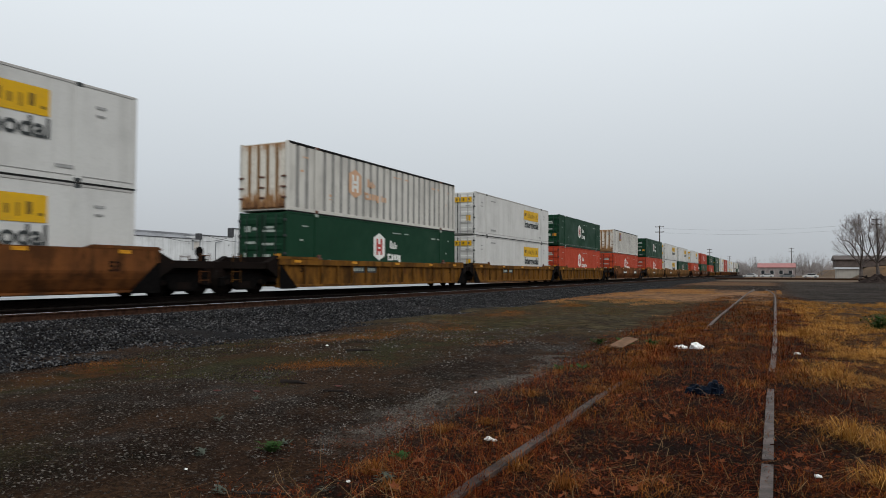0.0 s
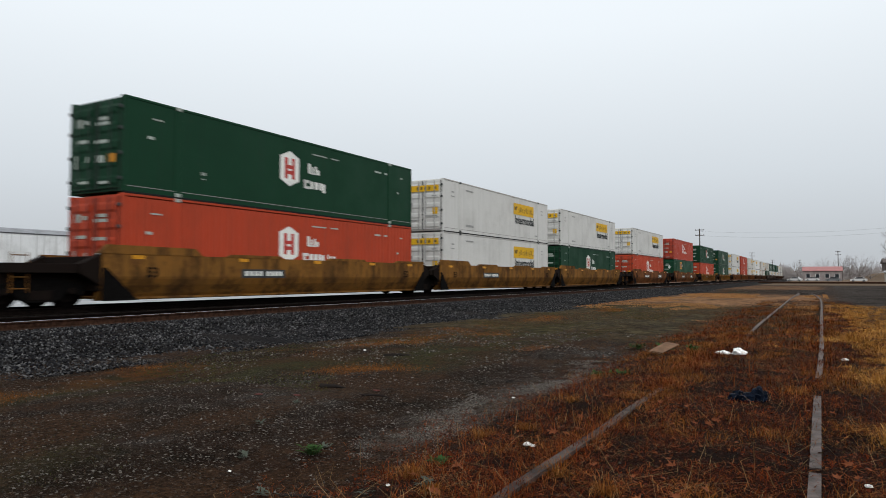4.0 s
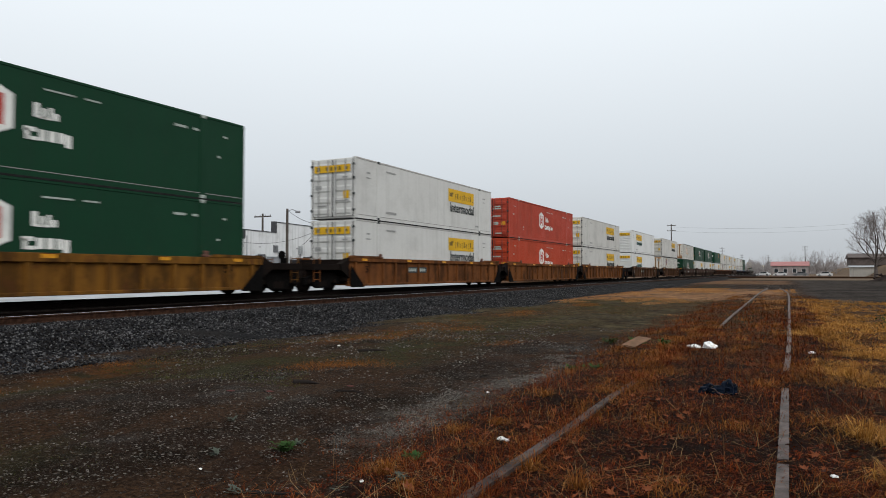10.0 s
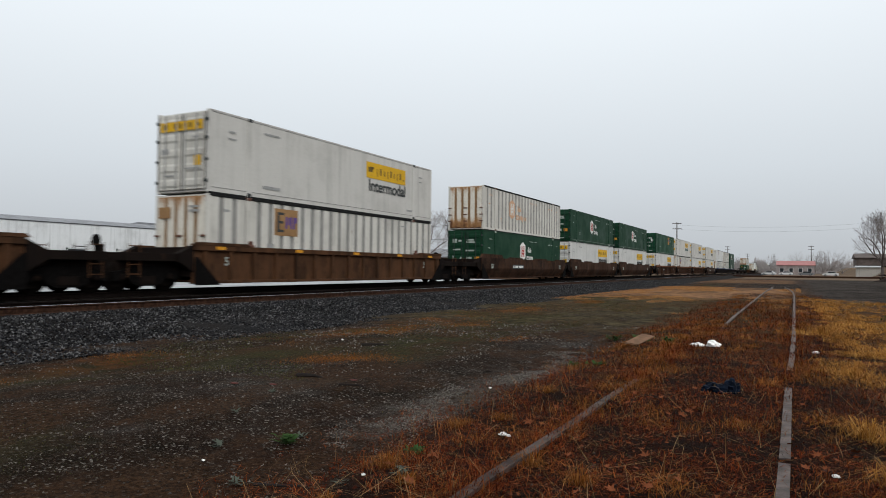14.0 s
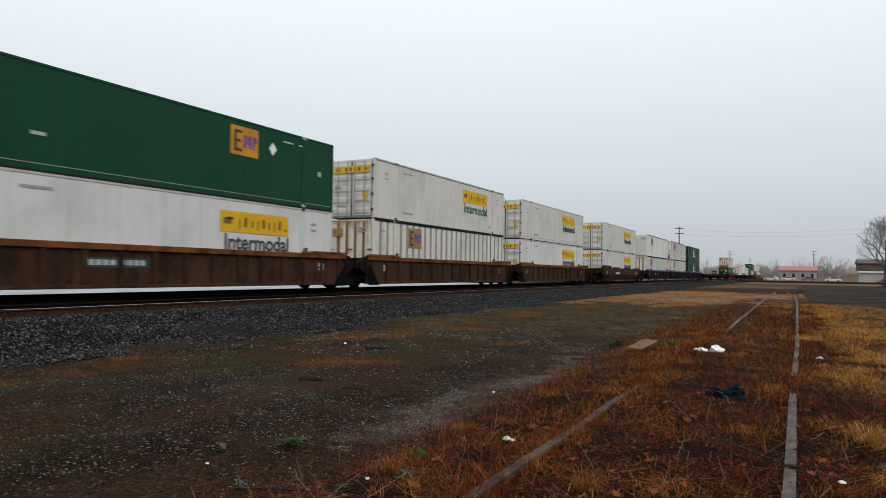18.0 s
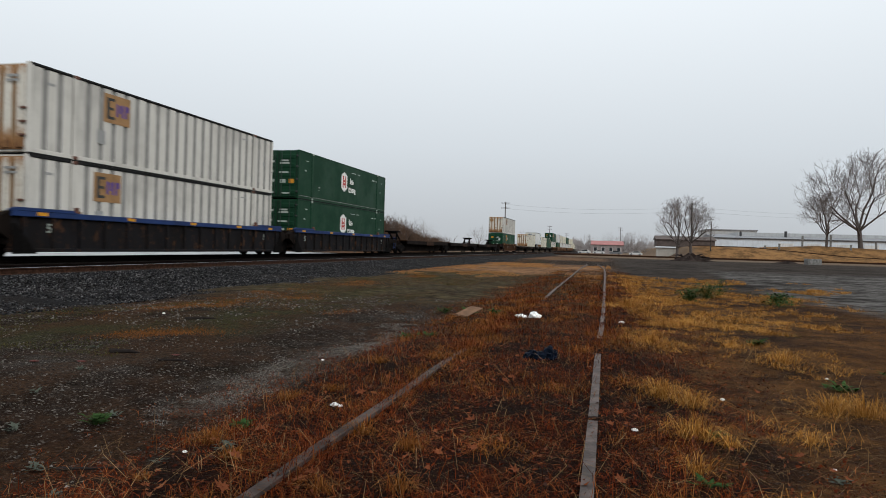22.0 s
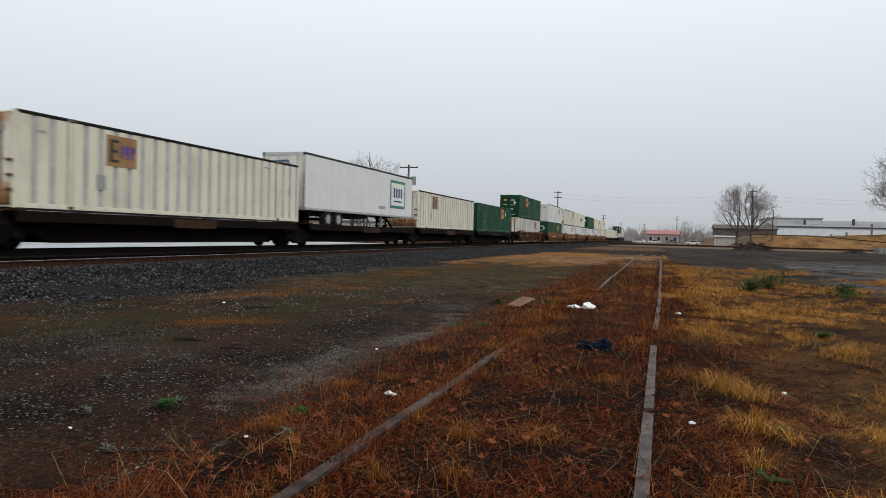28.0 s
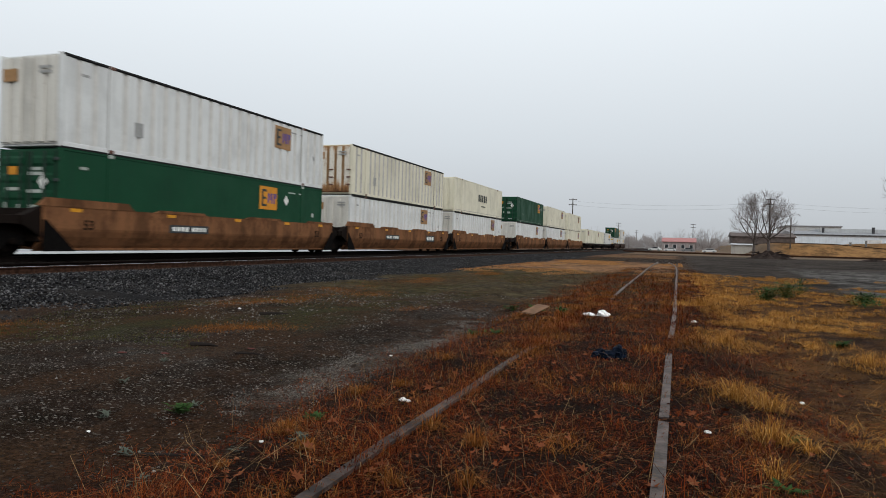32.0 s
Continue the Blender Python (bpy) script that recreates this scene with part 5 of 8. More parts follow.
        if tag_bar == 2:
            em = link_mesh("emblem", bars_mesh([(0, 0, 1.75, 0.46)], "mark_dark", "tt"), c, Matrix.Translation((xs_, 12.7, 0.98)) @ SIDE)
            link_mesh("emblem_glyph", bars_mesh([(-0.52, 0, 0.36, 0.26), (0.0, 0, 0.36, 0.26), (0.52, 0, 0.36, 0.26)], mk, "ttm"), em, pose(0, 0, 0.003))
    TRAIN.append((c, s, 0.0))
    return c


def spine_car(s, length, first, last, hitch):
    """One unit of a low spine car, with its bogie at the far joint."""
    c = empty("spine_car")
    tagged(c, "dark rusty low spine car" + (" with raised trailer hitches" if hitch else " of a freight train"), "flat car", "flat cars of the train")

    def deck():
        bm = bmesh.new()
        prof = [(1.4, 0.62), (2.6, 0.22), (length - 2.6, 0.22), (length - 1.4, 0.62), (length - 0.25, 0.62), (length - 0.25, 1.16), (0.25, 1.16), (0.25, 0.62)]
        prism(bm, prof, -0.62, 0.62, "x")
        for sgn in (-1, 1):
            a, b = sorted((sgn * 0.5, sgn * 1.36))
            box(bm, a, b, 0.9, length - 0.9, 1.08, 1.20, 0.015)
            a, b = sorted((sgn * 1.28, sgn * 1.40))
            box(bm, a, b, 0.7, length - 0.7, 0.86, 1.21, 0.02)
            for k in range(9):
                y = 1.4 + k * (length - 2.8) / 8
                a, b = sorted((sgn * 0.6, sgn * 1.3))
                box(bm, a, b, y - 0.06, y + 0.06, 0.84, 1.09)
        return mesh_of(bm, "end_grime", "deck")
    link_mesh("deck", cached(("deck", round(length, 1)), deck), c)
    ped = cached(("ped",), lambda: mesh_of(box(bmesh.new(), -1.36, 1.36, -0.16, 0.16, 1.19, 1.26, 0.02), "car_dark", "bolster_beam"))
    for y in (0.9, length - 0.9):
        link_mesh("bolster_beam", ped, c, pose(0, y, 0))
    if first:
        truck(c, -0.1)
    truck(c, length)
    for at_, turn_ in hitch:
        def stand():
            bm = bmesh.new()
            for x in (-0.34, 0.34):
                cyl(bm, (x, 0.0, 1.1), (x, 0.0, 2.05), 0.085, 0.06, n=6)
                cyl(bm, (x, 1.75, 1.12), (x, 0.12, 1.95), 0.075, n=6)
            box(bm, -0.48, 0.48, -0.10, 0.10, 1.45, 1.58, 0.02)
            box(bm, -0.42, 0.42, -0.26, 0.30, 1.98, 2.12, 0.03)
            return mesh_of(bm, "truck_black", "trailer_hitch")
        h_ = link_mesh("trailer_hitch", cached(("hitch",), stand), c, pose(0, at_, -0.17, 0, 0, turn_))
        link_mesh("hitch_plate", cached(("hitchplate",), lambda: mesh_of(prism(bmesh.new(), [(-0.62, 2.10), (0.55, 2.10), (0.62, 2.15), (0.55, 2.24), (-0.55, 2.24), (-0.72, 2.18)], -0.55, 0.55, "x"), "truck_black", "hitch_plate")), h_)
    wheelchock = cached(("sidepanel",), lambda: mesh_of(box(bmesh.new(), -0.02, 0.0, -1.3, 1.3, 0.80, 1.14, 0.005), "car_dark", "side_panel"))
    link_mesh("side_panel", wheelchock, c, pose(1.415, length * 0.5, 0))
    TRAIN.append((c, s, 0.0))
    return c


def semi_trailer(s):
    """A white box trailer, wheels toward the start of the train."""
    c = empty("semi_trailer")
    tagged(c, "white box semi-trailer with a blue framed emblem", "trailer")

    def body():
        bm = bmesh.new()
        box(bm, -1.28, 1.28, 0.0, 16.0, 0.99, 3.96, 0.03)
        return mesh_of(bm, "white_clean", "body")
    link_mesh("body", cached(("trbody",), body), c)
    part("bottom_rail", box(box(bmesh.new(), 1.265, 1.30, 0, 16.0, 0.94, 1.08, 0.01), -1.30, -1.265, 0, 16.0, 0.94, 1.08, 0.01), "galvanised", c, "bare metal lower rail")
    part("top_rail", box(box(bmesh.new(), 1.265, 1.295, 0, 16.0, 3.87, 3.99, 0.01), -1.295, -1.265, 0, 16.0, 3.87, 3.99, 0.01), "mark_dark", c, "dark upper rail")
    part("door_frame", box(box(box(box(bmesh.new(), -1.30, -1.16, -0.05, 0.0, 0.94, 3.99), 1.16, 1.30, -0.05, 0.0, 0.94, 3.99), -1.3, 1.3, -0.05, 0.0, 3.83, 3.99), -1.3, 1.3, -0.06, 0.0, 0.94, 1.10), "galvanised", c)
    for x in (-0.58, 0.58):
        d = part("door", box(bmesh.new(), x - 0.57, x + 0.57, -0.035, 0.0, 1.12, 3.81, 0.01), "white_ribbed", c)
        for dx in (-0.3, 0.25):
            part("locking_bar", cyl(bmesh.new(), (x + dx, -0.07, 1.05), (x + dx, -0.07, 3.85), 0.02, n=6), "galvanised", d)
    for y in (2.7, 4.0):
        ax = part("axle", cyl(bmesh.new(), (-1.0, y, 0.52), (1.0, y, 0.52), 0.07), "truck_black", c)
        for x in (-1.1, 1.1):
            bm = bmesh.new()
            cyl(bm, (x - 0.17, y, 0.52), (x + 0.17, y, 0.52), 0.50, n=20)
            part("tyre", bm, "rubber", ax)
            bm = bmesh.new()
            cyl(bm, (x + 0.165, y, 0.52), (x + 0.185, y, 0.52), 0.28, 0.24, 14)
            part("wheel_rim", bm, "mark_grey", ax)
    part("slider_frame", box(box(bmesh.new(), -0.6, -0.45, 1.6, 5.4, 0.7, 1.0), 0.45, 0.6, 1.6, 5.4, 0.7, 1.0), "mark_dark", c)
    for x in (-0.8, 0.8):
        lg = part("landing_leg", box(bmesh.new(), x - 0.08, x + 0.08, 11.2, 11.36, 0.18, 1.0), "galvanised", c)
        part("foot", box(bmesh.new(), x - 0.16, x + 0.16, 11.1, 11.46, 0.12, 0.18), "galvanised", lg)
    part("leg_brace", cyl(cyl(bmesh.new(), (-0.8, 11.3, 0.4), (-0.8, 12.5, 0.96), 0.03, n=6), (0.8, 11.3, 0.4), (0.8, 12.5, 0.96), 0.03, n=6), "mark_dark", c)
    part("spare_wheel_rack", box(bmesh.new(), -0.7, 0.7, 7.6, 9.2, 0.68, 0.98, 0.05), "mark_dark", c)
    m_ = Matrix.Translation((1.287, 13.1, 2.55)) @ SIDE
    em = link_mesh("emblem", bars_mesh([(0, 0, 2.8, 1.95)], "mark_blue", "kla"), c, m_)
    tagged(em, label="blue framed emblem")
    link_mesh("emblem_border", bars_mesh([(0, 0, 2.66, 1.80)], "mark_green", "klg"), em, pose(0, 0, 0.002))
    e2 = link_mesh("emblem_field", bars_mesh([(0, 0, 2.44, 1.56)], "mark_white", "klb"), em, pose(0, 0, 0.005))
    link_mesh("emblem_glyph", bars_mesh([(-0.66, 0.1, 0.28, 0.66), (-0.22, 0.1, 0.28, 0.66), (0.22, 0.1, 0.28, 0.66), (0.66, 0.1, 0.28, 0.66), (0, -0.48, 1.5, 0.10)], "mark_navy", "klc"), e2, pose(0, 0, 0.006))
    mark_stuff(part("lettering", box(bmesh.new(), 1.28, 1.286, 9.8, 10.9, 1.42, 1.62), "mark_grey", c))
    part("piping", cyl(cyl(bmesh.new(), (-0.9, -0.02, 3.5), (0.3, -0.10, 3.55), 0.04, n=6), (0.3, -0.1, 3.55), (0.75, -0.1, 2.2), 0.04, n=6), "mark_blue", c)
    TRAIN.append((c, s, 1.0))
    return c


TOPZ, LOWZ = 6.30 - HGT, 6.30 - 2 * HGT - 0.045
# place, upper, lower, look, paint, chord, free at start, free at end, boards, panel places
CARS = [
    (-1.45, "jb", "jb", "solid", "car_orange", "car_orange", 0, 1, 1, None, None),
    (22.04, "hw", "hg", "ribbed", "car_yellow", "car_yellow", 1, 0, 1, 5.0, None),
    (41.43, "jb", "jb", "ribbed", "car_yellow", "car_yellow", 0, 0, 1, None, None),
    (60.93, "hg", "hr", "ribbed", "car_yellow", "car_yellow", 0, 1, 0, None, None),
    (84.38, "ew", "hr", "solid", "car_orange", "car_orange", 1, 1, 2, 4.0, None),
    (107.75, "hg", "hr", "solid", "car_tan", "car_tan", 1, 0, 1, None, None),
    (127.18, "jb", "jb", "solid", "car_tan", "car_tan", 0, 0, 1, None, None),
    (146.27, "jb", "hg", "solid", "car_tan", "car_tan", 0, 1, 0, None, None),
    (169.7, "jb", "hr", "solid", "car_orange", "car_orange", 1, 1, 2, None, None),
    (193.1, "hd", "eg", "solid", "car_orange", "car_orange", 1, 1, 2, None, 5.3),
    (216.6, "hc", "hr", "ribbed", "car_yellow", "car_yellow", 1, 1, 1, None, None),
    (240.0, "hg", "hg", "ribbed", "car_yellow", "car_yellow", 1, 1, 1, None, None),
    (263.4, "jb", "jb", "ribbed", "car_orange", "car_orange", 1, 0, 1, None, None),
    (282.85, "hd", "hr", "ribbed", "car_orange", "car_orange", 0, 0, 0, None, None),
    (302.4, "jg", "jg", "ribbed", "car_orange", "car_orange", 0, 1, 0, None, None),
    (325.7, "jl", "jl", "ribbed", "car_brown", "car_brown", 1, 1, 1, 4.7, 4.7),
    (348.9, "jg", "ew", "ribbed", "car_brown", "car_brown", 1, 1, 0, None, 4.1),
    (372.2, "hw", "hg", "solid", "car_dark", "car_dark", 1, 0, 1, 5.0, None),
    (391.4, "hg", "jb", "solid", "car_dark", "car_dark", 0, 0, 0, None, None),
    (410.5, "hg", "jb", "solid", "car_dark", "car_dark", 0, 1, 0, None, None),
    (433.8, "eg", "jb", "ribbed", "car_dark", "car_orange", 1, 0, 1, 10.8, None),
    (453.2, "jc", "ew", "ribbed", "car_dark", "car_orange", 0, 0, 0, None, 4.0),
    (472.8, "jg", "jb", "ribbed", "car_dark", "car_orange", 0, 1, 0, None, None),
    (496.2, "jg", "jg", "solid", "car_dark", "car_dark", 1, 1, 1, None, None),
    (519.7, "ef", "ew", "ribbed", "car_black", "chord_blue", 1, 0, 1, 3.5, 2.9),
    (538.8, "ew", "ew", "ribbed", "car_black", "chord_blue", 0, 0, 0, 4.0, 3.6),
    (558.2, "hg", "hg", "ribbed", "car_black", "chord_blue", 0, 1, 0, None, None),
    (640.2, "ew", "eg", "ribbed", "car_brown", "car_brown", 1, 1, 1, 4.2, 4.55),
    (752.4, "eg", "ew", "ribbed", "car_brown", "car_orange", 1, 1, 1, 5.15, 12.2),
    (775.9, "ef", "eg", "solid", "car_faded", "car_faded", 1, 0, 1, 12.3, 11.2),
    (795.4, "br", "ef", "solid", "car_faded", "car_faded", 0, 0, 2, 12.6, 12.0),
    (814.5, "sw", "ef", "solid", "car_faded", "car_faded", 0, 1, 0, None, 12.6),
    (837.9, "eg", "ef", "solid", "car_faded", "car_faded", 1, 0, 0, 12.9, 12.2),
    (857.3, "bw", "ef", "solid", "car_faded", "car_faded", 0, 0, 0, 13.0, 12.4),
    (876.6, "bw", "bw", "solid", "car_faded", "car_faded", 0, 1, 0, 13.0, 13.0),
    (965.0, "eg", "jb", "solid", "car_dark", "car_dark", 1, 1, 0, None, None),
    (988.5, "jb", "jb", "solid", "car_dark", "car_dark", 1, 1, 0, None, None),
]


HITCHES = (((0.5, 0),), ((17.0, 180),), ((17.6, 180),))      # raised hitches on the empty units: place and turn


def build_train():
    for i, (s, up, low, look_, paint, chord, first, last, bar, pu, pl) in enumerate(CARS):
        before = 7.3 if first else 3.3
        after = 7.3 if last else (CARS[i + 1][0] - s - LEN if i + 1 < len(CARS) else 7.3)
        well_car(s, look_, paint, chord, first, last, bar, before, after)
        container(low, s, LOWZ, pl)
        container(up, s, TOPZ, pu)
    # three empty spine units, then five with boxes and a trailer
    for k, h in enumerate(HITCHES):
        spine_car(580.3 + k * 17.9, 17.9, k == 0, k == 2, h)
    for k in range(5):
        spine_car(661.9 + k * 17.25, 17.25, k == 0, k == 4, ((13.4, 0),) if k == 2 else ())
    container("br", 679.8, 1.27, 4.1)
    semi_trailer(696.6)
    container("br", 713.9, 1.30, 4.1)
    container("eg", 731.4, 1.27, 11.4)
    for k in range(3):
        spine_car(899.5 + k * 18.6, 18.6, k == 0, k == 2, ())
    container("bw", 901.0, 1.27)
    container("bw", 919.5, 1.27)
    container("jb", 938.5, 1.27)


build_train()


# ---- beyond the tracks ----
def warehouse_left():
    """The long white-painted works building behind the train, with its stepped parapet."""
    b = empty("works_building", pose(-48, 0, 0))
    tagged(b, "long white-painted brick works building with a stepped parapet", "building")
    blocks = [(-60, 46.4, 4.28, 4.66), (46.4, 50.5, 4.66, 4.86)]
    for y0, y1, h, back in blocks:
        part("wall", box(bmesh.new(), -22, 0, y0 + 0.01, y1, -0.05, h), "wall_white", b, "white painted wall")
        part("coping", box(bmesh.new(), -0.45, 0.05, y0, y1, h, h + 0.07), "dark_trim", b, "thin dark parapet coping")
        part("roof", prism(bmesh.new(), [(-22, h), (-0.5, h), (-2.5, back + 0.10), (-11, back + 0.75), (-20, back)], y0, y1), "roof_grey", b, "grey sheet roof")
    # the stepped gable: two raking wall tops, each ending in a short pier
    for prof in ([(50.5, -0.05), (55.1, -0.05), (55.1, 5.46), (50.5, 5.52)], [(55.1, -0.05), (68.0, -0.05), (68.0, 5.42), (63.0, 5.76), (63.0, 6.44), (55.1, 6.56)]):
        part("wall", prism(bmesh.new(), prof, -0.42, 0.02, "x"), "wall_white", b, "white painted gabled wall")
    for prof in ([(50.5, 5.52), (55.1, 5.46), (55.1, 5.53), (50.5, 5.62)], [(55.1, 6.56), (63.0, 6.44), (63.0, 6.51), (55.1, 6.65)], [(63.0, 5.76), (68.1, 5.42), (68.1, 5.48), (63.0, 5.82)]):
        part("coping", prism(bmesh.new(), prof, -0.5, 0.08, "x"), "dark_trim", b)
    part("wall", box(bmesh.new(), -22, -0.43, 50.51, 67.95, -0.05, 4.7), "wall_white", b, "white painted rear wall")
    part("roof", prism(bmesh.new(), [(-22, 4.7), (-0.5, 4.7), (-2.5, 4.95), (-11, 5.2), (-20, 4.9)], 50.51, 67.95), "roof_grey", b, "grey sheet roof")
    for y_, z0, z1 in ((46.4, 4.30, 4.85), (50.5, 4.75, 5.60), (55.1, 5.45, 6.66)):
        part("pier", box(bmesh.new(), -0.4, 0.10, y_ - 0.28, y_ + 0.06, z0, z1), "dark_trim", b, "dark sheet-metal end of a parapet step")
    for y_ in (44.9, 49.9, 52.6, 58.4, 64.2):
        part("cable_clip", cyl(bmesh.new(), (0.0, y_, 3.9), (0.22, y_, 3.9), 0.03, n=6), "dark_trim", b)

    def opening(y0, y1, z0, z1, mat, nm):
        w_ = part(nm, box(bmesh.new(), 0.0, 0.08, y0, y1, z0, z1), mat, b)
        part("frame", box(box(box(bmesh.new(), 0.0, 0.14, y0 - 0.1, y0, z0 - 0.1, z1 + 0.1), 0.0, 0.14, y1, y1 + 0.1, z0 - 0.1, z1 + 0.1), 0.0, 0.14, y0 - 0.1, y1 + 0.1, z1, z1 + 0.1), "wall_grey", w_)
    def slatted(y0, y1, z0, z1):
        v_ = part("vent_grille", box(bmesh.new(), 0.0, 0.05, y0, y1, z0, z1), "dark_trim", b, "slatted metal vent")
        n_s = 7
        for k in range(n_s):
            zk = z0 + (k + 0.5) * (z1 - z0) / n_s
            part("slat", prism(bmesh.new(), [(0.05, zk - 0.05), (0.12, zk - 0.06), (0.12, zk - 0.01), (0.05, zk + 0.04)], y0, y1), "grey_metal", v_)
    slatted(54.7, 55.4, 3.4, 4.15)
    slatted(52.4, 53.5, 1.9, 3.2)
    opening(53.6, 56.1, 0.1, 2.9, "roof_grey", "roller_door")
    opening(56.5, 57.0, 0.4, 2.7, "wall_beige", "door")
    opening(57.2, 58.6, 0.6, 2.7, "dark_glass", "window")
    sb = part("sign_board", box(bmesh.new(), 0.0, 0.07, 66.25, 67.2, 3.37, 4.16), "dark_trim", b, "dark square board with a pale letter")
    part("letter", text_mesh_bm("A", 0.95), "mark_white", sb).matrix_basis = Matrix.Translation((0.072, 66.72, 3.76)) @ SIDE
    opening(45.42, 46.15, 3.38, 4.1, "wall_beige", "boarded_window")
    opening(45.05, 46.6, 1.0, 2.35, "wall_grey", "door")
    part("awning", box(bmesh.new(), 0.0, 0.7, 44.95, 46.7, 2.36, 2.46), "dark_trim", b, "dark door canopy")
    part("pipe", cyl(cyl(bmesh.new(), (0.07, 48.2, 1.0), (0.07, 48.2, 4.1), 0.04, n=6), (0.07, 48.2, 4.1), (0.07, 49.0, 4.25), 0.04, n=6), "grey_metal", b)
    part("awning", box(bmesh.new(), 0.0, 0.9, 59.6, 61.2, 2.9, 3.0), "dark_trim", b, "dark door canopy")
    opening(59.8, 61.0, 0.4, 2.8, "wall_grey", "door")
    opening(64.0, 64.9, 2.4, 2.95, "wall_grey", "window")
    part("air_conditioner", box(bmesh.new(), 0.0, 0.45, 62.2, 62.9, 2.3, 2.8, 0.03), "grey_metal", b)
    for k in range(10):
        opening(-2 + k * 4.2, -0.6 + k * 4.2, 1.2, 2.4, "dark_glass" if k % 3 else "wall_beige", "window")
    part("downpipe", cyl(bmesh.new(), (0.1, 50.8, 0), (0.1, 50.8, 5), 0.07, n=6), "wall_grey", b)
    part("roof_vent", cyl(cyl(bmesh.new(), (-3, 19.4, 4.8), (-3, 19.4, 5.9), 0.35), (-3, 19.4, 5.9), (-3, 19.4, 6.2), 0.5, 0.15), "rust_metal", b, "rusty roof vent")
    part("meter_box", box(bmesh.new(), 0.0, 0.3, 58.7, 59.2, 3.3, 4.2, 0.03), "galvanised", b)
    part("conduit", cyl(bmesh.new(), (0.12, 58.95, 0.5), (0.12, 58.95, 3.3), 0.05, n=6), "grey_metal", b)


warehouse_left()


def shed(name, x0, x1, y0, y1, h, ridge, wall, roof, label, windows=0):
    b = empty(name, pose(0, 0, float(ground_height((x0 + x1) / 2, y0)) - 0.1))
    tagged(b, label, "building")
    part("wall", box(bmesh.new(), x0, x1, y0, y1, 0, h), wall, b)
    ym = (y0 + y1) / 2
    part("roof", prism(bmesh.new(), [(y0 - 0.4, h), (y0 - 0.4, h + 0.15), (ym, ridge + 0.15), (y1 + 0.4, h + 0.15), (y1 + 0.4, h)], x0 - 0.4, x1 + 0.4, "x"), roof, b)
    for k in range(windows):
        xa = x0 + (k + 0.5) * (x1 - x0) / windows
        w_ = part("window", box(bmesh.new(), xa - 0.6, xa + 0.6, y0 - 0.06, y0 + 0.02, h * 0.35, h * 0.7), "dark_glass", b)
        part("frame", box(box(bmesh.new(), xa - 0.72, xa - 0.6, y0 - 0.1, y0, h * 0.32, h * 0.73), xa + 0.6, xa + 0.72, y0 - 0.1, y0, h * 0.32, h * 0.73), "wall_white", w_)
    return b


shed("storage_shed", -60, -38, 104, 118, 3.2, 4.7, "wall_beige", "roof_grey", "low beige metal shed behind bare trees", 3)
shed("shop_building", -6.0, 6.2, 282, 294, 3.7, 5.3, "wall_dun", "roof_red", "single-storey shop with a red roof in the fog", 4)
shed("brown_house", 14.2, 30.0, 206, 218, 1.9, 3.0, "roof_brown", "roof_brown", "low brown-roofed house beyond the lot", 0)
shed("garden_shed", 13.2, 18.0, 190, 195, 2.5, 2.8, "wall_beige", "wall_grey", "small pale shed beside a bare tree", 0)


def warehouse_right():
    b = empty("warehouse", pose(0, 0, 2.4))
    tagged(b, "long pale blue-white metal warehouse with a low roof", "building")
    part("wall", box(bmesh.new(), 38, 140, 262, 300, 0, 4.6), "wall_blue", b)
    part("fascia", box(bmesh.new(), 37.6, 140.4, 261.6, 300.4, 4.6, 5.0), "dark_trim", b, "dark roof edge")
    part("roof", prism(bmesh.new(), [(261.6, 5.0), (300.4, 5.0), (281, 6.6)], 37.6, 140.4, "x"), "roof_grey", b)
    part("upper_roof", box(bmesh.new(), 48, 140, 275, 296, 5.4, 7.4), "wall_grey", b)
    part("chimney", cyl(bmesh.new(), (64, 272, 5), (64, 272, 8.0), 0.5), "dark_trim", b)
    part("chimney", cyl(bmesh.new(), (48.5, 272, 5), (48.5, 272, 7.6), 0.4), "dark_trim", b)
    for k in range(8):
        w_ = part("loading_door", box(bmesh.new(), 60 + k * 9, 64 + k * 9, 261.9, 262.05, 0.2, 3.4), "wall_white", b)
        part("door_frame", box(box(bmesh.new(), 59.8 + k * 9, 60 + k * 9, 261.8, 262.0, 0.2, 3.6), 64 + k * 9, 64.2 + k * 9, 261.8, 262.0, 0.2, 3.6), "mark_white", w_)
    f = empty("factory_hall", pose(0, 0, 0))
    tagged(f, "large grey factory hall fading into fog", "building")
    part("wall", box(bmesh.new(), 58, 86, 432, 470, 0, 15.6), "wall_grey", f)
    part("roof", box(bmesh.new(), 57.5, 86.5, 431.5, 470.5, 15.6, 16.2), "roof_grey", f)


warehouse_right()


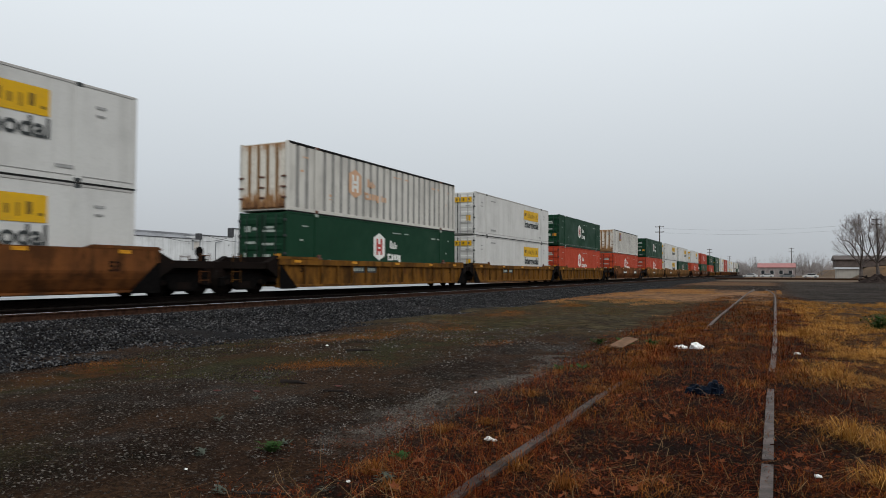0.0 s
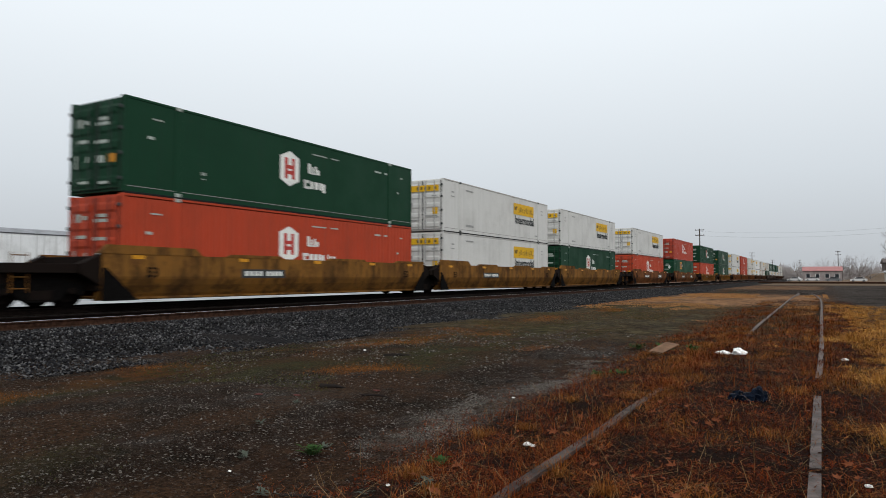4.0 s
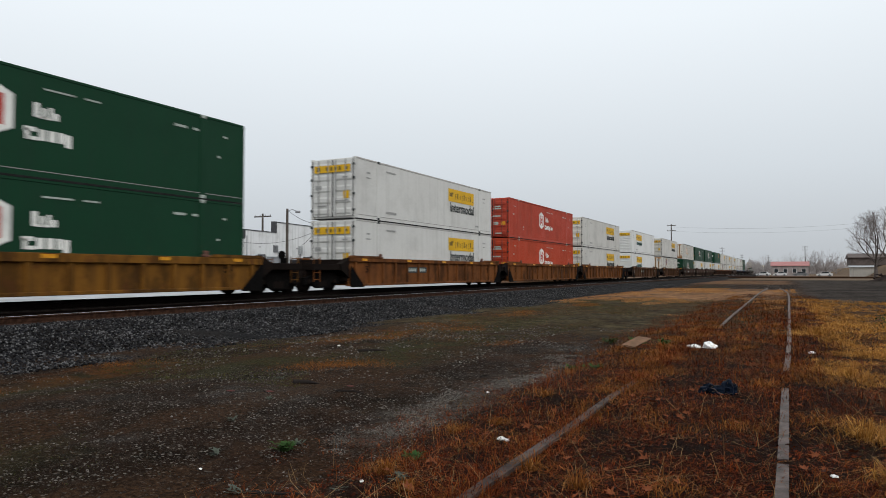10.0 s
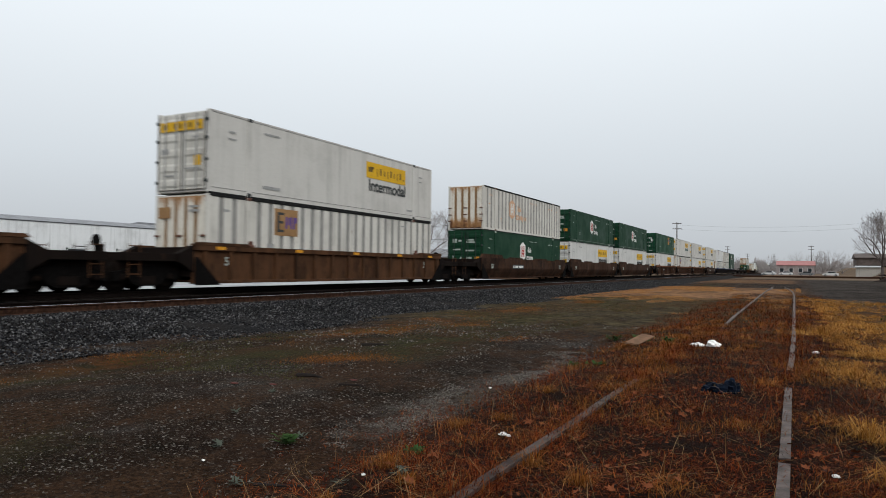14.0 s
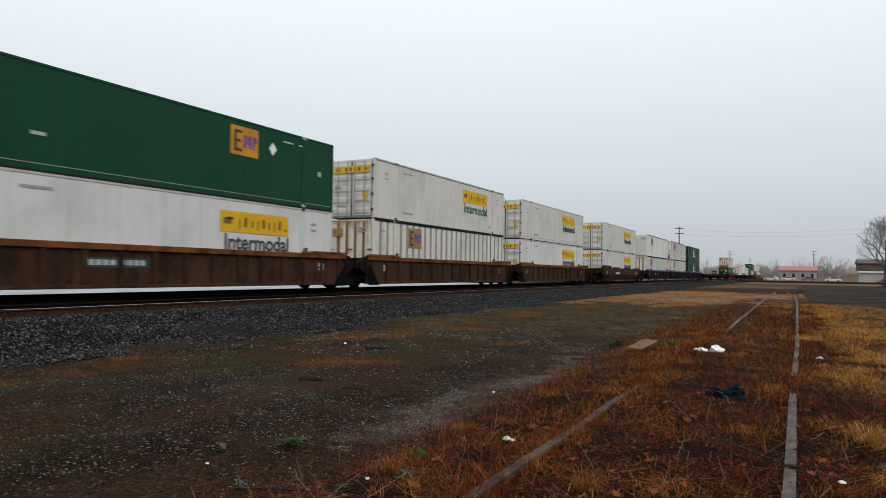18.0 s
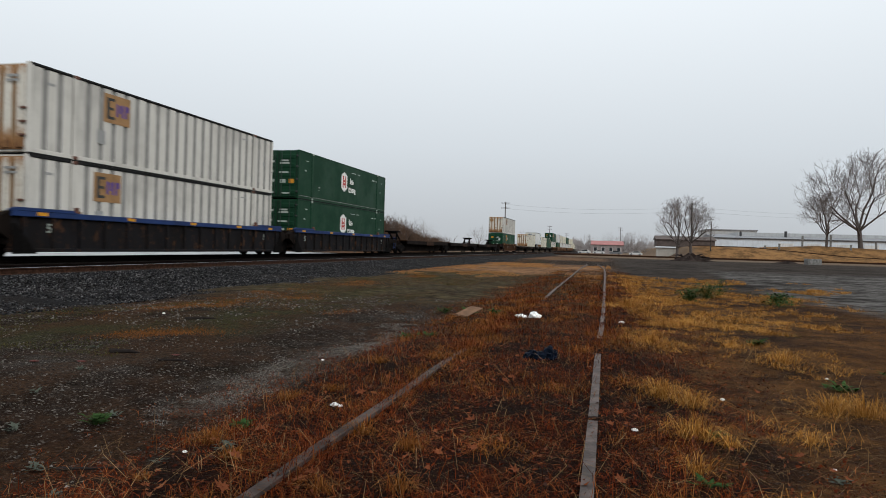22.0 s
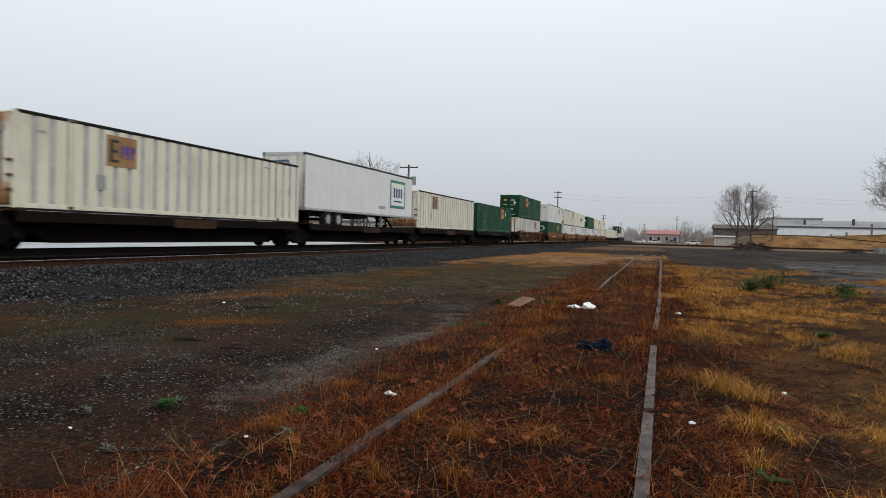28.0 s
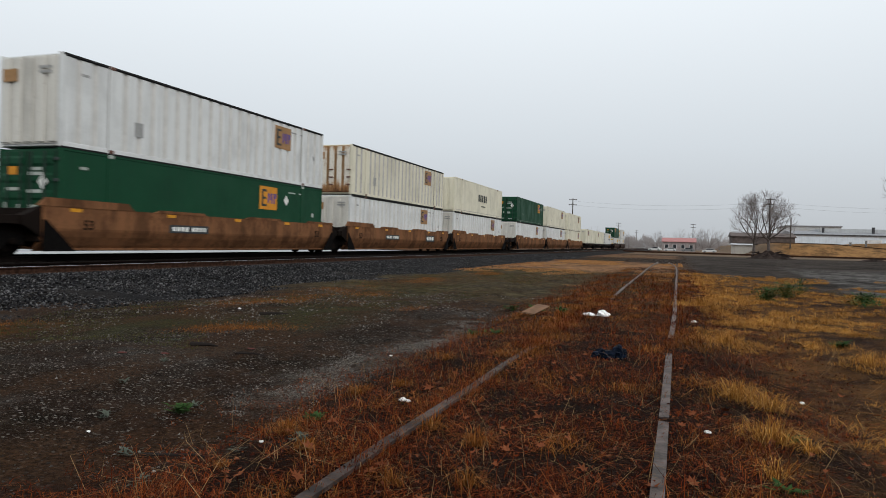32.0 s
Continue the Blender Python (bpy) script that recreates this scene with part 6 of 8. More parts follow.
def utility_pole(x, y, h, kind="cross", lean=0.0, base=0.0):
    p = empty("utility_pole", pose(x, y, base, 0, lean, 0))
    tagged(p, {"cross": "weathered wooden utility pole with a crossarm", "double": "tall wooden utility pole with two crossarms",
               "can": "wooden utility pole with a transformer can", "bank": "wooden utility pole with three grey transformers",
               "lamp": "wooden pole with a curved street lamp arm", "bare": "plain leaning wooden pole with cables"}[kind], "utility pole")
    part("pole", cyl(bmesh.new(), (0, 0, -0.3), (0, 0, h), 0.17, 0.11, 10), "wood_pole", p)

    def arm(z, ln):
        a = part("crossarm", box(bmesh.new(), -ln / 2, ln / 2, -0.06, 0.06, z - 0.07, z + 0.07, 0.01), "wood_pole", p)
        for k in range(4):
            xx = -ln / 2 + 0.12 + k * (ln - 0.24) / 3
            part("insulator", cyl(bmesh.new(), (xx, 0, z + 0.07), (xx, 0, z + 0.24), 0.05, 0.03, 8), "grey_metal", a)
    if kind in ("cross", "can", "bank"):
        arm(h - 0.35, 2.6)
    if kind == "double":
        arm(h - 0.3, 2.0)
        arm(h - 1.5, 2.0)
    if kind == "bank":
        for xx in (-0.85, 0.0, 0.85):
            part("transformer", cyl(bmesh.new(), (xx, -0.35, h - 2.7), (xx, -0.35, h - 1.6), 0.32, n=12), "grey_metal", p, "grey transformer can")
    if kind == "can":
        part("transformer", cyl(bmesh.new(), (-0.55, -0.1, h - 3.0), (-0.55, -0.1, h - 1.3), 0.40, n=12), "rust_metal", p, "dark transformer can")
    if kind == "lamp":
        part("lamp_arm", cyl(cyl(bmesh.new(), (0, 0, h - 0.2), (0.6, 0, h - 0.1), 0.03, n=6), (0.6, 0, h - 0.1), (1.1, 0, h - 0.25), 0.03, n=6), "grey_metal", p)
        part("lamp_head", box(bmesh.new(), 1.0, 1.5, -0.12, 0.12, h - 0.45, h - 0.25, 0.05), "grey_metal", p)
    return p


utility_pole(-56.5, 62.5, 8.4, "cross")
utility_pole(-42.0, 49.8, 7.3, "lamp")
utility_pole(-44.0, 57.5, 6.9, "bare", 1.5)
utility_pole(-37.0, 77.0, 9.8, "can")
utility_pole(-32.3, 84.0, 10.4, "bank")
utility_pole(-24.2, 163.0, 12.4, "double")
utility_pole(-24.6, 300.0, 11.5, "double")
utility_pole(-24.0, 420.0, 11.3, "double")
utility_pole(-13.0, 520.0, 13.0, "double")
utility_pole(5.5, 300.0, 11.5, "double")
utility_pole(20.6, 180.5, 14.0, "double")
utility_pole(25.5, 182.0, 7.5, "bare", base=float(ground_height(25.5, 182.0)))
utility_pole(-62.0, 110.0, 11.0, "bare", 0.5)


def cable(a, b, sag, r=0.02):
    cu = bpy.data.curves.new("overhead_cable", "CURVE")
    cu.dimensions, cu.bevel_depth, cu.bevel_resolution = "3D", r, 1
    sp = cu.splines.new("POLY")
    n = 14
    sp.points.add(n)
    a, b = Vector(a), Vector(b)
    for k in range(n + 1):
        f_ = k / n
        p_ = a.lerp(b, f_)
        p_.z -= sag * 4 * f_ * (1 - f_)
        sp.points[k].co = (*p_, 1)
    cu.materials.append(M["wire"])
    tagged(new("overhead_cable", cu), "thin dark overhead cable between poles", "cable", "overhead cables")


cable((-47.8, 46.5, 4.75), (-44.0, 57.5, 5.9), 1.1)
cable((-47.8, 42.0, 4.3), (-47.7, 50.4, 4.8), 0.5)
cable((-44.0, 57.5, 6.6), (-37.0, 77.0, 7.0), 0.8)
cable((-44.0, 57.5, 6.6), (-47.7, 59.0, 4.3), 0.3)
cable((-44.0, 57.5, 6.0), (-47.9, 67.5, 5.3), 0.3)
cable((-44.0, 57.5, 5.6), (-37.0, 77.0, 5.0), 0.6)
cable((-42.0, 49.8, 7.2), (-44.0, 57.5, 6.5), 0.4)
for dz in (11.8, 10.8):
    cable((-24.2, 163.0, dz), (20.5, 180.5, dz + 1.2), 1.0, 0.012)
    cable((20.5, 180.5, dz + 1.2), (90, 210, dz + 3), 1.5, 0.012)


# ---- bare winter trees ----
def tree(x, y, z, h, spread, seed, stems=1, pale=False, low=0.25, deep=4, label="bare leafless winter tree", name="bare_tree"):
    """A trunk that forks into ever finer limbs, kept within a rounded crown of h by h * spread metres."""
    rnd = random.Random(seed)
    t = empty(name, pose(x, y, z - 0.15))
    tagged(t, label, "tree", "bare trees")
    limbs = []
    mid = h * (low + (1 - low) * 0.46)
    rz, rx = h * (1 - low) * 0.56, h * 0.5 * spread

    def sway(s_):
        return Vector((rnd.gauss(0, s_), rnd.gauss(0, s_), rnd.gauss(0, s_)))

    def aside(d_, angle):
        side = sway(1.0)
        side -= side.dot(d_) * d_
        return (d_ * math.cos(angle) + side.normalized() * math.sin(angle)).normalized()

    def grow(p_, d_, length, r, level):
        n = 4 if level < deep else 3
        edge_ = rnd.uniform(0.72, 1.18)
        for k in range(n):
            d_ = (d_ + sway((0.09 if stems < 2 else 0.14) + 0.025 * level) + Vector((0, 0, 0.07 if level > 1 else 0.03))).normalized()
            q_ = p_ + d_ * (length / n)
            r2 = r * 0.90
            limbs.append((p_, q_, r, r2, level))
            if (q_.x ** 2 + q_.y ** 2) / rx ** 2 + ((q_.z - mid) / rz) ** 2 > edge_:
                return
            if level < deep and (k > 0 or level > 1) and rnd.random() < 0.82:
                grow(q_, aside(d_, rnd.uniform(0.5, 1.0)), length * rnd.uniform(0.50, 0.72), r2 * 0.55, level + 1)
            p_, r = q_, r2
        if level < deep:
            for _ in range(2):
                grow(p_, aside(d_, rnd.uniform(0.2, 0.5)), length * rnd.uniform(0.55, 0.72), r * 0.72, level + 1)

    if stems > 1:
        for s_ in range(stems):
            turn, out = 2 * math.pi * (s_ + rnd.uniform(0, 0.7)) / stems, rnd.uniform(0.05, 0.42)
            d0 = Vector((math.cos(turn) * out, math.sin(turn) * out, 1.0)).normalized()
            grow(Vector((0.45 * math.cos(turn), 0.45 * math.sin(turn), 0)), d0, h * rnd.uniform(0.55, 0.80), h * 0.0065, 1)
    else:
        r0 = h * 0.020
        top_ = Vector((rnd.gauss(0, 0.012) * h, rnd.gauss(0, 0.012) * h, h * low))
        limbs.append((Vector((0, 0, 0)), top_ * 0.12, r0 * 1.9, r0 * 1.25, 0))
        limbs.append((top_ * 0.12, top_, r0 * 1.25, r0, 0))
        count = 8
        for m_ in range(count):
            an = 2 * math.pi * (m_ * 0.382 + rnd.uniform(-0.06, 0.06))
            tilt = radians(6 + 64 * (m_ / (count - 1)) ** 0.8 * min(1.15, spread))
            d0 = Vector((math.sin(tilt) * math.cos(an), math.sin(tilt) * math.sin(an), math.cos(tilt)))
            start = top_ * (1.0 - 0.30 * rnd.random() * m_ / count)
            grow(start, d0, h * rnd.uniform(0.34, 0.46), r0 * rnd.uniform(0.45, 0.68), 1)
    least = h * 0.0007

    def tube(sel, n, material, nm):
        a = np.array([l_[0][:] for l_ in sel])
        b = np.array([l_[1][:] for l_ in sel])
        r = np.maximum(np.array([(l_[2], l_[3]) for l_ in sel]), least)
        ax = b - a
        ax /= np.linalg.norm(ax, axis=1)[:, None] + 1e-9
        u = np.cross(ax, (0.3, 0.9, 0.2))
        u /= np.linalg.norm(u, axis=1)[:, None] + 1e-9
        w_ = np.cross(ax, u)
        an = 2 * np.pi * np.arange(n) / n
        ring = u[:, None] * np.cos(an)[None, :, None] + w_[:, None] * np.sin(an)[None, :, None]
        v = np.stack([a[:, None] + ring * r[:, :1, None], b[:, None] + ring * r[:, 1:, None]], 1)
        o = (np.arange(len(sel)) * 2 * n)[:, None]
        i0 = np.arange(n)[None]
        i1 = (i0 + 1) % n
        f_ = np.stack([o + i0, o + i1, o + n + i1, o + n + i0], -1).reshape(-1, 4)
        data = bpy.data.meshes.new(nm)
        data.vertices.add(v.size // 3)
        data.vertices.foreach_set("co", v.ravel())
        data.loops.add(f_.size)
        data.loops.foreach_set("vertex_index", f_.ravel().astype(np.int32))
        data.polygons.add(len(f_))
        data.polygons.foreach_set("loop_start", (np.arange(len(f_)) * 4).astype(np.int32))
        data.polygons.foreach_set("use_smooth", [True] * len(f_))
        data.update(calc_edges=True)
        data.materials.append(M[material])
        link_mesh(nm, data, t)
    # Far trees take the haze-lightened colours, close many-stemmed ones the dark tone.
    tube([l_ for l_ in limbs if l_[4] <= 1], 7, "bark_hazed" if pale else ("twig_near" if stems > 1 else "bark"), "trunk")
    tube([l_ for l_ in limbs if l_[4] >= 2], 3, "twig_hazed" if pale else ("twig_near" if stems > 1 else "twig"), "crown")
    return t


tree(-49.1, 88.0, 0, 10.2, 1.15, 11, 1, True, 0.30, 5, "grey bare tree with a broad fan of limbs behind the yard")
tree(-60.5, 90.0, 0, 8.6, 1.1, 12, 1, True, 0.2, 4, "grey bare tree in the fog")
tree(-54.5, 92.0, 0, 8.0, 1.1, 24, 1, True, 0.2, 3, "grey bare tree in the fog")
tree(-33.6, 75.0, 0, 10.4, 0.92, 13, 10, False, 0.0, 4, "many-stemmed bare tree beside a utility pole", "multi_stem_tree")
tree(-36.5, 77.0, 0, 8.6, 0.9, 14, 5, False, 0.0, 4, "bare multi-stemmed shrub tree", "multi_stem_tree")
tree(-26.4, 86.0, 0, 5.6, 1.2, 23, 4, False, 0.0, 4, "low bare shrub beside the thicket", "multi_stem_tree")
tree(17.2, 179.0, float(ground_height(17.2, 179)), 14.8, 0.86, 15, 1, False, 0.22, 5, "bare tree with a rounded crown of fine twigs")
tree(20.6, 180.0, float(ground_height(20.6, 180)), 14.6, 0.95, 16, 1, False, 0.20, 5, "bare tree with a rounded crown of fine twigs")
tree(67.4, 206.0, 3.6, 27.0, 1.25, 17, 1, False, 0.20, 5, "large spreading bare oak on the bank", "bare_oak")
tree(58.0, 203.0, 3.6, 15.5, 1.05, 18, 1, False, 0.28, 5, "smaller bare tree beside the oak")
tree(84.0, 214.0, 3.8, 16.0, 1.0, 19, 1, False, 0.25, 3, "bare tree on the bank")
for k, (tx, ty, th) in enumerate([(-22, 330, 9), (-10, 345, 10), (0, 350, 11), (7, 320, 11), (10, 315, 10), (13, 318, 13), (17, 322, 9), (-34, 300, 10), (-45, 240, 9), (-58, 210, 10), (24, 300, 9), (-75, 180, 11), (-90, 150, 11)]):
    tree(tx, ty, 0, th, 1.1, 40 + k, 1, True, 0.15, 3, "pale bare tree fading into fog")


def hedge():
    """A brown leafless thicket made of many fine stems."""
    rng = np.random.default_rng(8)
    verts, faces = [], []
    n = 15000
    for _ in range(n):
        u = rng.random()
        cx, cy = -34.5 + 10.5 * u, 92 + 4 * u
        hmax = (2.9 + 3.4 * math.sin(math.pi * min(1, u * 1.15 + 0.12))) * rng.uniform(0.75, 1.08)
        px, py = cx + rng.normal(0, 0.9), cy + rng.normal(0, 1.3)
        z0 = rng.uniform(0, hmax * 0.75)
        ln = min(rng.uniform(0.3, 0.9), hmax - z0 + 0.1)
        dx, dy = rng.normal(0, 0.35, 2)
        wd = rng.uniform(0.012, 0.035)
        o = len(verts)
        verts += [(px - wd, py, z0), (px + wd, py + wd, z0), (px + dx, py + dy, z0 + ln)]
        faces.append((o, o + 1, o + 2))
    ob = link_mesh("thicket", raw_mesh("thicket", verts, faces, "bush"))
    tagged(ob, "dense brown leafless thicket beside the tracks", "thicket", kind="stuff")


hedge()


def far_wood():
    """Bare woods along the edge of the fog: many fine upright sprays, haze painted into their colour."""
    rng = np.random.default_rng(18)
    verts, faces = [], []
    for _ in range(15000):
        u = rng.random()
        cx, cy = -48 + 130 * u, 395 + 45 * rng.random() - 40 * u
        tall = 5.5 + 5.0 * abs(noise.noise((cx * 0.09, 3.0, 0))) + 4.0 * noise.noise((cx * 0.35, 7.0, 0))
        z0 = rng.uniform(0, 0.75) * tall
        ln = min(rng.uniform(1.0, 3.0), tall * 1.05 - z0 + 0.4)
        dx, wd = rng.normal(0, 0.55), rng.uniform(0.04, 0.13)
        o = len(verts)
        verts += [(cx - wd, cy, z0), (cx + wd, cy + wd, z0), (cx + dx, cy + rng.normal(0, 0.5), z0 + ln)]
        faces.append((o, o + 1, o + 2))
    ob = link_mesh("far_wood", raw_mesh("far_wood", verts, faces, "twig_hazed"))
    tagged(ob, "bare grey woods at the edge of the fog", "woods", kind="stuff")


far_wood()


def parked_car(x, y, rz, paint, label, base=0.0):
    c = empty("parked_car", pose(x, y, base, 0, 0, rz))
    tagged(c, label, "car", "parked cars")
    part("body", prism(bmesh.new(), [(-2.2, 0.3), (2.2, 0.3), (2.25, 0.75), (1.2, 0.92), (0.7, 1.42), (-1.0, 1.45), (-1.8, 0.95), (-2.25, 0.85)], -0.85, 0.85, "x"), paint, c)
    part("window", prism(bmesh.new(), [(-1.6, 0.97), (1.05, 0.95), (0.62, 1.36), (-0.95, 1.38)], -0.86, 0.86, "x"), "dark_glass", c)
    for yy in (-1.35, 1.4):
        for xx in (-0.8, 0.8):
            w_ = part("wheel", cyl(bmesh.new(), (xx - 0.1, yy, 0.32), (xx + 0.1, yy, 0.32), 0.32, n=14), "rubber", c)
            part("rim", cyl(bmesh.new(), (xx + 0.101, yy, 0.32), (xx + 0.112, yy, 0.32), 0.2, n=10), "grey_metal", w_)
            part("rim", cyl(bmesh.new(), (xx - 0.112, yy, 0.32), (xx - 0.101, yy, 0.32), 0.2, n=10), "grey_metal", w_)
    return c


parked_car(-8.0, 255.0, 80, "car_white", "white car at the distant crossing")
parked_car(3.2, 262.0, 90, "car_grey", "dark car by the red-roofed shop")
parked_car(-3.0, 268.0, 90, "car_white", "white car by the red-roofed shop")
parked_car(9.6, 240.0, 90, "car_white", "pale car in the far lot")
parked_car(-40.0, 33.0, 5, "car_white", "white car parked by the works building")
parked_car(-40.0, 44.0, 5, "car_white", "white car parked by the works building")
parked_car(-40.0, 60.0, 5, "car_grey", "dark car parked by the works building")
parked_car(-40.0, 52.0, 5, "car_grey", "dark car parked by the works building")
parked_car(-40.0, 67.0, 5, "car_white", "white car parked by the works building")


def mound(x, y, rx, ry, h, seed, label):
    rng = np.random.default_rng(seed)
    n, m_ = 26, 10
    verts, faces = [(0, 0, h)], []
    for j in range(1, m_ + 1):
        for i in range(n):
            an = 2 * math.pi * i / n
            r = j / m_
            k = 1 + 0.22 * math.sin(3 * an + seed) + 0.12 * math.sin(7 * an)
            verts.append((rx * r * k * math.cos(an), ry * r * k * math.sin(an), h * (1 - r) ** 1.3 * (1 + rng.uniform(-0.3, 0.3)) - (0.1 if j == m_ else 0)))
    for i in range(n):
        faces.append((0, 1 + i, 1 + (i + 1) % n))
    for j in range(m_ - 1):
        for i in range(n):
            a, b = 1 + j * n + i, 1 + j * n + (i + 1) % n
            faces.append((a, a + n, b + n, b))
    ob = link_mesh("earth_mound", raw_mesh("earth_mound", verts, faces, "soil_pile"), None, pose(x, y, 0))
    tagged(ob, label, "dirt pile")


mound(13.0, 114, 3.6, 2.2, 1.2, 2, "heap of dark earth and roots at the lot's edge")
for k in range(9):
    a_ = k * 0.7
    rx_ = 13.0 + 2.2 * math.cos(a_ * 2.1)
    root = link_mesh("root_stump", mesh_of(cyl(cyl(bmesh.new(), (-1.0, 0, 0), (0.2, 0.1, 0.25), 0.13, 0.10, 7), (0.2, 0.1, 0.25), (1.1, -0.1, 0.1), 0.10, 0.03, 7), "soil_pile", "root_stump"), None, pose(rx_, 113.2 + 0.15 * k, 0.25 + 0.08 * k, 0, 0, 37 * k))
    tagged(root, "dark torn root lying on the earth heap", "root", "roots on the heap")
mound(28.5, 119, 2.4, 1.5, 0.5, 5, "low heap of dark earth")
blk = empty("concrete_block", pose(32.5, 120.5, 0, 0, 0, 12))
tagged(blk, "weathered concrete block at the lot's edge", "concrete block")
part("block", box(bmesh.new(), -1.15, 1.15, -0.6, 0.6, -0.05, 0.95, 0.06), "concrete", blk)
part("lifting_loop", cyl(bmesh.new(), (-0.2, 0, 0.95), (0.2, 0, 1.05), 0.03, n=6), "rust_metal", blk)
for gx, gy, gh in ((46, 202, 1.5), (52, 203, 3.0), (59, 203, 3.2), (63, 200, 1.4), (70, 203, 2.0), (74, 204, 1.6), (42, 200, 1.2)):
    pst = empty("yard_post", pose(gx, gy, float(ground_height(gx, gy)) - 0.05))
    tagged(pst, "pale post in the yard on the bank", "post", "yard posts")
    part("post", box(bmesh.new(), -0.25, 0.25, -0.12, 0.12, -0.1, gh, 0.05), "concrete", pst)
    part("cap", box(bmesh.new(), -0.3, 0.3, -0.16, 0.16, gh, gh + 0.08, 0.02), "concrete", pst)


def backdrop():
    """A far line of woods, its fog given by an even pale glow."""
    mat = bpy.data.materials.new("woods_glow")
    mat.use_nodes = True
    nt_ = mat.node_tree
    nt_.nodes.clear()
    # The surface emits a flat grey so that it looks lost in fog.
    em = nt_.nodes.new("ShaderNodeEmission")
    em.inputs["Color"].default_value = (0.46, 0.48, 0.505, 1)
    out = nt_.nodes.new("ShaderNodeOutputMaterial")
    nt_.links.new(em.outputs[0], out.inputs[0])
    M["woods_glow"] = mat
    verts, faces = [], []
    xs = np.linspace(-1500, 1500, 700)
    for i, x in enumerate(xs):
        h = 10 + 5 * noise.noise((x * 0.012, 3, 0)) + 3.0 * noise.noise((x * 0.06, 7, 0)) + 1.6 * noise.noise((x * 0.2, 1, 0))
        y = 950 - (x / 1500) ** 2 * 500
        verts += [(x, y, -2), (x, y, max(3, h))]
        if i:
            faces.append((2 * i - 2, 2 * i, 2 * i + 1, 2 * i - 1))
    tagged(link_mesh("backdrop", raw_mesh("backdrop", verts, faces, "woods_glow")), "distant woods glowing pale in place of fog", "backdrop", kind="structure")


backdrop()


def bank_track():
    """A spur that runs along the brow of the grassy bank."""
    tr = empty("railway_track", pose(0, 0, 0))
    tagged(tr, "dark spur track along the brow of the bank", "railway track", kind="structure")
    xs_ = np.linspace(21, 120, 60)
    for off in (0.0, 1.5):
        verts, faces = [], []
        for i, x_ in enumerate(xs_):
            y_ = 188.0 + off
            z_ = float(ground_height(x_, y_))
            verts += [(x_, y_ - 0.08, z_ - 0.05), (x_, y_ - 0.08, z_ + 0.20), (x_, y_ + 0.08, z_ + 0.20), (x_, y_ + 0.08, z_ - 0.05)]
            if i:
                o = 4 * i
                faces += [(o - 4, o, o + 1, o - 3), (o - 3, o + 1, o + 2, o - 2), (o - 2, o + 2, o + 3, o - 1)]
        link_mesh("rail", raw_mesh("rail", verts, faces, "rail_side"), tr)


bank_track()


# ---- ground cover ----
RNG = np.random.default_rng(21)


def blades(name, px, py, heights, widths, lean, material, label, category):
    """Bent grass blades, two segments each, as one piece of ground cover."""
    n = len(px)
    z = ground_height(px, py)
    an = RNG.uniform(0, 2 * np.pi, n)
    tilt = RNG.uniform(0.15, 1.0, n) * lean
    dx, dy = np.cos(an) * tilt, np.sin(an) * tilt
    bow = RNG.normal(0, 0.35, n) * heights * tilt
    sx, sy = -np.sin(an), np.cos(an)
    hw = widths / 2
    v = np.zeros((n, 5, 3))
    v[:, 0] = np.stack([px - sx * hw, py - sy * hw, z - 0.01], 1)
    v[:, 1] = np.stack([px + sx * hw, py + sy * hw, z - 0.01], 1)
    mx, my, mz = px + dx * heights * 0.45 + sx * bow, py + dy * heights * 0.45 + sy * bow, z + heights * 0.68 / np.sqrt(1 + tilt ** 2)
    v[:, 2] = np.stack([mx + sx * hw * 0.8, my + sy * hw * 0.8, mz], 1)
    v[:, 3] = np.stack([mx - sx * hw * 0.8, my - sy * hw * 0.8, mz], 1)
    v[:, 4] = np.stack([px + dx * heights * 1.15, py + dy * heights * 1.15, z + heights * (0.95 / np.sqrt(1 + 1.8 * tilt ** 2))], 1)
    verts = v.reshape(-1, 3)
    o = np.arange(n) * 5
    data = bpy.data.meshes.new(name)
    quads = np.stack([o, o + 1, o + 2, o + 3], 1)
    tris = np.stack([o + 3, o + 2, o + 4], 1)
    data.vertices.add(len(verts))
    data.vertices.foreach_set("co", verts.ravel())
    loops = np.concatenate([quads, tris], 1)
    data.loops.add(loops.size)
    data.loops.foreach_set("vertex_index", loops.ravel().astype(np.int32))
    data.polygons.add(2 * n)
    starts = np.stack([np.arange(n) * 7, np.arange(n) * 7 + 4], 1).ravel()
    data.polygons.foreach_set("loop_start", starts.astype(np.int32))
    data.update(calc_edges=True)
    data.validate()
    data.materials.append(M[material])
    ob = link_mesh(name, data)
    tagged(ob, label, category, kind="stuff")
    return ob


def field(px, py, scale, seed=0.0):
    return np.array([noise.noise((x * scale, y * scale, seed)) for x, y in zip(px, py)])


def scatter(n, x0, x1, y0, y1, power=1.0):
    """More of them near the start of the stretch."""
    return RNG.uniform(x0, x1, n), y0 + (y1 - y0) * RNG.random(n) ** power


def clumps(cx, cy, each, sx, sy):
    n = len(cx) * each
    return np.repeat(cx, each) + RNG.normal(0, 1, n) * np.repeat(sx, each), np.repeat(cy, each) + RNG.normal(0, 1, n) * np.repeat(sy, each)


def uni(a, b, n):
    return RNG.uniform(a, b, n)


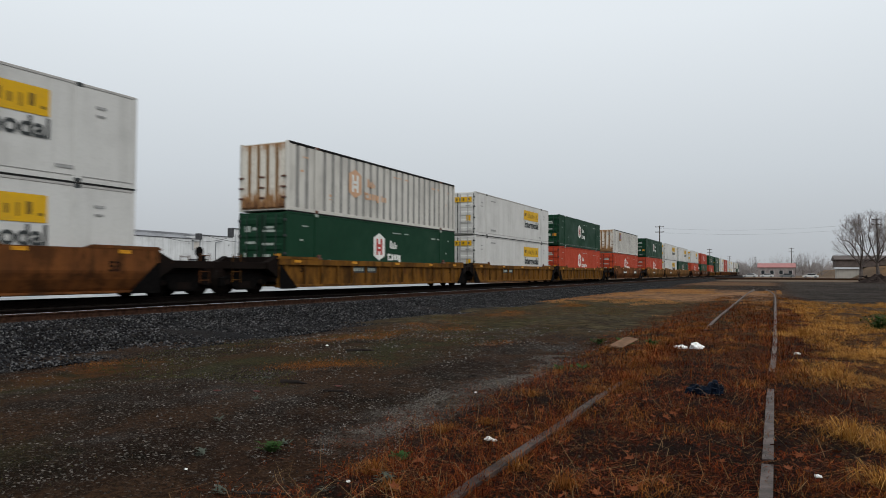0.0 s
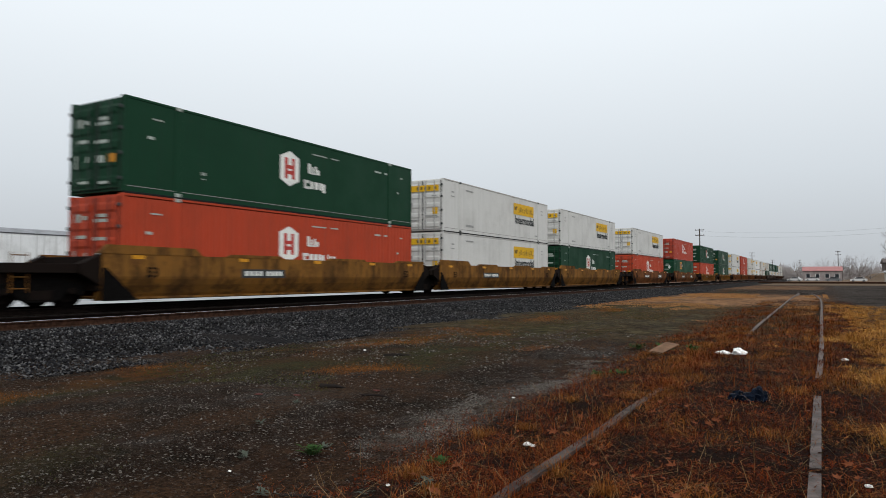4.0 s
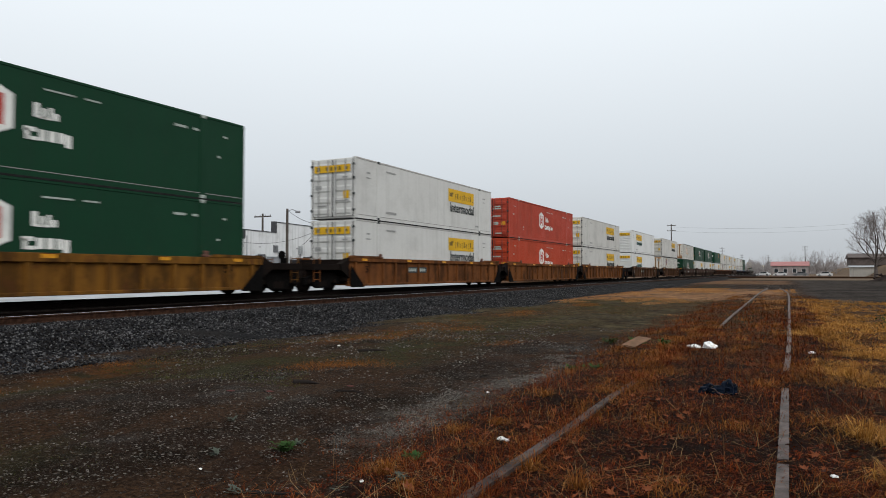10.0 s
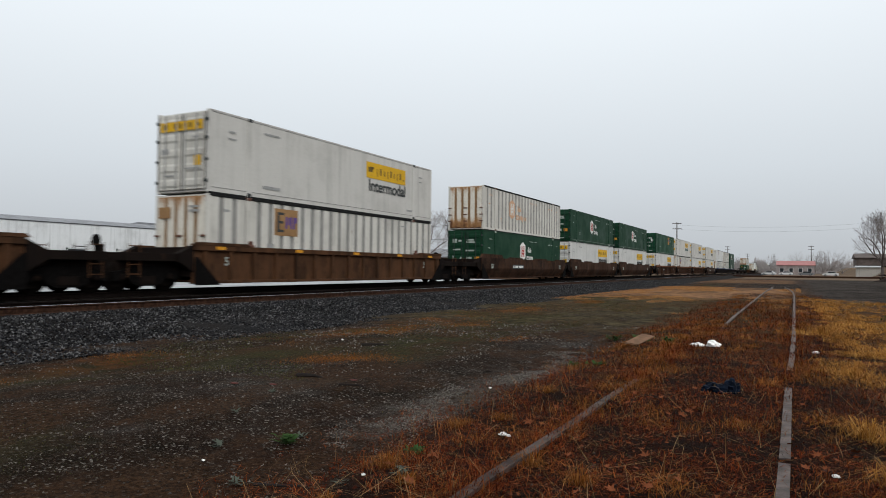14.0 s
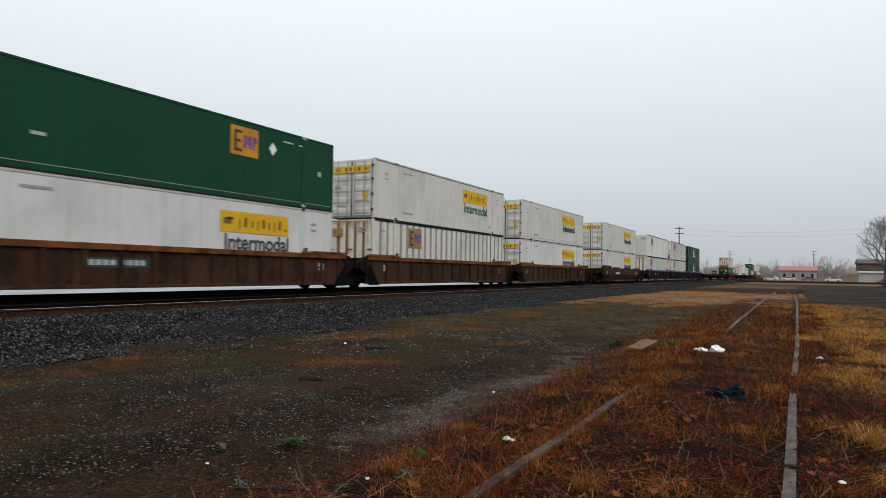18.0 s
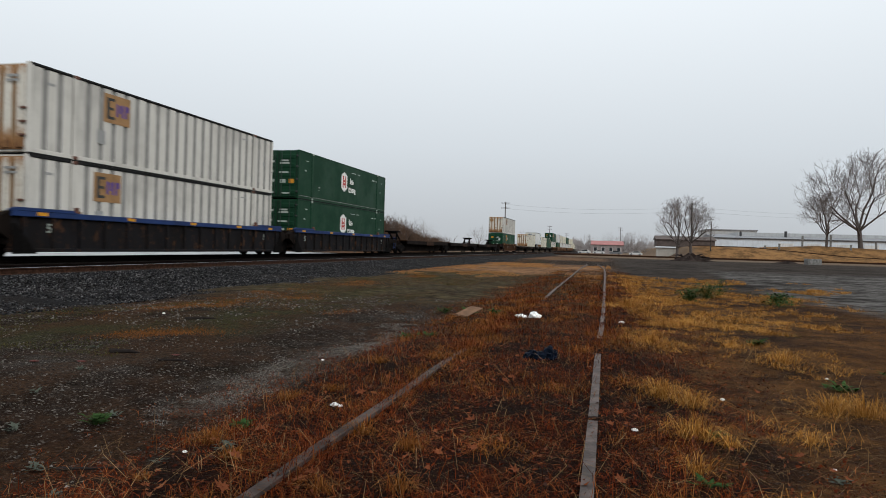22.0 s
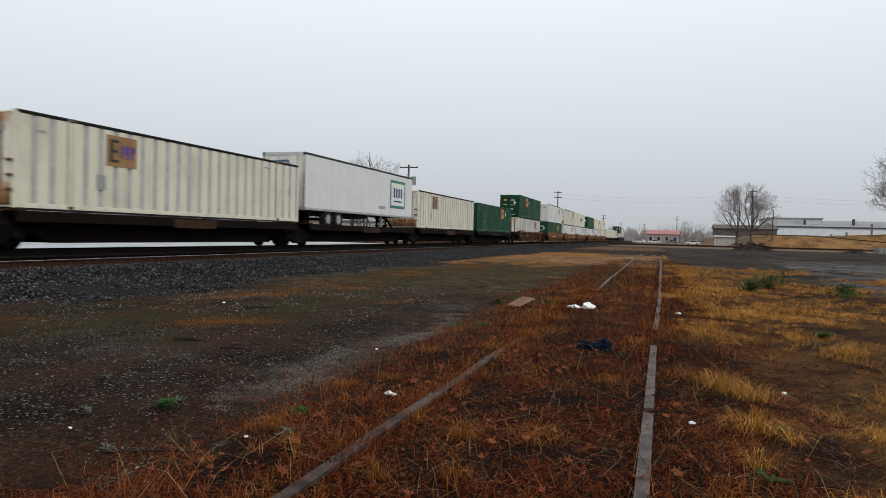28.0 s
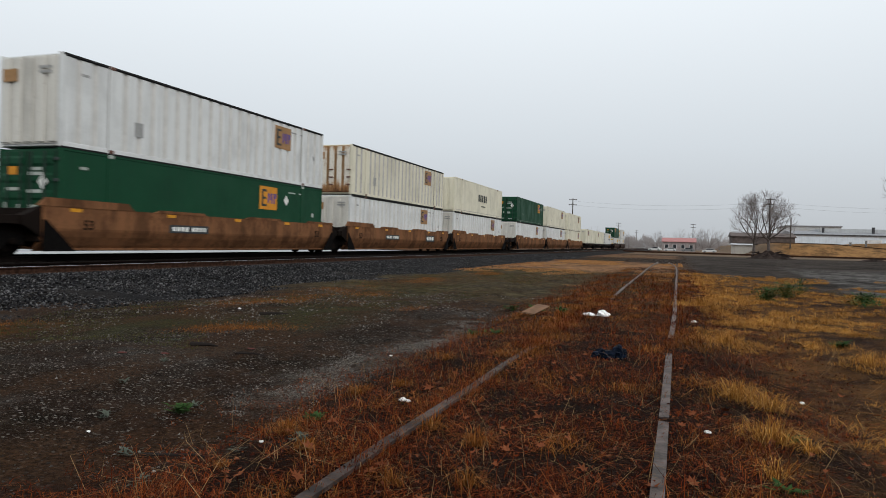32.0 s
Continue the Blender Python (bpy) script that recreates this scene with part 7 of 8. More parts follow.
def off_rails(px, py):
    """True where a blade leaves the old railheads free; both rails dip under the weeds for a stretch."""
    left = OLD_L + np.interp(py, [7, 10, 13, 16, 26, 47], [0, 0.08, 0.18, 0.19, 0.11, 0.02])
    wide = 0.042 + 0.003 * np.clip(py - 8, 0, 20)
    return ~(((np.abs(px - OLD_R) < wide) & ((py < 8.3) | (py > 10.0))) | ((np.abs(px - left) < wide) & ((py < 6.8) | (py > 17.0))))


# rust-red weeds between and beside the old rails, matted low, with gaps
px, py = scatter(230000, -3.4, 1.5, 1.0, 42, 2.3)
edge = np.abs(px + 0.85) / 2.1 + RNG.normal(0, 0.16, len(px))
f1, f2 = field(px, py, 1.5, 2.0), field(px, py, 5.0, 3.0)
k_ = (edge < 1.0) & (0.8 * f1 + f2 > np.where(py < 12, -0.08, -0.10)) & off_rails(px, py) & (RNG.random(len(px)) > np.clip((py - 16) / 22, 0, 0.85))
k2 = (edge < 1.15) & ~k_ & (RNG.random(len(px)) < 0.35)
qx, qy = px[k2], py[k2]
px, py = px[k_], py[k_]
far = np.clip(py / 7, 1, 3)
blades("dead_weeds", px, py, uni(0.015, 0.075, len(px)), uni(0.002, 0.0055, len(px)) * far, 3.4, "grass_rust", "rust-red dead weeds matted over the old siding", "weeds")
blades("dead_stems", qx, qy, uni(0.01, 0.05, len(qx)), uni(0.002, 0.005, len(qx)) * np.clip(qy / 7, 1, 3), 4.0, "grass_dark", "dark brown rotten stems under the weeds", "weeds")
px, py = np.concatenate([RNG.normal(-1.57, 0.10, 9000), RNG.normal(-0.06, 0.13, 3600)]), np.concatenate([1.5 + 14 * RNG.random(9000) ** 1.5, 5.5 + 14 * RNG.random(3600)])
k_ = field(px, py, 0.9, 8.0) + 0.4 * field(px, py, 3.5, 8.5) > 0.02
px, py = px[k_], py[k_]
blades("dead_weeds", px, py, uni(0.05, 0.14, len(px)), uni(0.002, 0.005, len(px)) * np.clip(py / 7, 1, 3), 2.2, "grass_rust", "rust-red weeds hanging over the old rails", "weeds")
px, py = uni(-2.9, 1.2, 46000), uni(-14, 1.3, 46000)
k_ = (np.abs(px + 0.85) / 2.0 + RNG.normal(0, 0.16, len(px)) < 1.0) & (field(px, py, 1.5, 2.0) + field(px, py, 5.0, 3.0) > -0.05)
px, py = px[k_], py[k_]
blades("dead_weeds", px, py, uni(0.015, 0.08, len(px)), uni(0.003, 0.008, len(px)), 3.2, "grass_rust", "rust-red dead weeds matted over the old siding", "weeds")
px, py = uni(0.6, 5.0, 16000), uni(-12, 2.6, 16000)
k_ = field(px, py, 0.8, 14.0) > 0.02
px, py = px[k_], py[k_]
blades("yellow_grass", px, py, uni(0.02, 0.12, len(px)), uni(0.003, 0.006, len(px)), 2.2, "grass_yellow", "golden dead grass matted beside the old track", "grass")
# upright rusty stalks standing out of the mat
px, py = scatter(9000, -2.8, 0.8, 2.0, 30, 1.9)
k_ = field(px, py, 1.1, 4.0) > 0.02
px, py = px[k_], py[k_]
blades("dead_stalks", px, py, uni(0.08, 0.22, len(px)), uni(0.002, 0.004, len(px)) * np.clip(py / 6, 1, 3), 1.1, "grass_rust", "thin upright rusty weed stalks", "weeds")
# orange grass in broken tufts along the rails
cx, cy = scatter(420, -2.7, 0.5, 2.2, 45, 1.6)
k_ = field(cx, cy, 0.9, 5.0) > 0.12
cx, cy = np.concatenate([cx[k_], uni(-2.0, -1.7, 26), uni(-1.72, -1.40, 60), uni(-0.25, 0.15, 30)]), np.concatenate([cy[k_], uni(9, 18, 26), uni(2.6, 18, 60), uni(8, 34, 30)])
px, py = clumps(cx, cy, 60, np.full(len(cx), 0.09), np.full(len(cx), 0.10))
k_ = off_rails(px, py)
px, py = px[k_], py[k_]
blades("orange_grass", px, py, uni(0.03, 0.12, len(px)), uni(0.002, 0.005, len(px)) * np.clip(py / 6, 1, 3), 2.0, "grass_orange", "short orange dead grass beside the old rails", "grass")
# rusty strip at the foot of the ballast, broken further off
cx, cy = scatter(3000, -8.9, -6.6, 2.5, 30, 1.5)
mid_ = -8.0 + 0.28 * np.sin(cy * 0.8) + np.where(cy > 11, 0.5, 0)
dens = field(cx, cy * 0.4, 0.8, 9.0) + 0.6 * field(cx, cy, 1.6, 10.0)
k_ = (np.abs(cx - mid_) < 0.50 + 0.2 * field(cx, cy, 0.9, 6.0)) & (dens > np.where(cy < 9, -0.16, 0.12)) & (RNG.random(len(cx)) < 0.85)
cx, cy = np.concatenate([cx[k_], RNG.normal(-5.8, 0.20, 34), RNG.normal(-5.35, 0.18, 12), RNG.normal(-4.6, 0.18, 12), RNG.normal(-6.8, 0.3, 40)]), np.concatenate([cy[k_], RNG.normal(7.75, 0.26, 34), RNG.normal(8.3, 0.2, 12), RNG.normal(11.7, 0.25, 12), RNG.normal(14.2, 0.6, 40)])
px, py = clumps(cx, cy, 55, np.full(len(cx), 0.15), np.full(len(cx), 0.18))
blades("orange_grass", px, py, uni(0.010, 0.05, len(px)), uni(0.003, 0.007, len(px)), 3.2, "grass_orange", "orange dead grass strip along the ballast", "grass")
px, py = scatter(42000, -9.0, -4.4, 6.0, 34, 1.2)
k_ = (field(px, py * 0.5, 0.55, 33.0) > 0.10) & (px < -5.4 + 0.1 * py)
px, py = px[k_], py[k_]
blades("green_turf", px, py, uni(0.010, 0.035, len(px)), uni(0.006, 0.012, len(px)), 2.2, "moss", "thin dull green turf between cinders and ballast", "grass")
# far tawny turf
px, py = scatter(60000, -9.5, 0.3, 22, 58, 1.0)
k_ = (field(px, py * 0.4, 0.22, 12.0) + 0.4 * field(px, py * 0.5, 1.0, 13.0) > np.where(py > 28, -0.02, np.where(px > -3.5, 0.02, 0.16))) & off_rails(px, py)
px, py = px[k_], py[k_]
blades("turf", px, py, uni(0.03, 0.09, len(px)), uni(0.010, 0.022, len(px)), 2.4, "grass_tawny", "tawny dead turf beyond the siding", "grass")
px, py = scatter(52000, -9.0, 0.2, 10.5, 34, 1.2)
k_ = (field(px, py * 0.5, 0.5, 61.0) + 0.5 * field(px, py, 1.7, 62.0) > 0.06) & off_rails(px, py)
px, py = px[k_], py[k_]
blades("turf", px, py, uni(0.012, 0.05, len(px)), uni(0.004, 0.009, len(px)) * np.clip(py / 14, 1, 2), 3.0, "grass_dun", "thin dun dead turf over the cinders", "grass")
px, py = scatter(40000, -8.0, 5.0, 8.5, 34, 1.2)
k_ = (field(px, py * 0.5, 0.4, 65.0) + 0.4 * field(px, py, 1.5, 66.0) > 0.20) & off_rails(px, py)
px, py = px[k_], py[k_]
blades("green_turf", px, py, uni(0.012, 0.05, len(px)), uni(0.004, 0.009, len(px)) * np.clip(py / 14, 1, 2), 2.4, "moss", "thin dull green turf on the soil", "grass")
# golden dead grass beside the track, a broken mat of small tufts round bare soil
cx, cy = scatter(7600, 0.25, 9.0, 2.6, 34, 1.1)
reach = 1.0 + 0.26 * cy + 0.7 * np.sin(cy * 0.5)
lush = field(cx, cy, 0.33, 14.0) + 0.55 * field(cx, cy, 1.1, 15.0)
k_ = (lush > np.where(cy < 8, 0.26, 0.16)) & (cx < reach) & (RNG.random(len(cx)) < 0.55)
cx, cy, lush = cx[k_], cy[k_], lush[k_]
band_y = uni(12, 36, 420)
cx = np.concatenate([cx, 0.55 + np.abs(RNG.normal(0, 1.0, 420)) * np.clip(band_y / 20, 0.4, 1.6)])
cy = np.concatenate([cy, band_y])
for ax, ay, rr, nn in ((0.42, 15.2, 0.30, 30), (0.6, 9.5, 0.28, 26), (1.6, 12.3, 0.5, 40), (1.8, 19.8, 0.8, 60), (2.06, 8.7, 0.4, 34), (3.5, 16.4, 0.6, 34), (1.66, 10.1, 0.3, 24), (1.97, 6.3, 0.22, 16), (1.41, 5.2, 0.15, 9), (3.2, 6.9, 0.3, 18)):
    cx, cy = np.concatenate([cx, RNG.normal(ax, rr, nn)]), np.concatenate([cy, RNG.normal(ay, rr * 1.2, nn)])
size = uni(0.35, 1.1, len(cx))
px, py = clumps(cx, cy, 46, 0.085 * size, 0.10 * size)
blades("yellow_grass", px, py, uni(0.03, 0.17, len(px)) * np.repeat(size, 46), uni(0.0013, 0.0036, len(px)) * np.clip(py / 6, 1, 2.6), 2.4, "grass_yellow", "golden dead grass matted beside the old track", "grass")
# thin brown litter on the bare soil between the tufts
px, py = scatter(95000, 0.2, 6.5, 1.5, 26, 1.6)
k_ = field(px, py, 1.2, 17.0) + 0.5 * field(px, py, 4.0, 18.0) > 0.0
px, py = px[k_], py[k_]
blades("dead_stems", px, py, uni(0.006, 0.035, len(px)), uni(0.002, 0.005, len(px)) * np.clip(py / 6, 1, 2.5), 4.5, "grass_dun", "thin dun stems lying on the soil", "weeds")
px, py = scatter(30000, -3.2, 0.3, 9, 30, 1.3)
k_ = off_rails(px, py) & (field(px, py, 0.9, 71.0) > -0.15)
px, py = px[k_], py[k_]
blades("dead_stems", px, py, uni(0.012, 0.06, len(px)), uni(0.003, 0.006, len(px)) * np.clip(py / 10, 1, 2.4), 3.0, "grass_dun", "dun dead stems over the old siding", "weeds")
px, py = scatter(90000, -9.0, -2.4, 1.5, 32, 1.5)
k_ = field(px, py * 0.6, 0.8, 19.0) + 0.5 * field(px, py, 3.0, 20.0) > 0.06
px, py = px[k_], py[k_]
blades("dead_stems", px, py, uni(0.004, 0.024, len(px)), uni(0.002, 0.005, len(px)) * np.clip(py / 6, 1, 3), 4.5, "grass_brown", "thin brown stems lying on the cinders", "weeds")
# long pale straws lying over the litter
px, py = scatter(2600, -2.6, 2.4, 1.8, 14, 1.7)
blades("straw", px, py, uni(0.06, 0.16, len(px)), uni(0.0015, 0.0035, len(px)), 4.0, "straw", "pale dry straws lying over the weeds", "straw")
px, py = scatter(700, -2.9, 2.6, 1.8, 9, 1.3)
blades("straw", px, py, uni(0.16, 0.34, len(px)), uni(0.002, 0.0042, len(px)), 2.2, "straw", "long arching pale weed stems", "straw")
px, py = scatter(22000, -9.0, 6.0, 1.5, 18, 1.6)
k_ = field(px, py, 0.8, 30.0) > 0.22
px, py = px[k_], py[k_]
blades("moss_grass", px, py, uni(0.006, 0.018, len(px)), uni(0.003, 0.008, len(px)), 2.4, "moss", "thin dull green growth on the cinders", "grass")


def tussock(x, y, r, h, n, seed, material, label):
    """A single tussock of fine drooping blades."""
    rng = np.random.default_rng(seed)
    verts, faces = [], []
    for _ in range(int(n * 1.7)):
        a, rr = rng.uniform(0, 2 * math.pi), abs(rng.normal(0, r * 0.6))
        bx, by = rr * math.cos(a), rr * math.sin(a)
        a2 = a + rng.normal(0, 0.8)
        ln, out = h * rng.uniform(0.3, 1.1), rng.uniform(0.15, 1.9)
        w_ = rng.uniform(0.0008, 0.0021)
        nx, ny = -math.sin(a2) * w_, math.cos(a2) * w_
        o = len(verts)
        ex, ey = bx + math.cos(a2) * ln * out * 0.4, by + math.sin(a2) * ln * out * 0.4
        tx, ty = bx + math.cos(a2) * ln * out * 1.1 + rng.normal(0, 0.02), by + math.sin(a2) * ln * out * 1.1
        verts += [(bx - nx, by - ny, -0.02), (bx + nx, by + ny, -0.02), (ex + nx, ey + ny, ln * 0.62), (ex - nx, ey - ny, ln * 0.62), (tx, ty, max(0.015, ln * (0.98 - 0.45 * out)))]
        faces += [(o, o + 1, o + 2, o + 3), (o + 3, o + 2, o + 4)]
    ob = link_mesh("grass_tussock", raw_mesh("grass_tussock", verts, faces, material), None, pose(x, y, float(ground_height(x, y))))
    tagged(ob, label, "grass tussock", "grass tussocks")


GOLD, RUSTY = "golden dead grass tussock with drooping blades", "rusty orange grass tuft beside the old rail"
for k, (tx, ty, tr, th, nn, mt) in enumerate([
        (0.48, 6.05, 0.16, 0.24, 190, 0), (0.72, 5.88, 0.14, 0.22, 170, 0), (0.60, 4.72, 0.13, 0.22, 190, 0), (0.80, 4.60, 0.08, 0.12, 70, 0), (1.90, 6.35, 0.15, 0.22, 150, 0), (2.10, 6.20, 0.15, 0.26, 150, 0),
        (1.41, 5.16, 0.10, 0.12, 60, 0), (2.06, 8.7, 0.2, 0.2, 150, 0), (0.60, 9.5, 0.18, 0.22, 150, 0), (0.45, 15.2, 0.25, 0.32, 160, 0), (0.95, 3.55, 0.08, 0.14, 70, 0), (0.52, 3.9, 0.08, 0.16, 60, 0),
        (-1.47, 4.09, 0.06, 0.20, 80, 1), (-1.10, 3.86, 0.07, 0.20, 90, 1), (-0.95, 3.18, 0.06, 0.16, 80, 1), (-2.30, 3.71, 0.13, 0.15, 170, 1), (-2.45, 5.05, 0.13, 0.12, 170, 1), (-2.15, 5.25, 0.12, 0.11, 130, 1),
        (-2.28, 3.03, 0.05, 0.06, 60, 1), (-2.17, 6.44, 0.10, 0.14, 90, 1), (-1.30, 3.05, 0.07, 0.13, 80, 1), (-1.95, 3.35, 0.09, 0.10, 90, 1)]):
    tussock(tx, ty, tr * 0.9, th * (0.9 if mt == 0 else 0.7), nn, 60 + k, ("grass_yellow", "grass_orange")[mt], (GOLD, RUSTY)[mt])


def weed(x, y, r, n, material, seed, label, tall=0.0, spread=0.25):
    """A leafy rosette or clump of pointed leaves on one root."""
    rng = np.random.default_rng(seed)
    verts, faces = [(0, 0, -0.01)], []
    for _ in range(n):
        a, rise = rng.uniform(0, 2 * math.pi), rng.uniform(0.1, 1.1)
        z0 = rng.uniform(0, tall)
        c_, s_ = math.cos(a), math.sin(a)
        ln, w_ = r * rng.uniform(0.5, 1.0), r * rng.uniform(0.07, 0.15)
        o = len(verts)
        bx, by = rng.normal(0, r * spread), rng.normal(0, r * spread)
        for f_, g_ in ((0.0, 0.15), (0.45, 1.0), (1.0, 0.0)):
            cx_, cy_, cz_ = bx + c_ * ln * f_, by + s_ * ln * f_, z0 + 0.01 + ln * rise * (f_ - 0.55 * f_ * f_)
            verts += [(cx_ - s_ * w_ * g_, cy_ + c_ * w_ * g_, cz_), (cx_ + s_ * w_ * g_, cy_ - c_ * w_ * g_, cz_)]
        faces += [(o, o + 1, o + 3, o + 2), (o + 2, o + 3, o + 5, o + 4), (0, o + 1, o)]
    ob = link_mesh("weed", raw_mesh("weed", verts, faces, material), None, pose(x, y, float(ground_height(x, y))))
    tagged(ob, label, "weed", "weeds")


for k, (wx, wy, wr, wn_, mt, tl) in enumerate([
        (-3.42, 4.05, 0.10, 60, "weed_green", 0.04), (-2.30, 4.05, 0.09, 50, "weed_green", 0.03), (-2.05, 3.45, 0.07, 30, "weed_dusty", 0.02), (-3.75, 3.67, 0.09, 16, "weed_dusty", 0.0), (-3.45, 4.24, 0.08, 18, "weed_dusty", 0.0),
        (-3.12, 3.23, 0.09, 16, "weed_dusty", 0.0), (-2.61, 2.82, 0.08, 16, "weed_dusty", 0.0), (-2.42, 3.36, 0.06, 12, "weed_dusty", 0.0), (-4.6, 5.2, 0.07, 16, "weed_dusty", 0.0), (-4.3, 4.4, 0.08, 14, "weed_dusty", 0.0),
        (-2.6, 8.9, 0.14, 30, "weed_green", 0.02), (-2.2, 8.6, 0.12, 30, "weed_green", 0.02), (-2.9, 12.4, 0.18, 40, "weed_green", 0.08), (-2.3, 11.6, 0.2, 60, "weed_green", 0.06), (-1.9, 12.0, 0.15, 40, "weed_green", 0.06),
        (2.14, 18.7, 0.16, 300, "weed_green", 0.34), (2.84, 20.6, 0.17, 260, "weed_green", 0.40), (4.4, 19.1, 0.18, 220, "weed_green", 0.22), (4.1, 17.9, 0.22, 60, "weed_green", 0.15), (3.3, 21.5, 0.14, 90, "weed_green", 0.5), (2.05, 10.1, 0.14, 70, "weed_green", 0.04),
        (2.26, 7.3, 0.16, 40, "weed_green", 0.03), (3.0, 8.0, 0.16, 40, "weed_green", 0.03), (0.72, 4.75, 0.09, 26, "weed_green", 0.02), (1.3, 4.2, 0.08, 22, "weed_dusty", 0.0), (0.55, 3.7, 0.10, 26, "weed_green", 0.0), (-5.5, 6.4, 0.08, 16, "weed_dusty", 0.0)]):
    weed(wx, wy, wr, wn_, mt, 90 + k, "small green weed clump on the soil" if mt == "weed_green" else "dusty grey-green weed rosette on the cinders", tl, 1.0 if tl > 0.1 else 0.3)


def leaf_mesh(seed):
    """A curled lobed leaf, fanned from its middle."""
    rng = np.random.default_rng(seed)
    verts, faces = [(0, 0, 0.004)], []
    n = 14
    for k in range(n):
        an = 2 * math.pi * k / n
        rr = (1.0 if k % 2 == 0 else 0.52) * (1.0 - 0.25 * math.cos(an)) * rng.uniform(0.85, 1.1)
        verts.append((rr * math.cos(an), rr * math.sin(an) * 0.85, 0.32 * rr * rr * rng.uniform(0.0, 1.0) * (1 if k % 4 else 1.5)))
    for k in range(n):
        faces.append((0, 1 + k, 1 + (k + 1) % n))
    return raw_mesh("fallen_leaf", verts, faces, "leaf")


LEAVES = [leaf_mesh(200 + k) for k in range(5)]
rng_l = np.random.default_rng(77)
for k in range(150):
    lx = float(rng_l.uniform(-2.3, 0.7) if k % 5 else rng_l.uniform(0.3, 1.6))
    ly = float(2.0 + 5.5 * rng_l.random() ** 1.4)
    r_ = float(rng_l.uniform(0.022, 0.055))
    m_ = pose(lx, ly, float(ground_height(lx, ly)) + 0.022, float(rng_l.uniform(-25, 25)), float(rng_l.uniform(-25, 25)), float(rng_l.uniform(0, 360)))
    lf = link_mesh("fallen_leaf", LEAVES[k % 5], None, m_ @ Matrix.Diagonal((r_, r_, r_, 1)))
    tagged(lf, "curled lobed rust-brown fallen leaf on the weeds", "leaf", "fallen leaves")


def fallen_leaves():
    rng = np.random.default_rng(31)
    verts, faces = [], []
    n = 6500
    px, py = -2.9 + 4.6 * rng.random(n), 1.8 + 16 * rng.random(n) ** 1.6
    z = ground_height(px, py)
    for x, y, z_ in zip(px, py, z):
        a, r = rng.uniform(0, 6.28), rng.uniform(0.007, 0.022)
        o = len(verts)
        lift = rng.uniform(0.005, 0.03)
        for k in range(6):
            rr = r * (1.0 if k % 2 == 0 else 0.5)
            an = a + k * math.pi / 3
            verts.append((x + rr * math.cos(an), y + rr * math.sin(an), z_ + lift + rng.uniform(-0.009, 0.010)))
        faces.append(tuple(range(o, o + 6)))
    ob = link_mesh("fallen_leaves", raw_mesh("fallen_leaves", verts, faces, "leaf"))
    tagged(ob, "small curled brown and rust fallen leaves", "leaves", kind="stuff")


fallen_leaves()


def stones(name, px, py, pz, size, material, label):
    """Angular stones, eight faces each."""
    n = len(px)
    base = np.array([(1, 0, 0), (-1, 0, 0), (0, 1, 0), (0, -1, 0), (0, 0, 1), (0, 0, -1)], float)
    tri = np.array([(0, 2, 4), (2, 1, 4), (1, 3, 4), (3, 0, 4), (2, 0, 5), (1, 2, 5), (3, 1, 5), (0, 3, 5)])
    jit = base[None] * RNG.uniform(0.55, 1.15, (n, 6, 1)) + RNG.normal(0, 0.22, (n, 6, 3))
    an = RNG.uniform(0, 6.28, n)
    c_, s_ = np.cos(an)[:, None], np.sin(an)[:, None]
    x_, y_ = jit[..., 0] * c_ - jit[..., 1] * s_, jit[..., 0] * s_ + jit[..., 1] * c_
    v = np.stack([x_, y_, jit[..., 2] * 0.75], -1) * size[:, None, None] + np.stack([px, py, pz], -1)[:, None]
    f_ = (tri[None] + (np.arange(n) * 6)[:, None, None]).reshape(-1, 3)
    data = bpy.data.meshes.new(name)
    data.vertices.add(n * 6)
    data.vertices.foreach_set("co", v.ravel())
    data.loops.add(f_.size)
    data.loops.foreach_set("vertex_index", f_.ravel().astype(np.int32))
    data.polygons.add(len(f_))
    data.polygons.foreach_set("loop_start", (np.arange(len(f_)) * 3).astype(np.int32))
    data.update(calc_edges=True)
    data.materials.append(M[material])
    tagged(link_mesh(name, data), label, "stones", kind="stuff")


n_ = 115000
px = RNG.uniform(-13.7, -8.9, n_)
py = 1 + 70 * RNG.random(n_) ** 1.7
zz = np.interp(-px, [8.9, 9.4, 10.6, 11.9, 12.4, 13.0, 14.6], [-0.02, -0.02, 0.05, 0.15, 0.23, 0.25, 0.24])
stones("ballast_stones", px, py, zz + 0.012, RNG.uniform(0.013, 0.036, n_), "stone", "angular grey crushed stone of the track bed")
n_ = 30000
px, py = scatter(n_, -9.4, 6.0, 2.2, 22, 1.3)
k_ = (px < -2.6) | (RNG.random(n_) < 0.3)
px, py = px[k_], py[k_]
stones("loose_stones", px, py, ground_height(px, py) + 0.002, RNG.uniform(0.003, 0.011, len(px)), "pebble", "small loose stones scattered over the cinders")
n_ = 13000
px, py = scatter(n_, -8.6, -2.7, 2.4, 16, 1.2)
k_ = field(px, py, 0.7, 41.0) + 0.5 * field(px, py, 2.5, 42.0) > -0.05
px, py = px[k_], py[k_]
stones("pale_chips", px, py, ground_height(px, py) + 0.003, (0.002 + 0.012 * RNG.random(len(px)) ** 2.5) * np.clip(py / 5, 1, 2), "chip", "pale flat chips and dead leaves on the cinders")
n_ = 10000
py = 4.2 + 6.6 * RNG.random(n_) ** 1.1
px = -3.10 + RNG.normal(0, 0.20, n_) + 0.10 * np.sin(py * 1.7)
k_ = field(px, py, 2.2, 51.0) + 0.5 * field(px, py, 5.0, 52.0) > -0.05
px, py = px[k_], py[k_]
n_ = len(px)
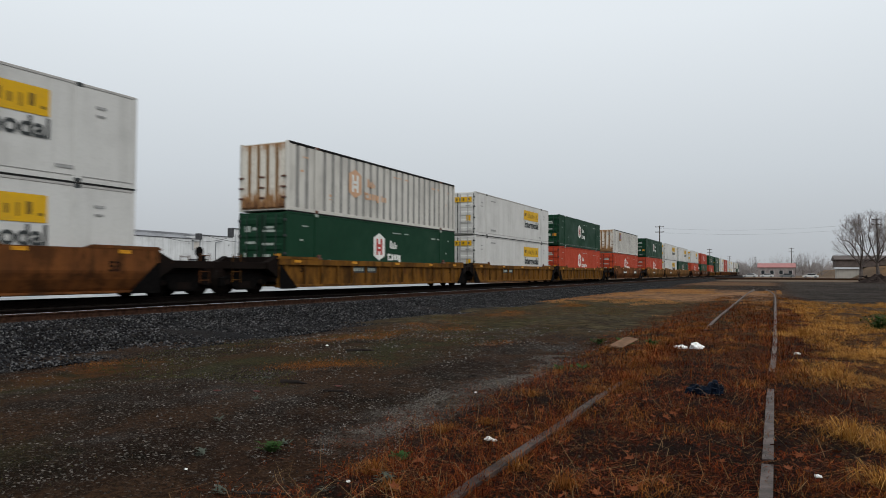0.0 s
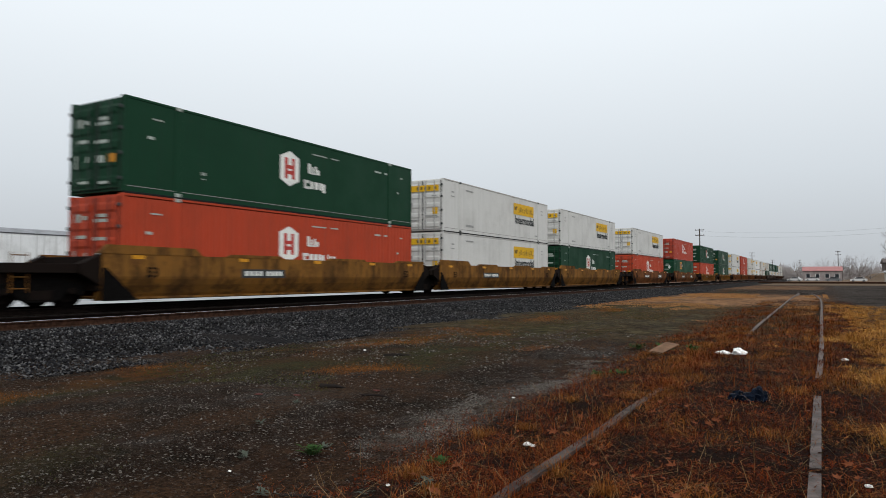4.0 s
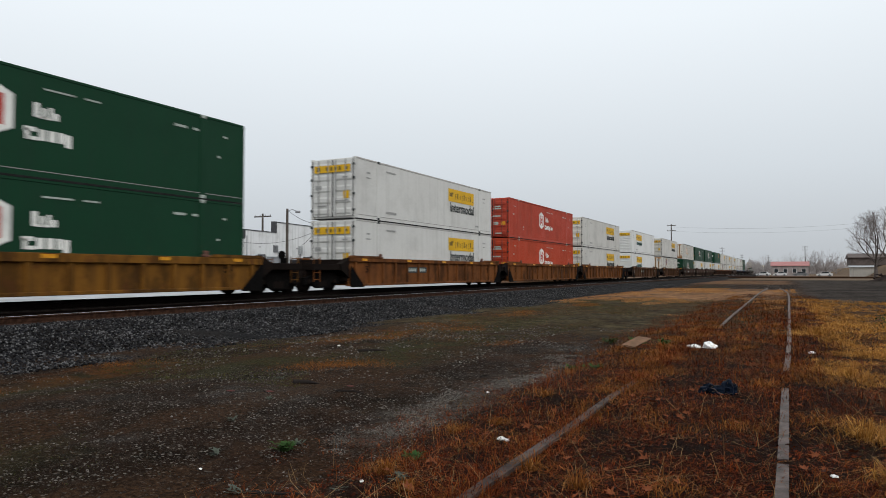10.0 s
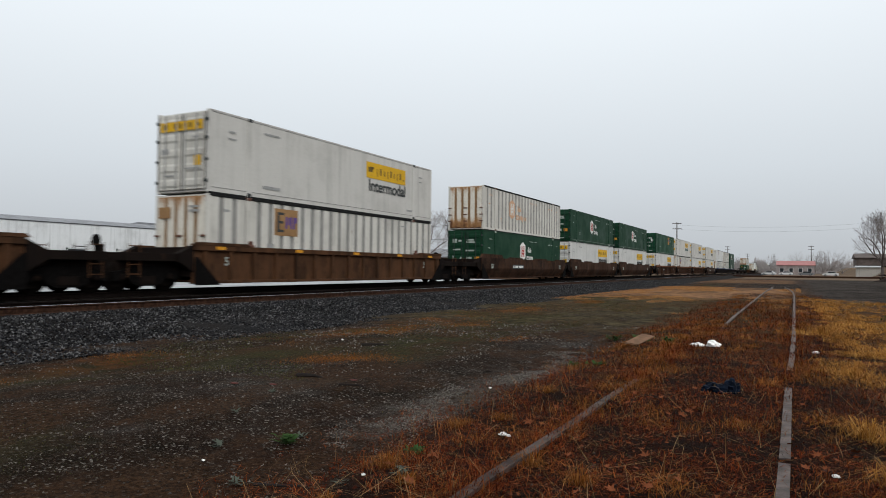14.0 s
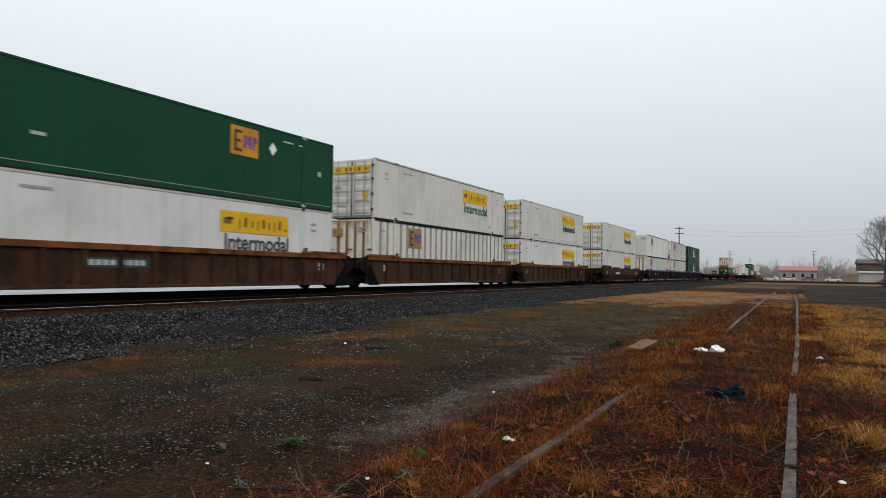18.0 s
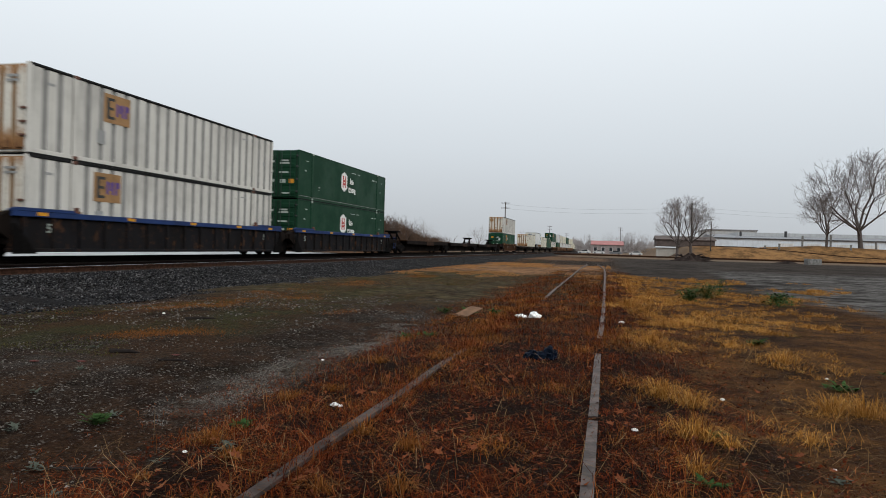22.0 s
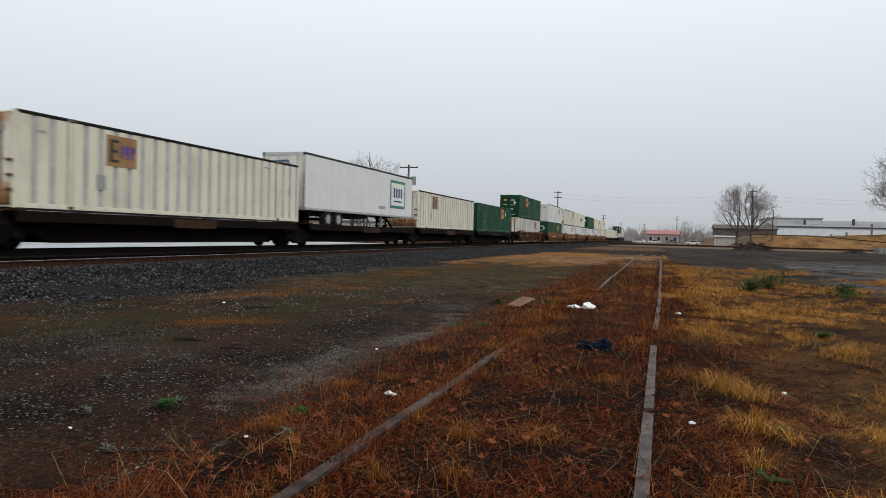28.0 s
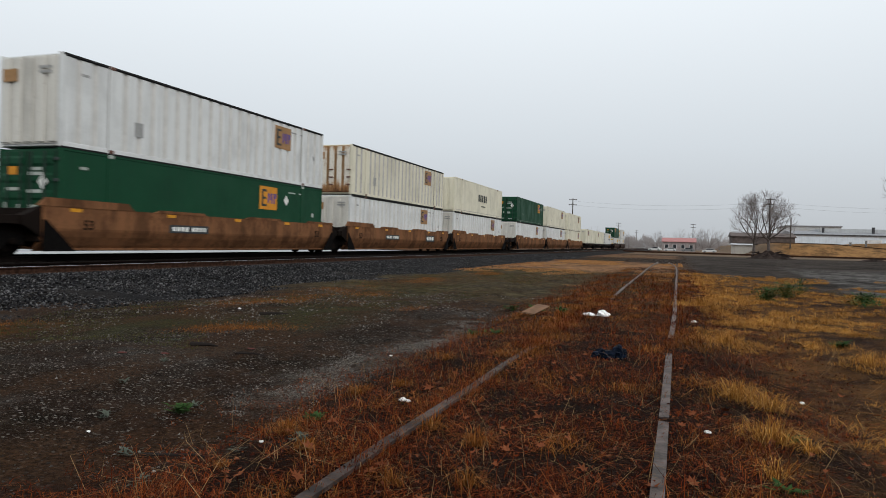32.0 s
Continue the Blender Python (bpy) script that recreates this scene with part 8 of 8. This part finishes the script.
stones("pale_gravel", px, py, ground_height(px, py) + 0.002, RNG.uniform(0.004, 0.010, n_), "gravel", "pale fine gravel in the old wheel track")


# ---- litter ----
def crumpled(name, x, y, sx, sy, h, material, seed, label, category, rz=0.0):
    """A wad of sheet material: a lumpy closed skin with sharp folds."""
    rng = np.random.default_rng(seed)
    bm = bmesh.new()
    bmesh.ops.create_icosphere(bm, subdivisions=3, radius=1.0)
    off = Vector(rng.uniform(-20, 20, 3))
    for v in bm.verts:
        d_ = v.co.normalized()
        fold = abs(noise.noise(d_ * 1.9 + off)) * 0.9 + abs(noise.noise(d_ * 4.2 + off)) * 0.5
        r_ = 0.62 + 0.75 * fold + 0.25 * noise.noise(d_ * 1.1 - off)
        v.co = Vector((d_.x * r_ * sx / 2, d_.y * r_ * sy / 2, max(-0.02, d_.z * r_ * h)))
    z0 = float(ground_height(x, y))
    ob = link_mesh(name, mesh_of(bm, material, name), None, pose(x, y, z0 + 0.012, 0, 0, rz))
    tagged(ob, label, category)
    return ob


crumpled("paper_wad", -1.20, 12.0, 0.24, 0.22, 0.10, "paper", 3, "crumpled white paper lying in the weeds", "litter")
crumpled("paper_scrap", -1.42, 11.9, 0.26, 0.16, 0.05, "paper", 4, "torn strip of white paper lying in the weeds", "litter", 20)
crumpled("plastic_bag", -0.72, 7.45, 0.24, 0.22, 0.10, "tarp_blue", 5, "dark navy plastic bag lying between the old rails", "litter")
crumpled("plastic_bag", -0.58, 7.5, 0.20, 0.20, 0.13, "tarp_blue", 8, "dark navy plastic bag lying between the old rails", "litter")
for k, (lx, ly, ls) in enumerate([(-1.92, 4.70, 0.07), (-1.87, 4.68, 0.05), (0.22, 4.68, 0.05), (1.04, 6.45, 0.05), (1.35, 4.45, 0.03), (0.28, 11.8, 0.11), (-3.0, 6.95, 0.04), (-6.9, 9.55, 0.06), (-2.35, 3.5, 0.035), (2.3, 7.9, 0.04), (-3.6, 3.4, 0.03)]):
    crumpled("paper_scrap", lx, ly, ls * 1.0, ls * 0.7, ls * 0.22, "paper", 70 + k, "small white scrap of litter on the ground", "litter")
for k, (lx, ly) in enumerate([(-4.9, 5.55), (-4.35, 6.25), (-5.25, 5.35)]):
    crumpled("red_scrap", lx, ly, 0.11, 0.06, 0.008, "scrap_red", 90 + k, "faded red plastic scrap trodden into the cinders", "litter")
card = empty("cardboard_sheet", pose(-2.27, 11.4, float(ground_height(-2.27, 11.4)) + 0.04, 3, -4, 62))
tagged(card, "flattened brown cardboard sheet in the weeds", "cardboard")
part("panel", prism(bmesh.new(), [(-0.20, 0.0), (0.22, 0.09), (0.22, 0.098), (-0.20, 0.008)], -0.14, 0.13), "cardboard", card)
part("flap", prism(bmesh.new(), [(-0.38, 0.03), (-0.21, -0.01), (-0.21, -0.002), (-0.38, 0.038)], -0.12, 0.12), "cardboard", card)
for k, (ax, ay, ln, rz) in enumerate([(-5.0, 6.3, 0.34, 12), (-6.0, 9.2, 0.45, 40), (-4.15, 5.95, 0.35, 5), (-3.6, 8.2, 0.15, 85), (-2.75, 3.3, 0.5, 15)]):
    st = link_mesh("stick", mesh_of(cyl(cyl(bmesh.new(), (-ln / 2, 0, 0.015), (ln * 0.1, 0.02, 0.02), 0.03 if k < 2 else 0.01, 0.02 if k < 2 else 0.009, 7), (ln * 0.1, 0.02, 0.02), (ln / 2, -0.03, 0.015), 0.02 if k < 2 else 0.009, 0.006, 7), "stick", "stick"), None, pose(ax, ay, float(ground_height(ax, ay)), 0, 0, rz))
    tagged(st, "dark broken stick lying on the cinders", "stick", "sticks")


# ---- sleepers, last ----
def sleepers(track, y0, y1, seed):
    rng = np.random.default_rng(seed)
    mesh = mesh_of(box(bmesh.new(), -1.3, 1.3, -0.11, 0.11, -0.17, 0.0, 0.01), "tie", "sleeper")
    for y in np.arange(y0, y1, 0.54):
        link_mesh("sleeper", mesh, track, pose(rng.uniform(-0.05, 0.05), float(y), 0.012, 0, 0, rng.uniform(-0.6, 0.6)))
    bm_v, bm_f = [], []
    for y in list(np.arange(-30, y0, 0.54)) + list(np.arange(y1, 160, 0.54)):
        o = len(bm_v)
        bm_v += [(x, y + dy, z) for z in (-0.15, 0.012) for x, dy in ((-1.3, -0.11), (1.3, -0.11), (1.3, 0.11), (-1.3, 0.11))]
        bm_f += [(o + 4, o + 5, o + 6, o + 7), (o, o + 1, o + 5, o + 4), (o + 1, o + 2, o + 6, o + 5), (o + 2, o + 3, o + 7, o + 6), (o + 3, o, o + 4, o + 7)]
    ob = link_mesh("sleepers", raw_mesh("sleepers", bm_v, bm_f, "tie"), track)
    tagged(ob, kind="stuff")


sleepers(near_track, 2, 75, 1)
sleepers(train_track, 4, 60, 2)

# ---- the train's run: metres gone since the start ----
RUN = [
    (0.0, 0.0), (1.0, 23.8), (2.0, 47.6), (3.0, 71.4), (4.0, 95.05), (7.0, 165.9), (8.0, 189.65), (9.0, 213.45), (10.0, 237.25), (11.0, 261.05),
    (12.0, 284.8), (13.0, 308.45), (14.0, 332.0), (17.0, 402.5), (18.0, 426.15), (19.0, 449.85), (20.0, 473.6), (21.0, 497.35), (22.0, 521.0),
    (23.0, 544.8), (24.5, 580.85), (26.0, 617.0), (28.5, 676.8), (30.0, 712.4), (31.0, 736.3), (32.0, 760.2)]


def motions():
    for thing, s, z in TRAIN:
        walk(thing, [(t, pose(TRAIN_X, s - gone, RAIL + z)) for t, gone in RUN])


motions()
